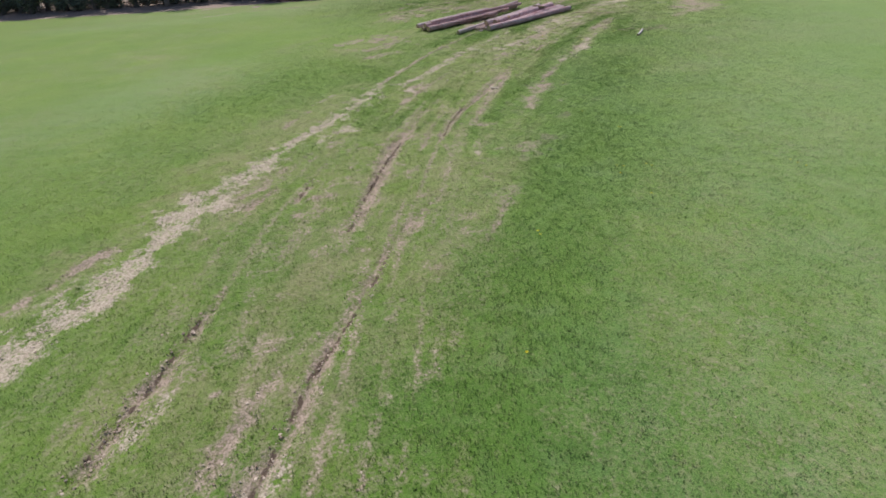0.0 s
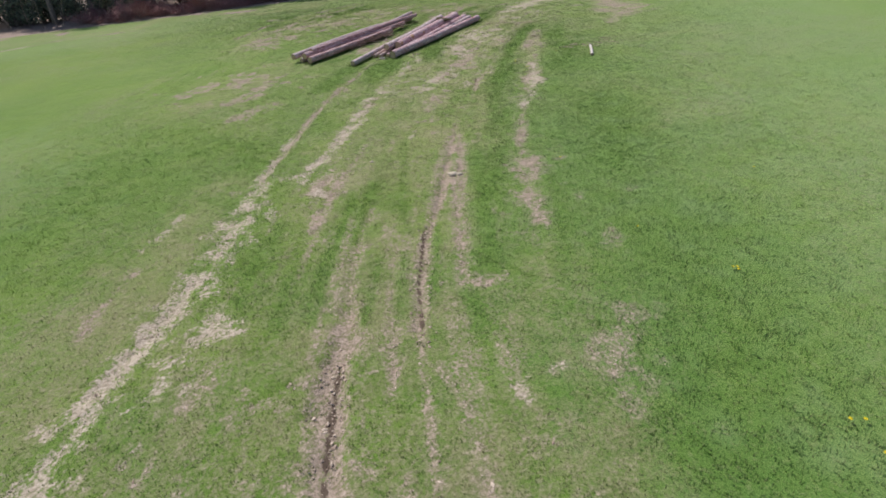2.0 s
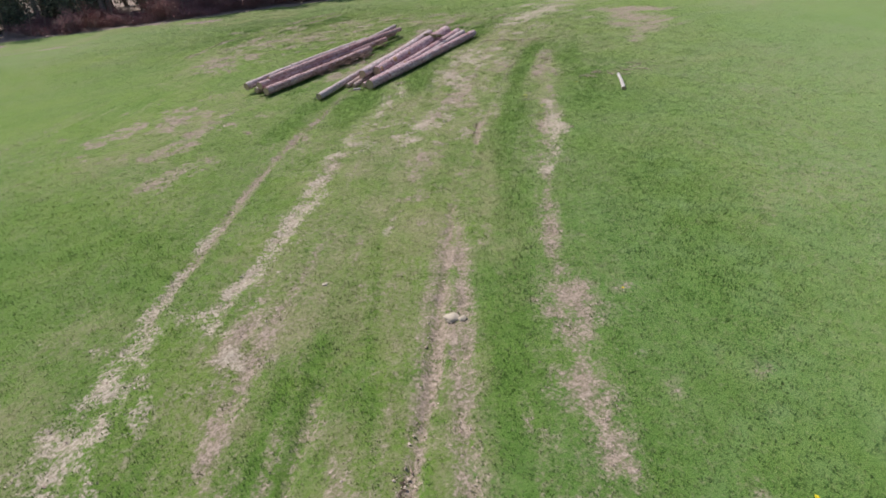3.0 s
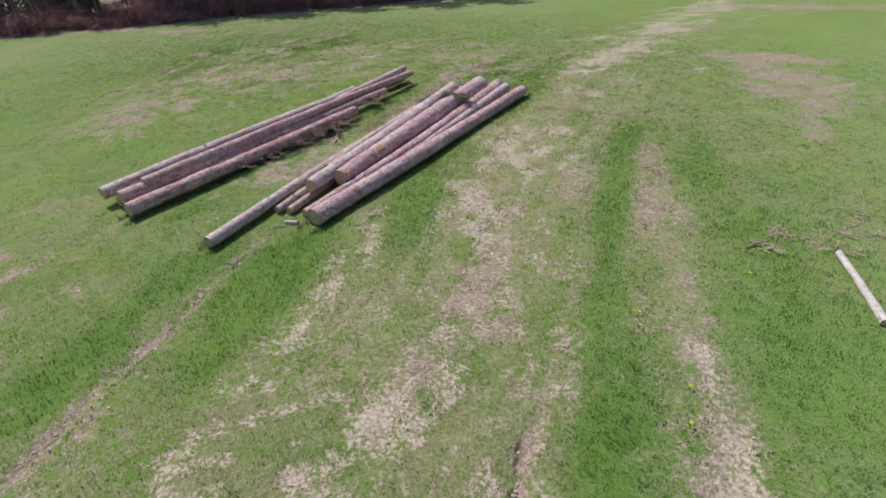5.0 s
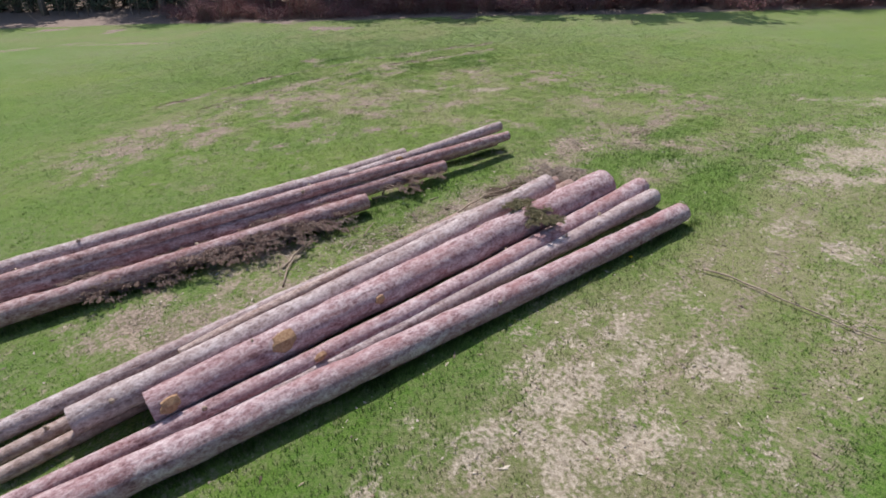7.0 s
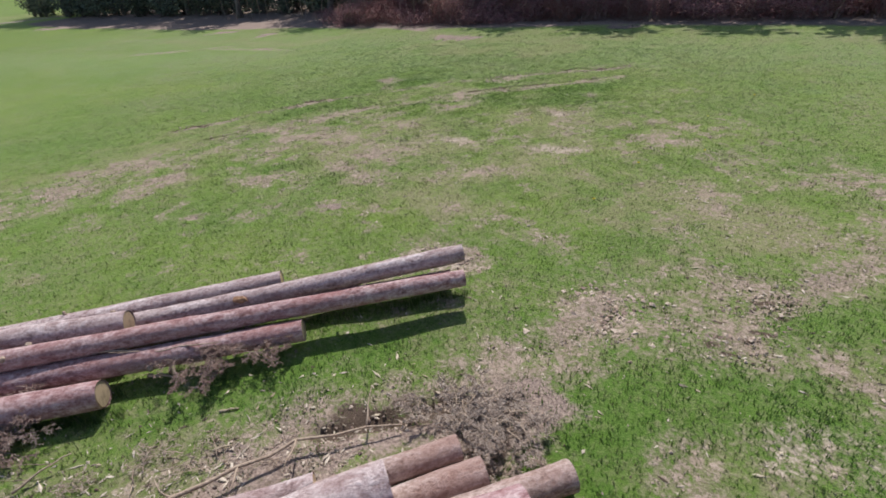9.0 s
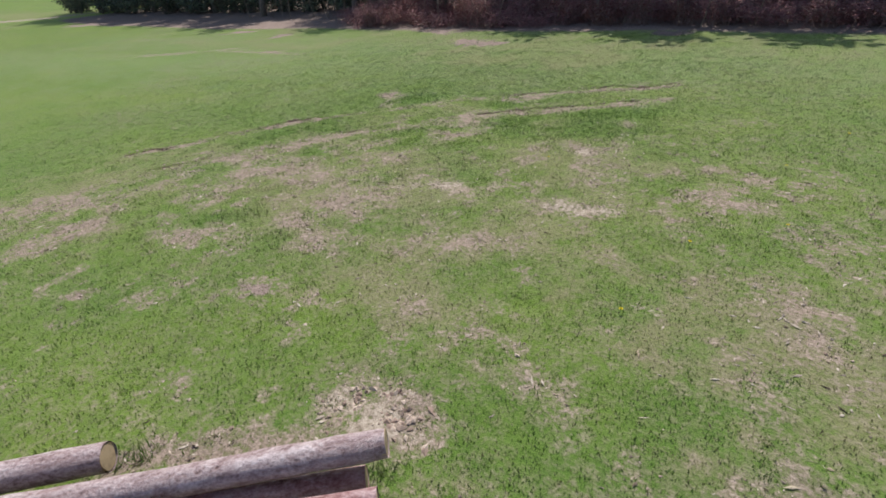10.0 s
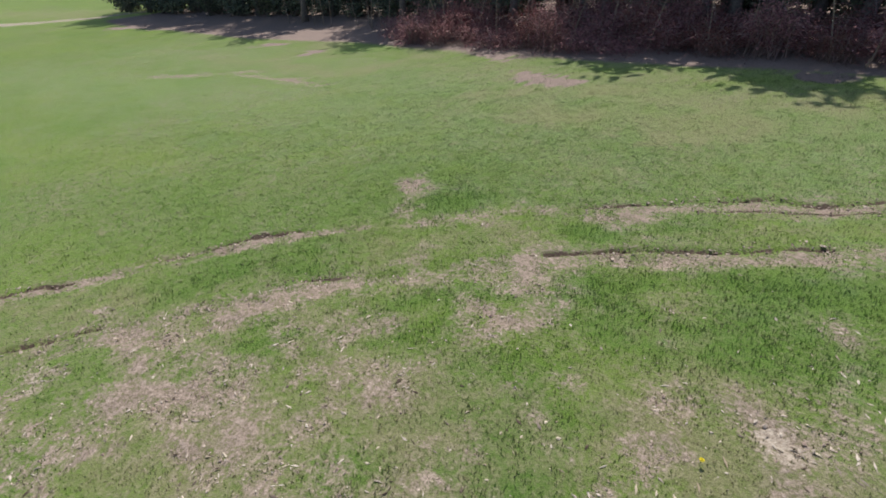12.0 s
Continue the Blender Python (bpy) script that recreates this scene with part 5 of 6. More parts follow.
def make_ground():
    xs, ys = spaced((-7.0, 18.0, 0.06), (-64.0, 33.0, 0.6), 1500), spaced((4.0, 55.0, 0.06), (0.0, 72.0, 0.4), 1500)
    gx, gy = [a.ravel() for a in np.meshgrid(xs, ys)]
    f, depth = fields(gx, gy)
    z = slope(gx, gy) - depth + relief(gx, gy) * np.clip(1 - (np.hypot(gx - 8, gy - 35) - 60) / 60, 0, 1)
    z += 0.05 * np.maximum(f["earth"], f["pale"]) * (lattice(13, gx, gy, 0.22) - 0.5)
    n, m = len(xs), len(ys)
    i = (np.arange(m - 1)[:, None] * n + np.arange(n - 1)[None]).ravel()
    faces = np.stack([i, i + 1, i + n + 1, i + n], 1)
    me = mesh_from("ground", np.stack([gx, gy, z], 1), faces, SOIL, True, f)
    return tagged(new("ground", me), "sloping green meadow with bare muddy wheel ruts and straw patches", "ground", kind="structure")


make_ground()


def turf_z(x, y):
    x, y = np.atleast_1d(np.asarray(x, float)), np.atleast_1d(np.asarray(y, float))
    return slope(x, y) - fields(x, y)[1] + relief(x, y)


def on(x, y, h=0.0):
    """A point h above the meadow."""
    return Vector((x, y, float(slope(x, y)) + h))


def on_matrix(x, y):
    return Matrix.Translation((x, y, float(turf_z(x, y)[0])))


ROUTE = [(2.2, 3.0), (1.4, 8.0), (4.0, 18.0), (8.5, 28.0), (12.6, 36.0), (12.5, 39.5), (9.0, 46.0), (6.0, 51.0)]


def make_grass():
    rng = np.random.default_rng(21)
    n = 850000
    x, y = rng.uniform(-16, 27, n), rng.uniform(3, 61, n)
    d, _ = near_line(x, y, ROUTE)
    keep = rng.random(n) < np.clip(1.2 - d / 13, 0, 1) ** 1.5
    x, y = x[keep], y[keep]
    f, depth = fields(x, y)
    bare = np.maximum.reduce([f["earth"], f["pale"], f["dark_cut"], f["litter"] * 0.8])
    keep = rng.random(len(x)) > bare * 0.95 - 0.12
    keep &= rng.random(len(x)) > 0.6 * f["straw"]
    x, y, d = x[keep], y[keep], d[:0]
    lush, straw, grey, cool = [f[k][keep] for k in ("lush", "straw", "grey", "cool")]
    z = turf_z(x, y)
    blades = 4
    x, y, z, lush, straw, grey, cool = [np.repeat(a, blades) for a in (x, y, z, lush, straw, grey, cool)]
    n = len(x)
    x, y = x + rng.normal(0, 0.04, n), y + rng.normal(0, 0.04, n)
    turn, lean = rng.uniform(0, 2 * np.pi, n), rng.uniform(0.1, 0.95, n)
    tall = rng.uniform(0.014, 0.034, n) * (1 + 0.7 * lush)
    half = rng.uniform(0.0035, 0.0075, n)
    c, s = np.cos(turn), np.sin(turn)
    a = np.stack([x - s * half, y + c * half, z - 0.005], 1)
    b = np.stack([x + s * half, y - c * half, z - 0.005], 1)
    t = np.stack([x + c * tall * lean, y + s * tall * lean, z + tall * np.sqrt(1.15 - lean * lean)], 1)
    verts = np.stack([a, b, t], 1).reshape(-1, 3)
    dry = np.clip(straw * 0.9 + rng.normal(-0.05, 0.32, n), 0, 1)
    me = mesh_from("grass", verts, np.arange(3 * n).reshape(-1, 3), BLADE, False, {"lush": np.repeat(lush, 3), "straw": np.repeat(dry, 3), "grey": np.repeat(grey, 3), "cool": np.repeat(cool, 3)})
    return tagged(new("grass", me), "short green meadow grass thinning out over muddy ruts", "grass", kind="stuff")


make_grass()


# ---- things: helpers ----
def part(name, bm, material, parent, label="", smooth=True):
    """One mesh object under a thing or a part, in the parent's own space."""
    me = bpy.data.meshes.new(name)
    bm.to_mesh(me)
    bm.free()
    for p in me.polygons:
        p.use_smooth = smooth
    me.materials.append(material)
    ob = new(name, me)
    ob.parent = parent
    if label:
        tagged(ob, label)
    return ob


def tube(bm, pts, radii, sides=10, rough=0.0, seed=0, cap=True):
    """A tube through the points; its radius wanders by rough."""
    rings = []
    side = None
    for i, p in enumerate(pts):
        way = (pts[min(i + 1, len(pts) - 1)] - pts[max(i - 1, 0)]).normalized()
        if side is None:
            side = way.orthogonal().normalized()
        side = (side - way * side.dot(way)).normalized()
        up = way.cross(side)
        ring = []
        for k in range(sides):
            a = 2 * math.pi * k / sides
            r = radii[i]
            if rough:
                q = p + (side * math.cos(a) + up * math.sin(a)) * r
                r *= 1 + rough * (noise.noise(q * 3.1 + Vector((seed, 0, 0))) + 0.6 * noise.noise(q * 11 + Vector((0, seed, 0))))
            ring.append(bm.verts.new(p + (side * math.cos(a) + up * math.sin(a)) * r))
        rings.append(ring)
    for a, b in zip(rings, rings[1:]):
        for k in range(sides):
            bm.faces.new((a[k], a[(k + 1) % sides], b[(k + 1) % sides], b[k]))
    if cap:
        bm.faces.new(list(reversed(rings[0])))
        bm.faces.new(rings[-1])
    return rings


def thing(name, where, label, category, group=""):
    ob = new(name)
    ob.empty_display_size = 0.1
    ob.matrix_world = where
    return tagged(ob, label, category, group)


def disc(bm, centre, way, radius, seed, sides=20):
    """A sawn face with a slightly uneven rim and a shallow dome of thickness."""
    side = way.orthogonal().normalized()
    up = way.cross(side)
    rim, back = [], []
    for k in range(sides):
        a = 2 * math.pi * k / sides
        r = radius * (1 + 0.04 * math.sin(3 * a + seed) + 0.03 * math.sin(5 * a + 2 * seed))
        v = side * math.cos(a) * r + up * math.sin(a) * r
        rim.append(bm.verts.new(centre + v - way * 0.004))
        back.append(bm.verts.new(centre + v * 1.01 - way * 0.03))
    mid = bm.verts.new(centre - way * 0.001)
    for k in range(sides):
        bm.faces.new((rim[k], rim[(k + 1) % sides], mid))
        bm.faces.new((back[k], back[(k + 1) % sides], rim[(k + 1) % sides], rim[k]))


def log(p0, p1, r0, r1, bark, label, group, knots=4, seed=0, scars=(), bow=0.03, bow_way=None):
    """A felled log from p0 to p1: bark, two sawn ends, branch stubs and resin scars. Each p: x, y, height of the axis over the turf."""
    rng = random.Random(seed * 7 + 3)
    a, b = on(*p0), on(*p1)
    way = b - a
    length = way.length
    turn = way.to_track_quat("Z", "Y").to_matrix().to_4x4()
    root = thing("log", Matrix.Translation(a) @ turn, label, "log", group)
    n = max(6, int(length / 0.16))
    pts, radii = [], []
    ph = rng.uniform(0, 6)
    for i in range(n + 1):
        u = i / n
        w = bow * math.sin(math.pi * u)
        off = Vector((math.cos(ph), math.sin(ph), 0)) if bow_way is None else turn.to_3x3().inverted() @ Vector(bow_way).normalized()
        pts.append(Vector((w * off.x, w * off.y, u * length)))
        radii.append(r0 + (r1 - r0) * u)
    bm = bmesh.new()
    tube(bm, pts, radii, 18, 0.10, seed * 3.7, cap=False)
    skin = part("bark", bm, bark, root)
    for u, i, sign in ((0, 0, -1), (1, n, 1)):
        bm = bmesh.new()
        disc(bm, pts[i], Vector((rng.uniform(-0.06, 0.06), rng.uniform(-0.06, 0.06), sign)).normalized(), radii[i] * 0.89, seed + u)
        part("sawn_end", bm, CUT, root, "pale ochre sawn end with growth rings", smooth=False)
    for _ in range(knots):
        u, ang = rng.uniform(0.06, 0.94), rng.uniform(0, 6.28)
        i = int(u * n)
        out = Vector((math.cos(ang), math.sin(ang), rng.uniform(-0.3, 0.5))).normalized()
        s = rng.uniform(0.012, 0.026)
        bm = bmesh.new()
        base = pts[i] + out * radii[i] * 0.9
        tube(bm, [base, base + out * 0.02, base + out * rng.uniform(0.035, 0.06)], [s * 1.5, s * 1.1, s * 0.9], 8)
        part("branch_stub", bm, TWIG, skin, "dry grey-brown broken branch stub")
    for u, wide, out in scars:
        i = int(u * n)
        o = (turn.to_3x3().inverted() @ Vector(out)).normalized()
        o = Vector((o.x, o.y, 0)).normalized()
        bm = bmesh.new()
        centre = pts[i] + o * radii[i] * 0.97
        across = Vector((0, 0, 1)).cross(o)
        ring, low = [], []
        for k in range(14):
            ang = 2 * math.pi * k / 14
            r = wide * (1 + 0.18 * math.sin(2 * ang + seed) + 0.1 * math.sin(5 * ang))
            q = Vector((0, 0, 1)) * math.cos(ang) * r * 1.25 + across * math.sin(ang) * r * 0.8
            drop = o * (radii[i] - math.sqrt(max(radii[i] ** 2 - (q.dot(across)) ** 2, 0)))
            ring.append(bm.verts.new(centre + q + o * 0.035 - drop))
            low.append(bm.verts.new(centre + q * 1.08 - o * 0.02 - drop))
        mid = bm.verts.new(centre + o * 0.045)
        for k in range(14):
            bm.faces.new((ring[k], ring[(k + 1) % 14], mid))
            bm.faces.new((low[k], low[(k + 1) % 14], ring[(k + 1) % 14], ring[k]))
        part("knot_scar", bm, SCAR, skin, "orange-brown cut branch scar", smooth=False)
    return root


FRONT = (0.45, -0.5, 0.62)
LOW = (0.6, -0.65, 0.4)
PILE_B = "logs of the broad pile"
PILE_A = "logs of the narrow stack"
# the broad pile
log((7.22, 32.68, 0.165), (13.5, 38.35, 0.155), 0.165, 0.15, PINE, "straight pinkish-grey pine log lying on the grass", PILE_B, 5, 1)
log((8.34, 33.98, 0.065), (13.2, 38.9, 0.14), 0.06, 0.145, SPRUCE, "grey tapering log wedged beside a thicker log", PILE_B, 4, 2)
log((7.08, 33.0, 0.10), (13.05, 39.18, 0.17), 0.085, 0.17, PINE, "slender pinkish log tapering towards one end", PILE_B, 5, 3, [(0.33, 0.05, FRONT)], bow=0.15, bow_way=(0.62, -0.65, 0.12))
log((7.80, 33.98, 0.245), (12.42, 39.0, 0.275), 0.165, 0.255, PINE, "thickest reddish pine log with orange branch scars", PILE_B, 3, 4, [(0.045, 0.08, LOW), (0.20, 0.115, FRONT), (0.38, 0.05, LOW)])
log((7.22, 33.72, 0.30), (11.52, 38.78, 0.36), 0.135, 0.175, SPRUCE, "brown-grey log lying on thin poles", PILE_B, 6, 5)
log((6.59, 33.39, 0.075), (11.7, 39.38, 0.14), 0.07, 0.10, THIN, "thin pinkish pole beneath a larger log", PILE_B, 2, 6)
log((6.80, 33.28, 0.075), (11.95, 39.3, 0.12), 0.07, 0.115, THIN, "thin reddish pole with a pale sawn end", PILE_B, 2, 7)
log((5.48, 32.56, 0.10), (10.98, 38.62, 0.19), 0.105, 0.09, SPRUCE, "long thin grey-brown log reaching out of the pile", PILE_B, 5, 8, bow=0.05, bow_way=(-0.6, 0.66, 0.3))
log((7.62, 34.72, 0.2), (10.2, 37.95, 0.17), 0.065, 0.08, THIN, "thin brown pole resting between two logs", PILE_B, 2, 9)
log((8.9, 35.6, 0.1), (12.5, 39.55, 0.12), 0.08, 0.11, THIN, "grey pole end poking out beyond the thick log", PILE_B, 1, 10)
# the narrow stack
log((4.09, 34.85, 0.40), (10.80, 41.1, 0.35), 0.115, 0.09, RED_PINE, "long reddish-brown log in the middle of the stack", PILE_A, 6, 11)
log((3.29, 34.97, 0.27), (8.13, 39.0, 0.385), 0.125, 0.125, SPRUCE, "grey-brown upper log with a pale end", PILE_A, 4, 12)
log((6.62, 38.0, 0.15), (10.62, 41.4, 0.445), 0.10, 0.10, SPRUCE, "pinkish-grey log with peeling bark", PILE_A, 6, 13, [(0.55, 0.05, FRONT)])
log((4.3, 36.06, 0.17), (8.84, 40.36, 0.24), 0.12, 0.11, SPRUCE, "grey log at the back of the stack", PILE_A, 3, 14)
log((6.0, 37.0, 0.12), (10.55, 41.25, 0.18), 0.12, 0.10, RED_PINE, "dark reddish log under the stack", PILE_A, 2, 15)
log((3.73, 34.52, 0.31), (9.7, 39.82, 0.22), 0.135, 0.11, RED_PINE, "thick reddish log slanting down into dry brushwood", PILE_A, 4, 16, bow=0.03, bow_way=(0.0, 0.0, -1.0))
log((3.9, 34.2, 0.17), (8.62, 38.4, 0.19), 0.14, 0.13, RED_PINE, "pinkish log with a split whitish end on the grass", PILE_A, 3, 17)
log((3.6, 34.78, 0.11), (7.6, 38.2, 0.11), 0.10, 0.10, SPRUCE, "brown log at the bottom of the stack", PILE_A, 1, 18)
# the pale birch pole and a sawn offcut
log((13.70, 27.72, 0.055), (14.5, 29.06, 0.06), 0.055, 0.045, BIRCH, "short whitish birch pole lying in the grass", "", 1, 19, bow=0.02)
log((6.72, 32.93, 0.04), (6.94, 32.84, 0.04), 0.035, 0.035, BIRCH, "small pale sawn offcut on the grass", "", 0, 20, bow=0.0)


# ---- grass round the logs, stones ----
def grass_fringe():
    """Longer grass that mowing and wheels leave along the lowest logs."""
    rng = np.random.default_rng(77)
    sides = (((7.22, 32.68), (13.5, 38.35), 0.17), ((5.48, 32.56), (8.6, 36.1), 0.10), ((3.9, 34.2), (8.62, 38.4), 0.14), ((6.4, 37.2), (10.55, 41.25), 0.12), ((4.3, 36.06), (8.84, 40.36), 0.12))
    xs, ys = [], []
    for (ax, ay), (bx, by), r in sides:
        length = math.hypot(bx - ax, by - ay)
        n = int(length * 620)
        u, side = rng.uniform(-0.03, 1.03, n), rng.choice((-1.0, 1.0), n)
        out = side * (r * 0.75 + np.abs(rng.normal(0, 0.07, n)))
        xs.append(ax + (bx - ax) * u + (by - ay) / length * out)
        ys.append(ay + (by - ay) * u - (bx - ax) / length * out)
    x, y = np.concatenate(xs), np.concatenate(ys)
    keep = rng.random(len(x)) < 0.25 + 0.75 * lattice(31, x, y, 0.35)
    x, y = np.repeat(x[keep], 2), np.repeat(y[keep], 2)
    n = len(x)
    x, y = x + rng.normal(0, 0.02, n), y + rng.normal(0, 0.02, n)
    z, f = turf_z(x, y), fields(x, y)[0]
    turn, bend, tall, half = rng.uniform(0, 2 * np.pi, n), rng.uniform(0.1, 0.75, n), rng.uniform(0.05, 0.13, n), rng.uniform(0.003, 0.006, n)
    c, s = np.cos(turn), np.sin(turn)
    verts = np.stack([np.stack([x - s * half, y + c * half, z - 0.005], 1), np.stack([x + s * half, y - c * half, z - 0.005], 1), np.stack([x + c * tall * bend, y + s * tall * bend, z + tall * np.sqrt(1 - bend * bend)], 1)], 1).reshape(-1, 3)
    dry = np.clip(rng.normal(0.12, 0.25, n), 0, 1)
    me = mesh_from("long_grass", verts, np.arange(3 * n).reshape(-1, 3), BLADE, False, {"lush": np.repeat(0.3 + 0.5 * f["lush"], 3), "straw": np.repeat(dry, 3), "grey": np.zeros(3 * n), "cool": np.zeros(3 * n)})
    return tagged(new("long_grass", me), "longer green grass along the sides of the logs", "grass", kind="stuff")


grass_fringe()


def stone(x, y, size, seed, label):
    root = thing("stone", on_matrix(x, y), label, "stone", "stones in the ruts")
    bm = bmesh.new()
    bmesh.ops.create_icosphere(bm, subdivisions=3, radius=1.0)
    for v in bm.verts:
        k = 1 + 0.35 * noise.noise(v.co * 1.3 + Vector((seed, 0, 0))) + 0.12 * noise.noise(v.co * 4 + Vector((0, seed, 0)))
        v.co = Vector((v.co.x * size[0] * k, v.co.y * size[1] * k, v.co.z * size[2] * k + size[2] * 0.4))
    part("stone_body", bm, STONE, root, smooth=True)
    return root


stone(5.5, 20.58, (0.12, 0.09, 0.045), 3, "pale lump of dried clay lying in a rut")
stone(5.62, 20.5, (0.06, 0.05, 0.035), 8, "small brown clod beside the clay lump")
stone(3.98, 22.14, (0.045, 0.04, 0.015), 5, "small pale stone on the worn grass")


# ---- woods ----
def leaf_cloud(bm, rng, centre, radius, count, size, flat=0.7):
    for _ in range(count):
        v = Vector((rng.gauss(0, 1), rng.gauss(0, 1), rng.gauss(0, 1) * flat))
        v = v.normalized() * radius * rng.random() ** 0.4
        a = Vector((rng.uniform(-1, 1), rng.uniform(-1, 1), rng.uniform(-0.6, 0.6))).normalized() * size * rng.uniform(0.5, 1.2)
        b = a.orthogonal().normalized() * size * rng.uniform(0.25, 0.5)
        c = centre + v
        bm.faces.new([bm.verts.new(c - a), bm.verts.new(c + b), bm.verts.new(c + a), bm.verts.new(c - b)])


def make_tree(seed, height, spread, first, label, leaves=13, size=0.33):
    rng = random.Random(seed)
    root = thing("tree", Matrix.Identity(4), label, "tree", "trees of the wood")
    bm, crown = bmesh.new(), bmesh.new()
    pts = [Vector((0.12 * math.sin(i * 0.9 + seed) * i / 8, 0.1 * math.cos(i * 0.7 + seed) * i / 8, height * i / 8 - 0.25)) for i in range(9)]
    tube(bm, pts, [0.2 * (1 - i / 9.5) + 0.02 + (0.06 if i == 0 else 0) for i in range(9)], 10, 0.08, seed)
    k = 0
    z = first
    while z < height - 0.4:
        ang, k = k * 2.4 + rng.uniform(-0.4, 0.4), k + 1
        reach = spread * (1 - 0.75 * (z - first) / (height - first)) * rng.uniform(0.7, 1.1)
        base = Vector((0, 0, z))
        tip = base + Vector((math.cos(ang) * reach, math.sin(ang) * reach, rng.uniform(0.1, 0.9)))
        tube(bm, [base, base.lerp(tip, 0.5) + Vector((0, 0, 0.15)), tip], [0.06, 0.035, 0.012], 5)
        for u in (0.45, 0.75, 1.0):
            leaf_cloud(crown, rng, base.lerp(tip, u), 0.75 * rng.uniform(0.7, 1.2), leaves, size)
        z += rng.uniform(0.28, 0.5)
    part("trunk", bm, TRUNK, root)
    part("crown", crown, LEAF, root, "dark green crown with gaps", smooth=False)
    return root


def make_bush(seed, height, spread, leaves):
    rng = random.Random(seed)
    root = thing("bramble_bush", Matrix.Identity(4), "reddish-brown leafy bramble thicket at the wood's edge", "bush", "brambles along the wood")
    bm, leaf = bmesh.new(), bmesh.new()
    for _ in range(42):
        ang, far = rng.uniform(0, 6.28), spread * rng.uniform(0.3, 1.1)
        top = height * rng.uniform(0.6, 1.1)
        base = Vector((rng.gauss(0, 0.25), rng.gauss(0, 0.25), -0.1))
        tip = Vector((math.cos(ang) * far, math.sin(ang) * far, top * rng.uniform(0.2, 0.8)))
        mid = (base + tip) / 2 + Vector((0, 0, top * 0.6))
        pts = [base * (1 - u) ** 2 + mid * 2 * u * (1 - u) + tip * u * u for u in (0, 0.2, 0.4, 0.6, 0.8, 1)]
        tube(bm, pts, [0.012, 0.011, 0.01, 0.009, 0.007, 0.004], 3, cap=False)
        for u in range(1, 6):
            leaf_cloud(leaf, rng, pts[u], 0.34, leaves - 2, 0.045, 0.9)
    tagged(part("stem_tangle", bm, BRAMBLE, root), kind="stuff")
    tagged(part("foliage", leaf, BROWN, root, smooth=False), kind="stuff")
    return root


def make_shrub(seed):
    rng = random.Random(seed)
    root = thing("shrub", Matrix.Identity(4), "dark evergreen shrub in the shade of the wood", "bush", "shrubs in the wood")
    bm, leaf = bmesh.new(), bmesh.new()
    for _ in range(16):
        ang, far = rng.uniform(0, 6.28), rng.uniform(0.3, 1.3)
        tip = Vector((math.cos(ang) * far, math.sin(ang) * far, rng.uniform(0.7, 2.6)))
        tube(bm, [Vector((0, 0, -0.1)), tip * 0.5 + Vector((0, 0, 0.2)), tip], [0.03, 0.02, 0.008], 4, cap=False)
        for u in (0.4, 0.7, 1.0):
            leaf_cloud(leaf, rng, tip * u, 0.5, 14, 0.13)
    tagged(part("stem_tangle", bm, TRUNK, root), kind="stuff")
    tagged(part("foliage", leaf, LEAF, root, smooth=False), kind="stuff")
    return root


def lean(x):
    """The wood's edge comes nearer at both ends."""
    return -0.13 * max(0, -x - 25) - 0.09 * max(0, x - 6)


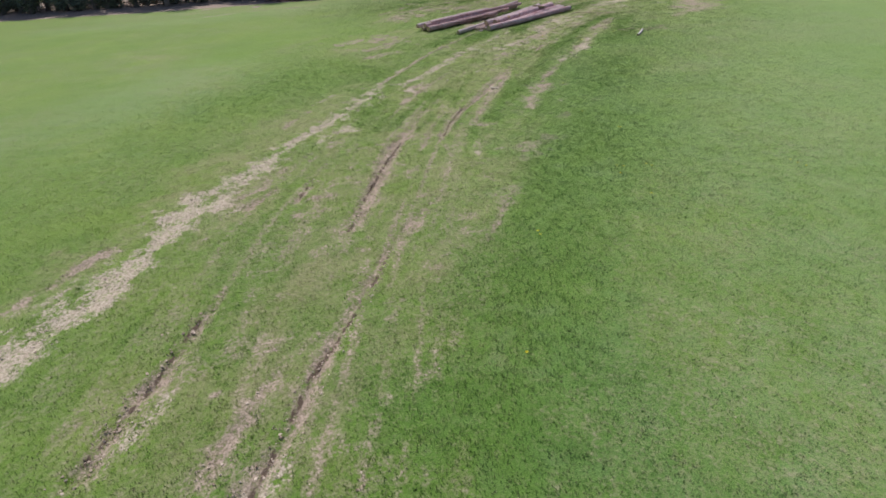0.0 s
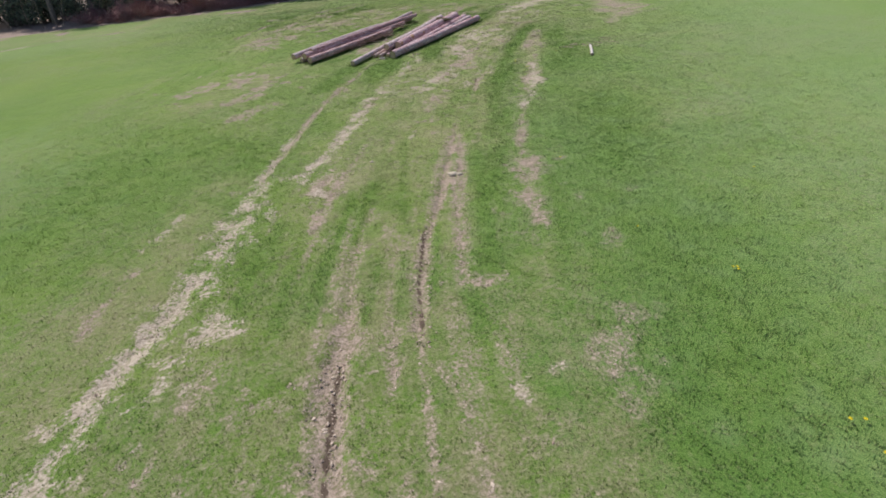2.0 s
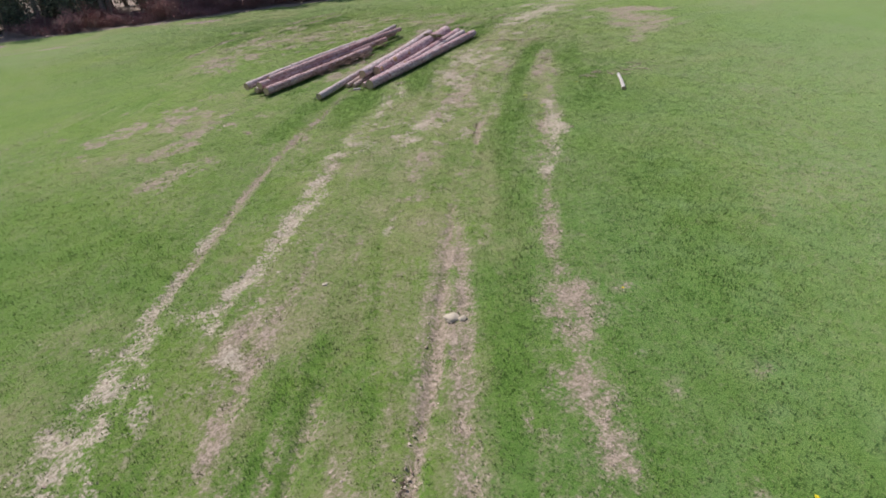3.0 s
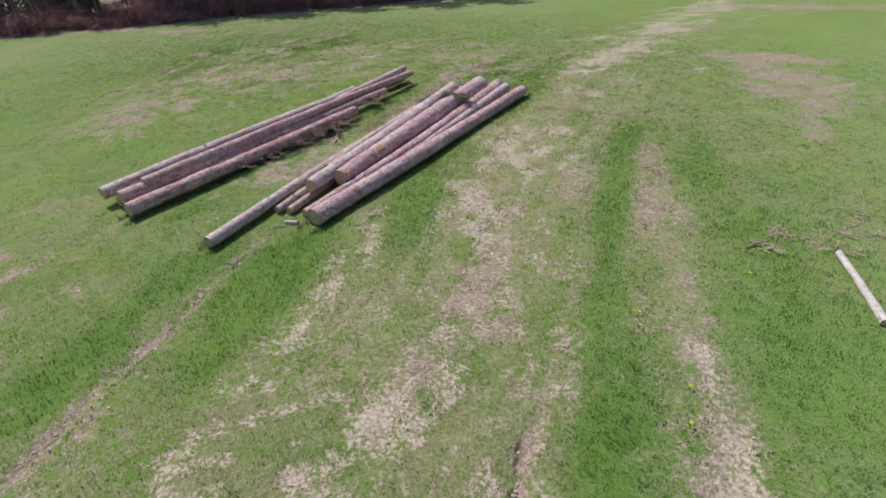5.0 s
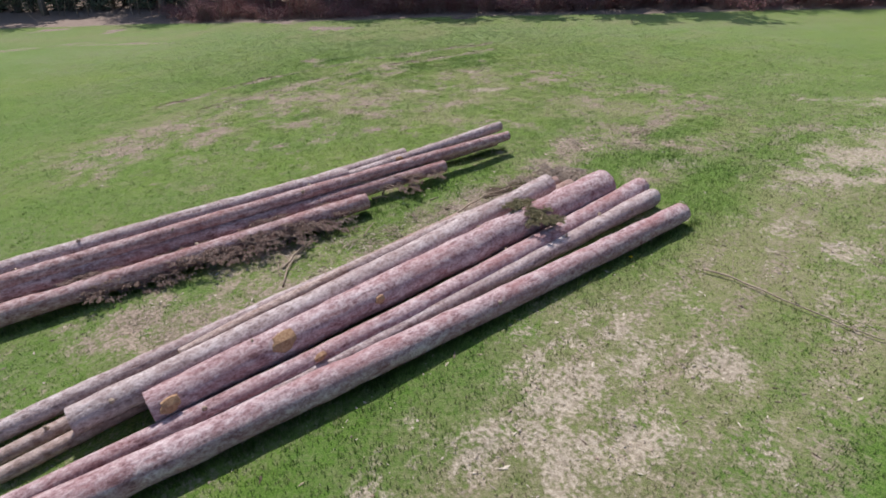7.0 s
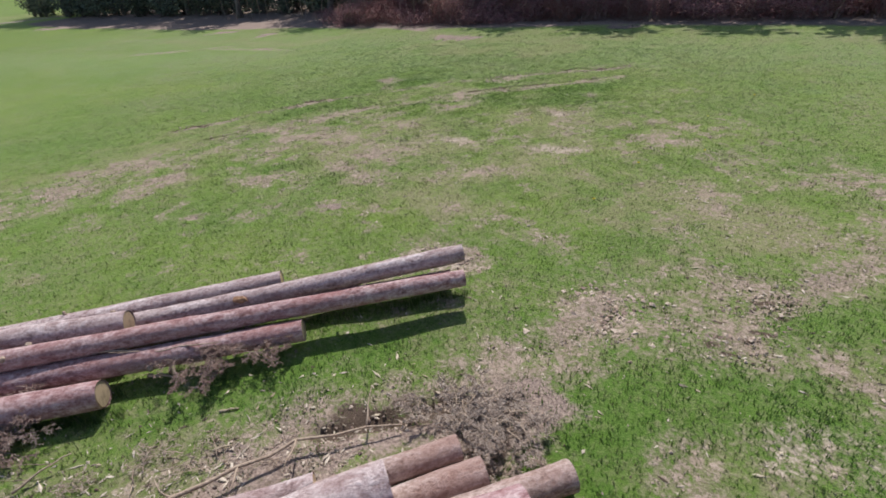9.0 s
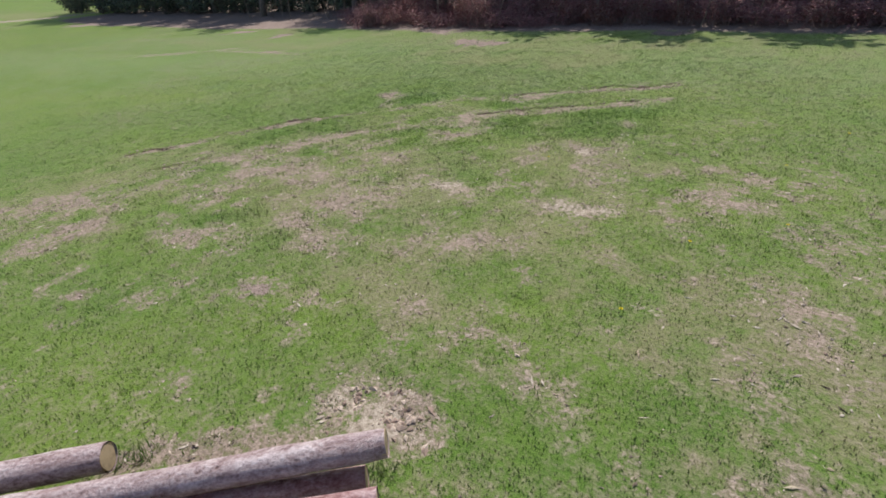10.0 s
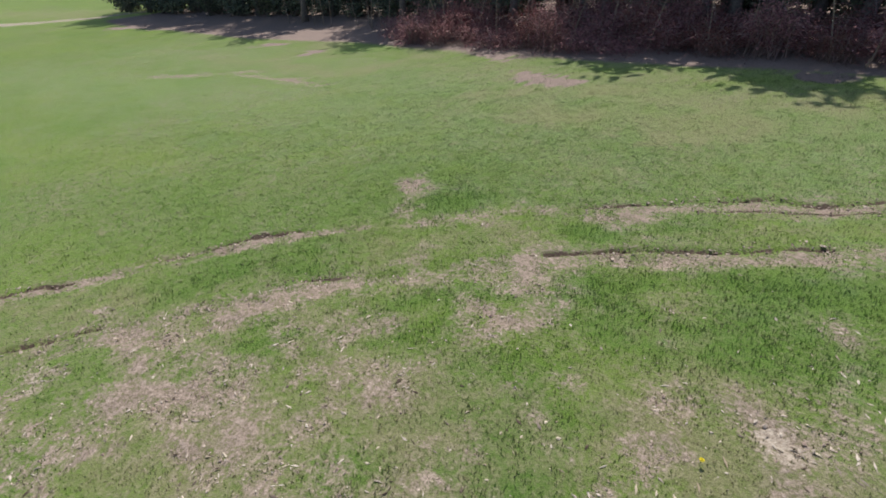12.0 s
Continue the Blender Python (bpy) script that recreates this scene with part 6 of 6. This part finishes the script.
def wood():
    rng = random.Random(5)
    kinds = [make_tree(1, 11.0, 2.6, 3.2, "dark evergreen tree in the wood behind the meadow"), make_tree(2, 13.0, 3.0, 3.8, "tall dark tree in the wood behind the meadow"), make_tree(3, 9.5, 2.4, 2.6, "dark green tree at the edge of the wood")]
    first = {id(k): True for k in kinds}
    for row, (y0, step) in enumerate(((67.6, 4.8), (69.4, 3.2), (72.2, 3.4), (76.0, 4.4), (81.0, 5.5))):
        x = -55.0
        while x < 44:
            x += step * rng.uniform(0.7, 1.3)
            k = rng.choice(kinds)
            y = y0 + rng.uniform(-0.9, 0.9) + lean(x) + (2.2 * min(1, max(0, (-9 - x) / 4)) if row < 2 else 0)
            m = Matrix.Translation(on(x, y)) @ pose(0, 0, 0, 0, 0, rng.uniform(0, 360))
            if first[id(k)]:
                k.matrix_world, first[id(k)] = m, False
            else:
                copy_thing(k, m)
    for x, y in ((-1.6, 67.2), (2.6, 67.0), (13.0, 65.0), (17.0, 63.6), (-14.5, 67.4), (-23.5, 66.6)):
        copy_thing(kinds[0], Matrix.Translation(on(x, y)) @ pose(0, 0, 0, 0, 0, rng.uniform(0, 360)))
    far = make_tree(4, 12.0, 3.2, 0.8, "distant dark tree beyond the lane", 12, 0.5)
    spots = [(-140 + 6.5 * i + rng.uniform(-2, 2), 84 + 7 * (i % 2) + rng.uniform(-3, 3)) for i in range(15)]
    far.matrix_world = Matrix.Translation(on(*spots[0]))
    for x, y in spots[1:]:
        copy_thing(far, Matrix.Translation(on(x, y)) @ pose(0, 0, 0, 0, 0, rng.uniform(0, 360)))
    dark = make_shrub(31)
    spots = [(-53 + 1.55 * i + rng.uniform(-0.8, 0.8), 70.5 + 2.6 * (i % 3) + rng.uniform(-1, 1)) for i in range(60)]
    spots += [(2 + 1.4 * i + rng.uniform(-0.5, 0.5), 68.0 + 2.0 * (i % 2) + rng.uniform(-0.6, 0.6)) for i in range(26)]
    spots += [(-50 + 1.7 * i + rng.uniform(-0.7, 0.7), 79.0 + 2.0 * (i % 2) + rng.uniform(-1, 1)) for i in range(54)]
    spots += [(-55 + 1.5 * i + rng.uniform(-0.6, 0.6), 69.4 + rng.uniform(-0.8, 0.8)) for i in range(32)]
    for i, (x, y) in enumerate(spots):
        y += lean(x)
        m = Matrix.Translation(on(x, y)) @ pose(0, 0, 0, 0, 0, rng.uniform(0, 360)) @ Matrix.Diagonal((rng.uniform(0.9, 1.4), rng.uniform(0.9, 1.4), rng.uniform(0.7, 1.3), 1))
        if i:
            copy_thing(dark, m)
        else:
            dark.matrix_world = m
    bushes = [make_bush(11, 1.6, 1.2, 12), make_bush(12, 1.2, 1.3, 12), make_bush(13, 2.3, 1.1, 13)]
    first = {id(k): True for k in bushes}
    for row, (y0, step) in enumerate(((61.7, 1.3), (62.9, 1.2), (64.4, 1.3), (66.2, 2.2))):
        x = -9.5 - 1.5 * row
        while x < 28:
            x += step * rng.uniform(0.7, 1.4)
            k = rng.choice(bushes)
            y = y0 + rng.uniform(-0.5, 0.5) + lean(x) + 0.8 * min(1, max(0, (x + 8) / 8))
            m = Matrix.Translation(on(x, y)) @ pose(0, 0, 0, 0, 0, rng.uniform(0, 360)) @ Matrix.Diagonal((rng.uniform(0.8, 1.5), rng.uniform(0.8, 1.3), rng.uniform(0.6, 1.35), 1))
            if first[id(k)]:
                k.matrix_world, first[id(k)] = m, False
            else:
                copy_thing(k, m)


wood()


def saplings():
    """Thin pale bare stems at the wood's edge, each a little bent."""
    rng = random.Random(88)
    kinds = []
    for n in range(3):
        root = thing("sapling", Matrix.Identity(4), "thin pale bare sapling stem at the wood's edge", "sapling", "saplings along the wood")
        bm = bmesh.new()
        tall = 2.2 + 0.7 * n
        pts = [Vector((0.25 * math.sin(u * 2.1 + n) * u, 0.2 * math.cos(u * 1.7 + n) * u - 0.2 * u, tall * u - 0.1)) for u in (0, 0.2, 0.4, 0.6, 0.8, 1.0)]
        tube(bm, pts, [0.022, 0.02, 0.017, 0.014, 0.01, 0.005], 6, 0.05, n)
        stem = part("stem", bm, TWIG, root)
        for k in range(3):
            bm, none = bmesh.new(), bmesh.new()
            ang = rng.uniform(0, 6.28)
            spray(bm, none, rng, pts[k + 2], Vector((math.cos(ang), math.sin(ang), 0.9)), 0.7, 0.008, 0, 0)
            none.free()
            part("side_twig", bm, TWIG, stem)
        kinds.append(root)
    spots = [(-24 + 1.1 * i + rng.uniform(-0.5, 0.5), 65.6 + rng.uniform(-0.8, 0.8)) for i in range(13)] + [(-8 + 1.5 * i + rng.uniform(-0.7, 0.7), 62.6 + rng.uniform(-0.4, 0.6)) for i in range(16)]
    for i, (x, y) in enumerate(spots):
        m = Matrix.Translation(on(x, y + lean(x))) @ pose(0, 0, 0, rng.uniform(-12, 12), rng.uniform(-12, 12), rng.uniform(0, 360))
        if i < 3:
            kinds[i].matrix_world = m
        else:
            copy_thing(kinds[i % 3], m)


# ---- brushwood, branches, chips, clods, flowers ----
def spray(bm, leaf, rng, base, way, length, thick, fork, needles):
    """A dry branch with side twigs; needles are thin blades along the twigs."""
    pts = [base]
    d = way.normalized()
    for i in range(4):
        d = (d + Vector((rng.gauss(0, 0.18), rng.gauss(0, 0.18), rng.gauss(-0.02, 0.05)))).normalized()
        pts.append(pts[-1] + d * length / 4)
    tube(bm, pts, [thick * (1 - 0.2 * i) + 0.001 for i in range(5)], 5 if thick > 0.008 else 3)
    if fork:
        for i in range(1, 5):
            for _ in range(2):
                side = (d.cross(Vector((rng.gauss(0, 1), rng.gauss(0, 1), rng.gauss(0, 2.2))))).normalized()
                side.z *= 0.25
                spray(bm, leaf, rng, pts[i], d * 0.7 + side, length * rng.uniform(0.25, 0.45), thick * 0.5, fork - 1, needles)
    if needles and not fork:
        for _ in range(needles):
            c = pts[0].lerp(pts[-1], rng.random())
            a = Vector((rng.gauss(0, 1), rng.gauss(0, 1), rng.gauss(0, 1))).normalized() * rng.uniform(0.012, 0.036)
            b = a.orthogonal().normalized() * 0.0035
            leaf.faces.new([leaf.verts.new(c - b), leaf.verts.new(c + b), leaf.verts.new(c + a)])


def brushwood(x, y, h, seed, wide, label, stems=5, needles=14, heading=None, flat=0.5, foliage=None, wood=None, stem=0.009):
    rng = random.Random(seed)
    root = thing("brushwood", Matrix.Translation(on(x, y, h)), label, "brushwood", "brushwood by the logs")
    bm, leaf = bmesh.new(), bmesh.new()
    for k in range(stems):
        ang = rng.uniform(0, 6.28) if heading is None else heading + rng.gauss(0, 0.5)
        base = Vector((rng.gauss(0, wide * 0.3), rng.gauss(0, wide * 0.3), rng.uniform(0, 0.06)))
        spray(bm, leaf, rng, base, Vector((math.cos(ang), math.sin(ang), rng.uniform(-0.02, 0.1))), wide * rng.uniform(0.7, 1.3), stem, 2, needles)
    for made in (bm, leaf):
        bmesh.ops.scale(made, vec=(1, 1, flat), verts=made.verts)
    tagged(part("twig_tangle", bm, wood or TWIG, root), kind="stuff")
    tagged(part("needle_foliage", leaf, foliage or NEEDLE, root, smooth=False), kind="stuff")
    return root


def fallen_branch(pts, thick, seed, label, fork=1, material=None, name="fallen_branch"):
    rng = random.Random(seed)
    p = [on(*q) for q in pts]
    root = thing(name, Matrix.Translation(p[0]), label, "branch", "branches on the meadow")
    bm = bmesh.new()
    fine = []
    for a, b in zip(p, p[1:]):
        for u in (0.0, 0.33, 0.66):
            fine.append(a.lerp(b, u) - p[0] + Vector((rng.gauss(0, 0.012), rng.gauss(0, 0.012), rng.uniform(0, 0.012))))
    fine.append(p[-1] - p[0])
    n = len(fine)
    tube(bm, fine, [thick * (1 - 0.7 * i / n) for i in range(n)], 7, 0.1, seed)
    stem = part("stem", bm, material or TWIG, root)
    for i in range(2, n - 1, 2):
        if not fork:
            break
        bm, none = bmesh.new(), bmesh.new()
        ang = rng.uniform(0, 6.28)
        spray(bm, none, rng, fine[i], Vector((math.cos(ang), math.sin(ang), 0.25)), rng.uniform(0.15, 0.4), thick * 0.4, 0, 0)
        none.free()
        part("side_twig", bm, TWIG, stem)
    return root


saplings()

OLIVE = "dry olive-brown conifer twigs lying over the logs"
GREY = "grey-brown dry brushwood heaped on the grass"
for i, (x, y, h) in enumerate(((10.99, 37.92, 0.52), (11.12, 37.84, 0.5), (11.2, 37.74, 0.48), (11.3, 37.66, 0.46), (11.4, 37.56, 0.46), (11.46, 37.5, 0.42), (11.25, 37.6, 0.48), (11.42, 37.7, 0.46))):
    brushwood(x, y, h - 0.02, 1 + i, 0.19, OLIVE, 6, 22, heading=2.4 if i % 2 else -0.75, flat=0.7, foliage=OLIVE_NEEDLE, wood=RUST_TWIG, stem=0.005)
for i, (x, y) in enumerate(((11.55, 39.62), (11.75, 39.66), (11.9, 39.76), (11.85, 39.85), (11.65, 39.8), (11.6, 39.7), (11.95, 39.6), (11.75, 39.5), (11.85, 39.7))):
    brushwood(x, y, 0.06 + 0.05 * (i % 3), 10 + i, 0.25, GREY, 6, 12, flat=0.6, foliage=GREY_NEEDLE, stem=0.006)


def lowest_log(x, out):
    """A point out metres in front of the axis of the lowest log of the narrow stack."""
    y = 34.2 + (x - 3.9) * 0.89
    return x + 0.68 * out, y - 0.73 * out


for i, (x, out, h) in enumerate(((6.6, 0.14, 0.12), (7.3, 0.14, 0.12), (7.75, 0.12, 0.16), (8.1, 0.12, 0.14))):
    brushwood(*lowest_log(x, out), h, 20 + i, 0.28, "grey-brown dry brush heaped against the lowest log", 5, 5, heading=0.75, flat=0.5, foliage=GREY_NEEDLE, wood=RUST_TWIG, stem=0.005)
RUSTY = brushwood(*lowest_log(6.05, 0.14), 0.12, 60, 0.26, "grey-brown dry brush heaped along the lowest log", 5, 6, heading=0.74, flat=0.55, foliage=RUST_NEEDLE, wood=RUST_TWIG, stem=0.005)
for i in range(16):
    x = 5.6 + 0.16 * i
    h = 0.13 + 0.06 * math.sin(i * 2.3)
    copy_thing(RUSTY, Matrix.Translation(on(*lowest_log(x, 0.12 + 0.06 * math.sin(i * 1.7)), h)) @ pose(0, 0, 0, 0, 0, 20 * math.sin(i * 3.1) + 180 * (i % 2)))
for i in range(14):
    x = 6.7 + 0.1 * i
    h = 0.17 + 0.08 * math.sin(i * 1.9)
    copy_thing(RUSTY, Matrix.Translation(on(*lowest_log(x, 0.17 + 0.09 * math.sin(i * 2.7)), h)) @ pose(0, 0, 0, 0, 0, 35 * math.sin(i * 1.3) + 180 * (i % 2)) @ Matrix.Diagonal((1.25, 1.2, 1.1, 1)))
for i in range(7):
    x = 5.5 + 0.42 * i
    copy_thing(RUSTY, Matrix.Translation(on(*lowest_log(x, -0.08 + 0.04 * math.sin(i * 2.1)), 0.26 + 0.03 * math.cos(i * 1.3))) @ pose(0, 0, 0, 0, 0, 30 * math.sin(i * 2.7) + 180 * (i % 2)))
for i, (x, y, h) in enumerate(((8.9, 39.04, 0.22), (9.1, 39.19, 0.27), (9.3, 39.36, 0.22), (9.45, 39.48, 0.26), (9.2, 39.22, 0.18))):
    brushwood(x, y, h, 30 + i, 0.26, "rusty dry twigs caught under the stacked logs", 5, 10, foliage=RUST_NEEDLE, wood=RUST_TWIG, stem=0.005)
for i, (x, y) in enumerate(((9.6, 38.0), (10.0, 38.4), (10.4, 38.7), (9.1, 37.55), (9.75, 38.3), (8.7, 37.2), (7.9, 36.6))):
    brushwood(x, y + 0.05, 0.02, 40 + i, 0.26, "flat scatter of dry twigs on trampled ground", 3, 1, flat=0.15, foliage=GREY_NEEDLE, stem=0.005)
for i, (x, y, turn) in enumerate(((13.6, 29.62, 0.1), (14.0, 29.68, 0.3), (14.35, 29.55, -0.2), (14.65, 29.4, 0.2), (15.0, 29.55, -0.1), (15.4, 29.5, 0.1))):
    brushwood(x, y, 0.015, 50 + i, 0.36, "straw-coloured dry twigs at the end of a birch pole", 4, 7, heading=turn, flat=0.3)
fallen_branch([(8.09, 36.18, 0.03), (7.98, 36.8, 0.05), (8.12, 37.5, 0.03)], 0.014, 1, "thin pale fallen branch on the grass")
fallen_branch([(9.8, 37.75, 0.06), (10.21, 38.29, 0.12), (10.53, 38.87, 0.12), (11.15, 39.42, 0.05)], 0.022, 2, "long bent greyish branch beside the pile")
fallen_branch([(7.93, 36.6, 0.02), (7.96, 36.85, 0.06), (8.06, 37.17, 0.1), (8.11, 37.41, 0.05)], 0.02, 3, "peeled pale stick propped on debris", 0)
fallen_branch([(6.15, 36.12, 0.02), (6.4, 36.42, 0.06)], 0.012, 4, "short pale twig on the grass")
fallen_branch([(13.5, 37.05, 0.02), (13.91, 36.77, 0.03), (14.34, 36.31, 0.03), (14.9, 35.86, 0.03), (15.7, 35.75, 0.02)], 0.013, 5, "long thin fallen branch on worn grass")
fallen_branch([(6.5, 32.9, 0.02), (6.88, 32.78, 0.03)], 0.018, 6, "peeled whitish stick on the grass", 0)
fallen_branch([(13.45, 29.66, 0.02), (13.75, 29.7, 0.03), (14.05, 29.78, 0.04)], 0.012, 7, "small forked pale twig in the grass")
fallen_branch([(8.15, 32.6, 0.02), (8.4, 32.76, 0.03)], 0.012, 8, "short dark twig on bare soil")
fallen_branch([(12.57, 38.9, 0.02), (12.55, 39.05, 0.1), (12.53, 39.2, 0.22)], 0.02, 9, "splintered pale stick leaning on a log end", 0)
fallen_branch([(8.58, 38.78, 0.02), (8.7, 38.86, 0.03), (8.84, 38.9, 0.02)], 0.022, 21, "whitish peeled stick on the grass", 0, CHIP)
fallen_branch([(9.6, 38.83, 0.015), (9.74, 38.93, 0.02)], 0.014, 22, "short whitish splinter on the grass", 0, CHIP)
fallen_branch([(9.89, 38.54, 0.015), (10.01, 38.64, 0.02)], 0.014, 23, "short whitish splinter on the grass", 0, CHIP)
fallen_branch([(8.77, 38.92, 0.02), (8.78, 38.96, 0.26)], 0.018, 12, "upright broken stick against the stacked logs", 0)
fallen_branch([(8.2, 38.6, 0.36), (8.75, 38.93, 0.3), (9.2, 39.25, 0.33)], 0.011, 24, "pale bare twig lying along the stacked logs")
fallen_branch([(15.9, 29.7, 0.02), (15.7, 30.2, 0.02)], 0.012, 13, "pale straight stick in the grass", 0)
fallen_branch([(8.8, 37.52, 0.02), (8.84, 37.75, 0.05), (8.88, 37.95, 0.05)], 0.011, 14, "thin crooked branch between the log piles")


def scatter(name, label, category, count, seed, size, material, pick, flat=0.5, lift=0.3, slim=1.0):
    """Many small angular lumps on the turf, in one mesh."""
    rng = np.random.default_rng(seed)
    x, y = pick(rng, count)
    n = len(x)
    z = turf_z(x, y)
    s = size[0] + (size[1] - size[0]) * rng.random(n) ** 2.5
    base = np.array([(1, 0, 0), (0, 1, 0), (-1, 0, 0), (0, -1, 0), (0, 0, 1), (0, 0, -1)], float)
    v = base[None] * rng.uniform(0.5, 1.3, (n, 6, 1)) + rng.normal(0, 0.15, (n, 6, 3))
    v *= s[:, None, None]
    v[..., 2] *= flat
    v[..., 0] *= rng.uniform(0.5, 1.6, n)[:, None] * slim
    v[..., 1] /= slim ** 0.7
    t = rng.uniform(0, 6.28, n)
    c, sn = np.cos(t)[:, None], np.sin(t)[:, None]
    vx, vy = v[..., 0] * c - v[..., 1] * sn, v[..., 0] * sn + v[..., 1] * c
    verts = np.stack([vx + x[:, None], vy + y[:, None], v[..., 2] + (z + s * flat * lift)[:, None]], -1).reshape(-1, 3)
    tri = np.array([(0, 1, 4), (1, 2, 4), (2, 3, 4), (3, 0, 4), (1, 0, 5), (2, 1, 5), (3, 2, 5), (0, 3, 5)])
    faces = (np.arange(n)[:, None, None] * 6 + tri[None]).reshape(-1, 3)
    return tagged(new(name, mesh_from(name, verts, faces, material)), label, category, kind="stuff")


def on_bare(rng, count):
    x, y = rng.uniform(-6, 18, count * 14), rng.uniform(3, 55, count * 14)
    d, _ = near_line(x, y, ROUTE)
    keep = d < 9
    x, y = x[keep], y[keep]
    f, _ = fields(x, y)
    keep = np.maximum(f["earth"], f["pale"]) + rng.normal(0, 0.12, len(x)) > 0.45
    return x[keep][:count], y[keep][:count]


def late_bare(rng, count):
    x, y = rng.uniform(2, 17, count * 9), rng.uniform(30, 52, count * 9)
    f, _ = fields(x, y)
    keep = f["earth"] + 0.35 * f["straw"] + rng.normal(0, 0.12, len(x)) > 0.5
    return x[keep][:count], y[keep][:count]


def in_cuts(rng, count):
    xs, ys = [], []
    cuts = [m for m in MARKS if m[0] == "dark_cut"]
    lengths = np.array([sum(math.dist(p, q) for p, q in zip(m[5], m[5][1:])) for m in cuts])
    for m, n in zip(cuts, (count * lengths / lengths.sum()).astype(int)):
        pts = np.array(m[5])
        i = rng.integers(0, len(pts) - 1, n)
        u = rng.random(n)[:, None]
        p = pts[i] * (1 - u) + pts[i + 1] * u + rng.normal(0, 0.06 + m[1], (n, 2))
        xs.append(p[:, 0])
        ys.append(p[:, 1])
    return np.concatenate(xs), np.concatenate(ys)


def by_logs(rng, count):
    a = rng.random(count)
    line = rng.choice(4, count)
    x0, y0 = np.array([7.2, 5.0, 9.0, 4.0])[line], np.array([33.0, 33.5, 37.5, 44.5])[line]
    x1, y1 = np.array([14.0, 11.5, 14.6, 10.5])[line], np.array([38.6, 40.5, 43.0, 49.0])[line]
    return x0 + (x1 - x0) * a + rng.normal(0, 0.9, count), y0 + (y1 - y0) * a + rng.normal(0, 0.9, count)


def between_piles(rng, count):
    a, side = rng.random(count), np.abs(rng.normal(0, 0.38, count))
    return 8.2 + 3.8 * a - 0.7 * side + rng.normal(0, 0.1, count), 36.5 + 3.2 * a + 0.7 * side + rng.normal(0, 0.1, count)


scatter("trodden_debris", "broken bark, twigs and splinters trodden into the soil between the piles", "debris", 1300, 33, (0.005, 0.022), SLIVER, between_piles, 0.3, 0.9, 2.2)
scatter("soil_clods", "crumbled pale soil clods along the ruts", "soil", 11000, 4, (0.005, 0.022), CLOD, on_bare, 0.6)
scatter("wood_chips", "pale wood chips and bark scraps on the ground", "wood chips", 900, 5, (0.006, 0.024), CHIP, by_logs, 0.3, 1.2, 1.9)
scatter("bark_scraps", "dark brown bark scraps and dead leaves", "bark scraps", 1500, 6, (0.006, 0.024), SLIVER, by_logs, 0.3, 1.0, 1.6)
scatter("wood_slivers", "thin dark and pale slivers of wood on the bare soil", "wood chips", 9000, 9, (0.005, 0.02), SLIVER, late_bare, 0.3, 1.0, 2.0)
scatter("rut_clods", "torn lumps of soil along the edges of the ruts", "soil", 3600, 12, (0.005, 0.026), CLOD, in_cuts, 0.6, 0.5)
scatter("mound_clods", "lumps of turned soil on a small mound", "soil", 420, 8, (0.006, 0.04), CLOD, lambda r, n: (12.3 + r.normal(0, 0.28, n), 41.6 + r.normal(0, 0.25, n)), 0.5)
scatter("soil_lumps", "crumbled pale soil dug up behind the stacked logs", "soil", 320, 14, (0.006, 0.035), CLOD, lambda r, n: (10.12 + r.normal(0, 0.2, n), 41.82 + r.normal(0, 0.13, n)), 0.6)


def dandelion():
    root = thing("dandelion", on_matrix(7.5, 16.84), "small yellow dandelion flower in the grass", "flower", "dandelions in the meadow")
    bm = bmesh.new()
    tube(bm, [Vector((0, 0, -0.01)), Vector((0.004, 0, 0.04)), Vector((0.006, 0.002, 0.066))], [0.003, 0.0025, 0.0025], 5)
    part("flower_stalk", bm, BLADE, root)
    bm = bmesh.new()
    for ring, (r, z) in enumerate(((0.019, 0.068), (0.013, 0.072), (0.007, 0.075))):
        for k in range(12):
            a = 2 * math.pi * (k + 0.5 * ring) / 12
            w = 2 * math.pi / 26
            bm.faces.new([bm.verts.new((0.006, 0.002, 0.066)), bm.verts.new((0.006 + r * math.cos(a - w), r * math.sin(a - w), z)), bm.verts.new((0.006 + r * 1.12 * math.cos(a), r * 1.12 * math.sin(a), z - 0.002)), bm.verts.new((0.006 + r * math.cos(a + w), r * math.sin(a + w), z))])
    part("flower_head", bm, YELLOW, root, "bright yellow flower head", smooth=False)
    return root


FLOWER = dandelion()
for x, y in ((8.0, 15.18), (8.04, 15.24), (7.84, 20.0), (10.85, 17.65), (11.07, 28.89), (11.12, 28.86), (12.98, 29.07), (9.51, 29.5), (10.98, 28.63), (6.91, 12.32), (7.14, 11.27), (7.63, 12.68), (6.97, 12.72), (7.99, 15.27), (10.66, 12.24), (10.7, 12.06), (10.75, 11.87), (7.7, 12.55), (7.1, 12.66), (4.59, 10.08), (11.61, 45.61), (12.3, 48.41), (12.49, 46.46), (11.35, 43.97), (8.99, 47.45), (3.71, 7.21), (4.58, 10.2), (13.0, 50.2), (12.6, 37.2), (10.9, 27.6), (10.6, 27.2)):
    copy_thing(FLOWER, on_matrix(x, y))
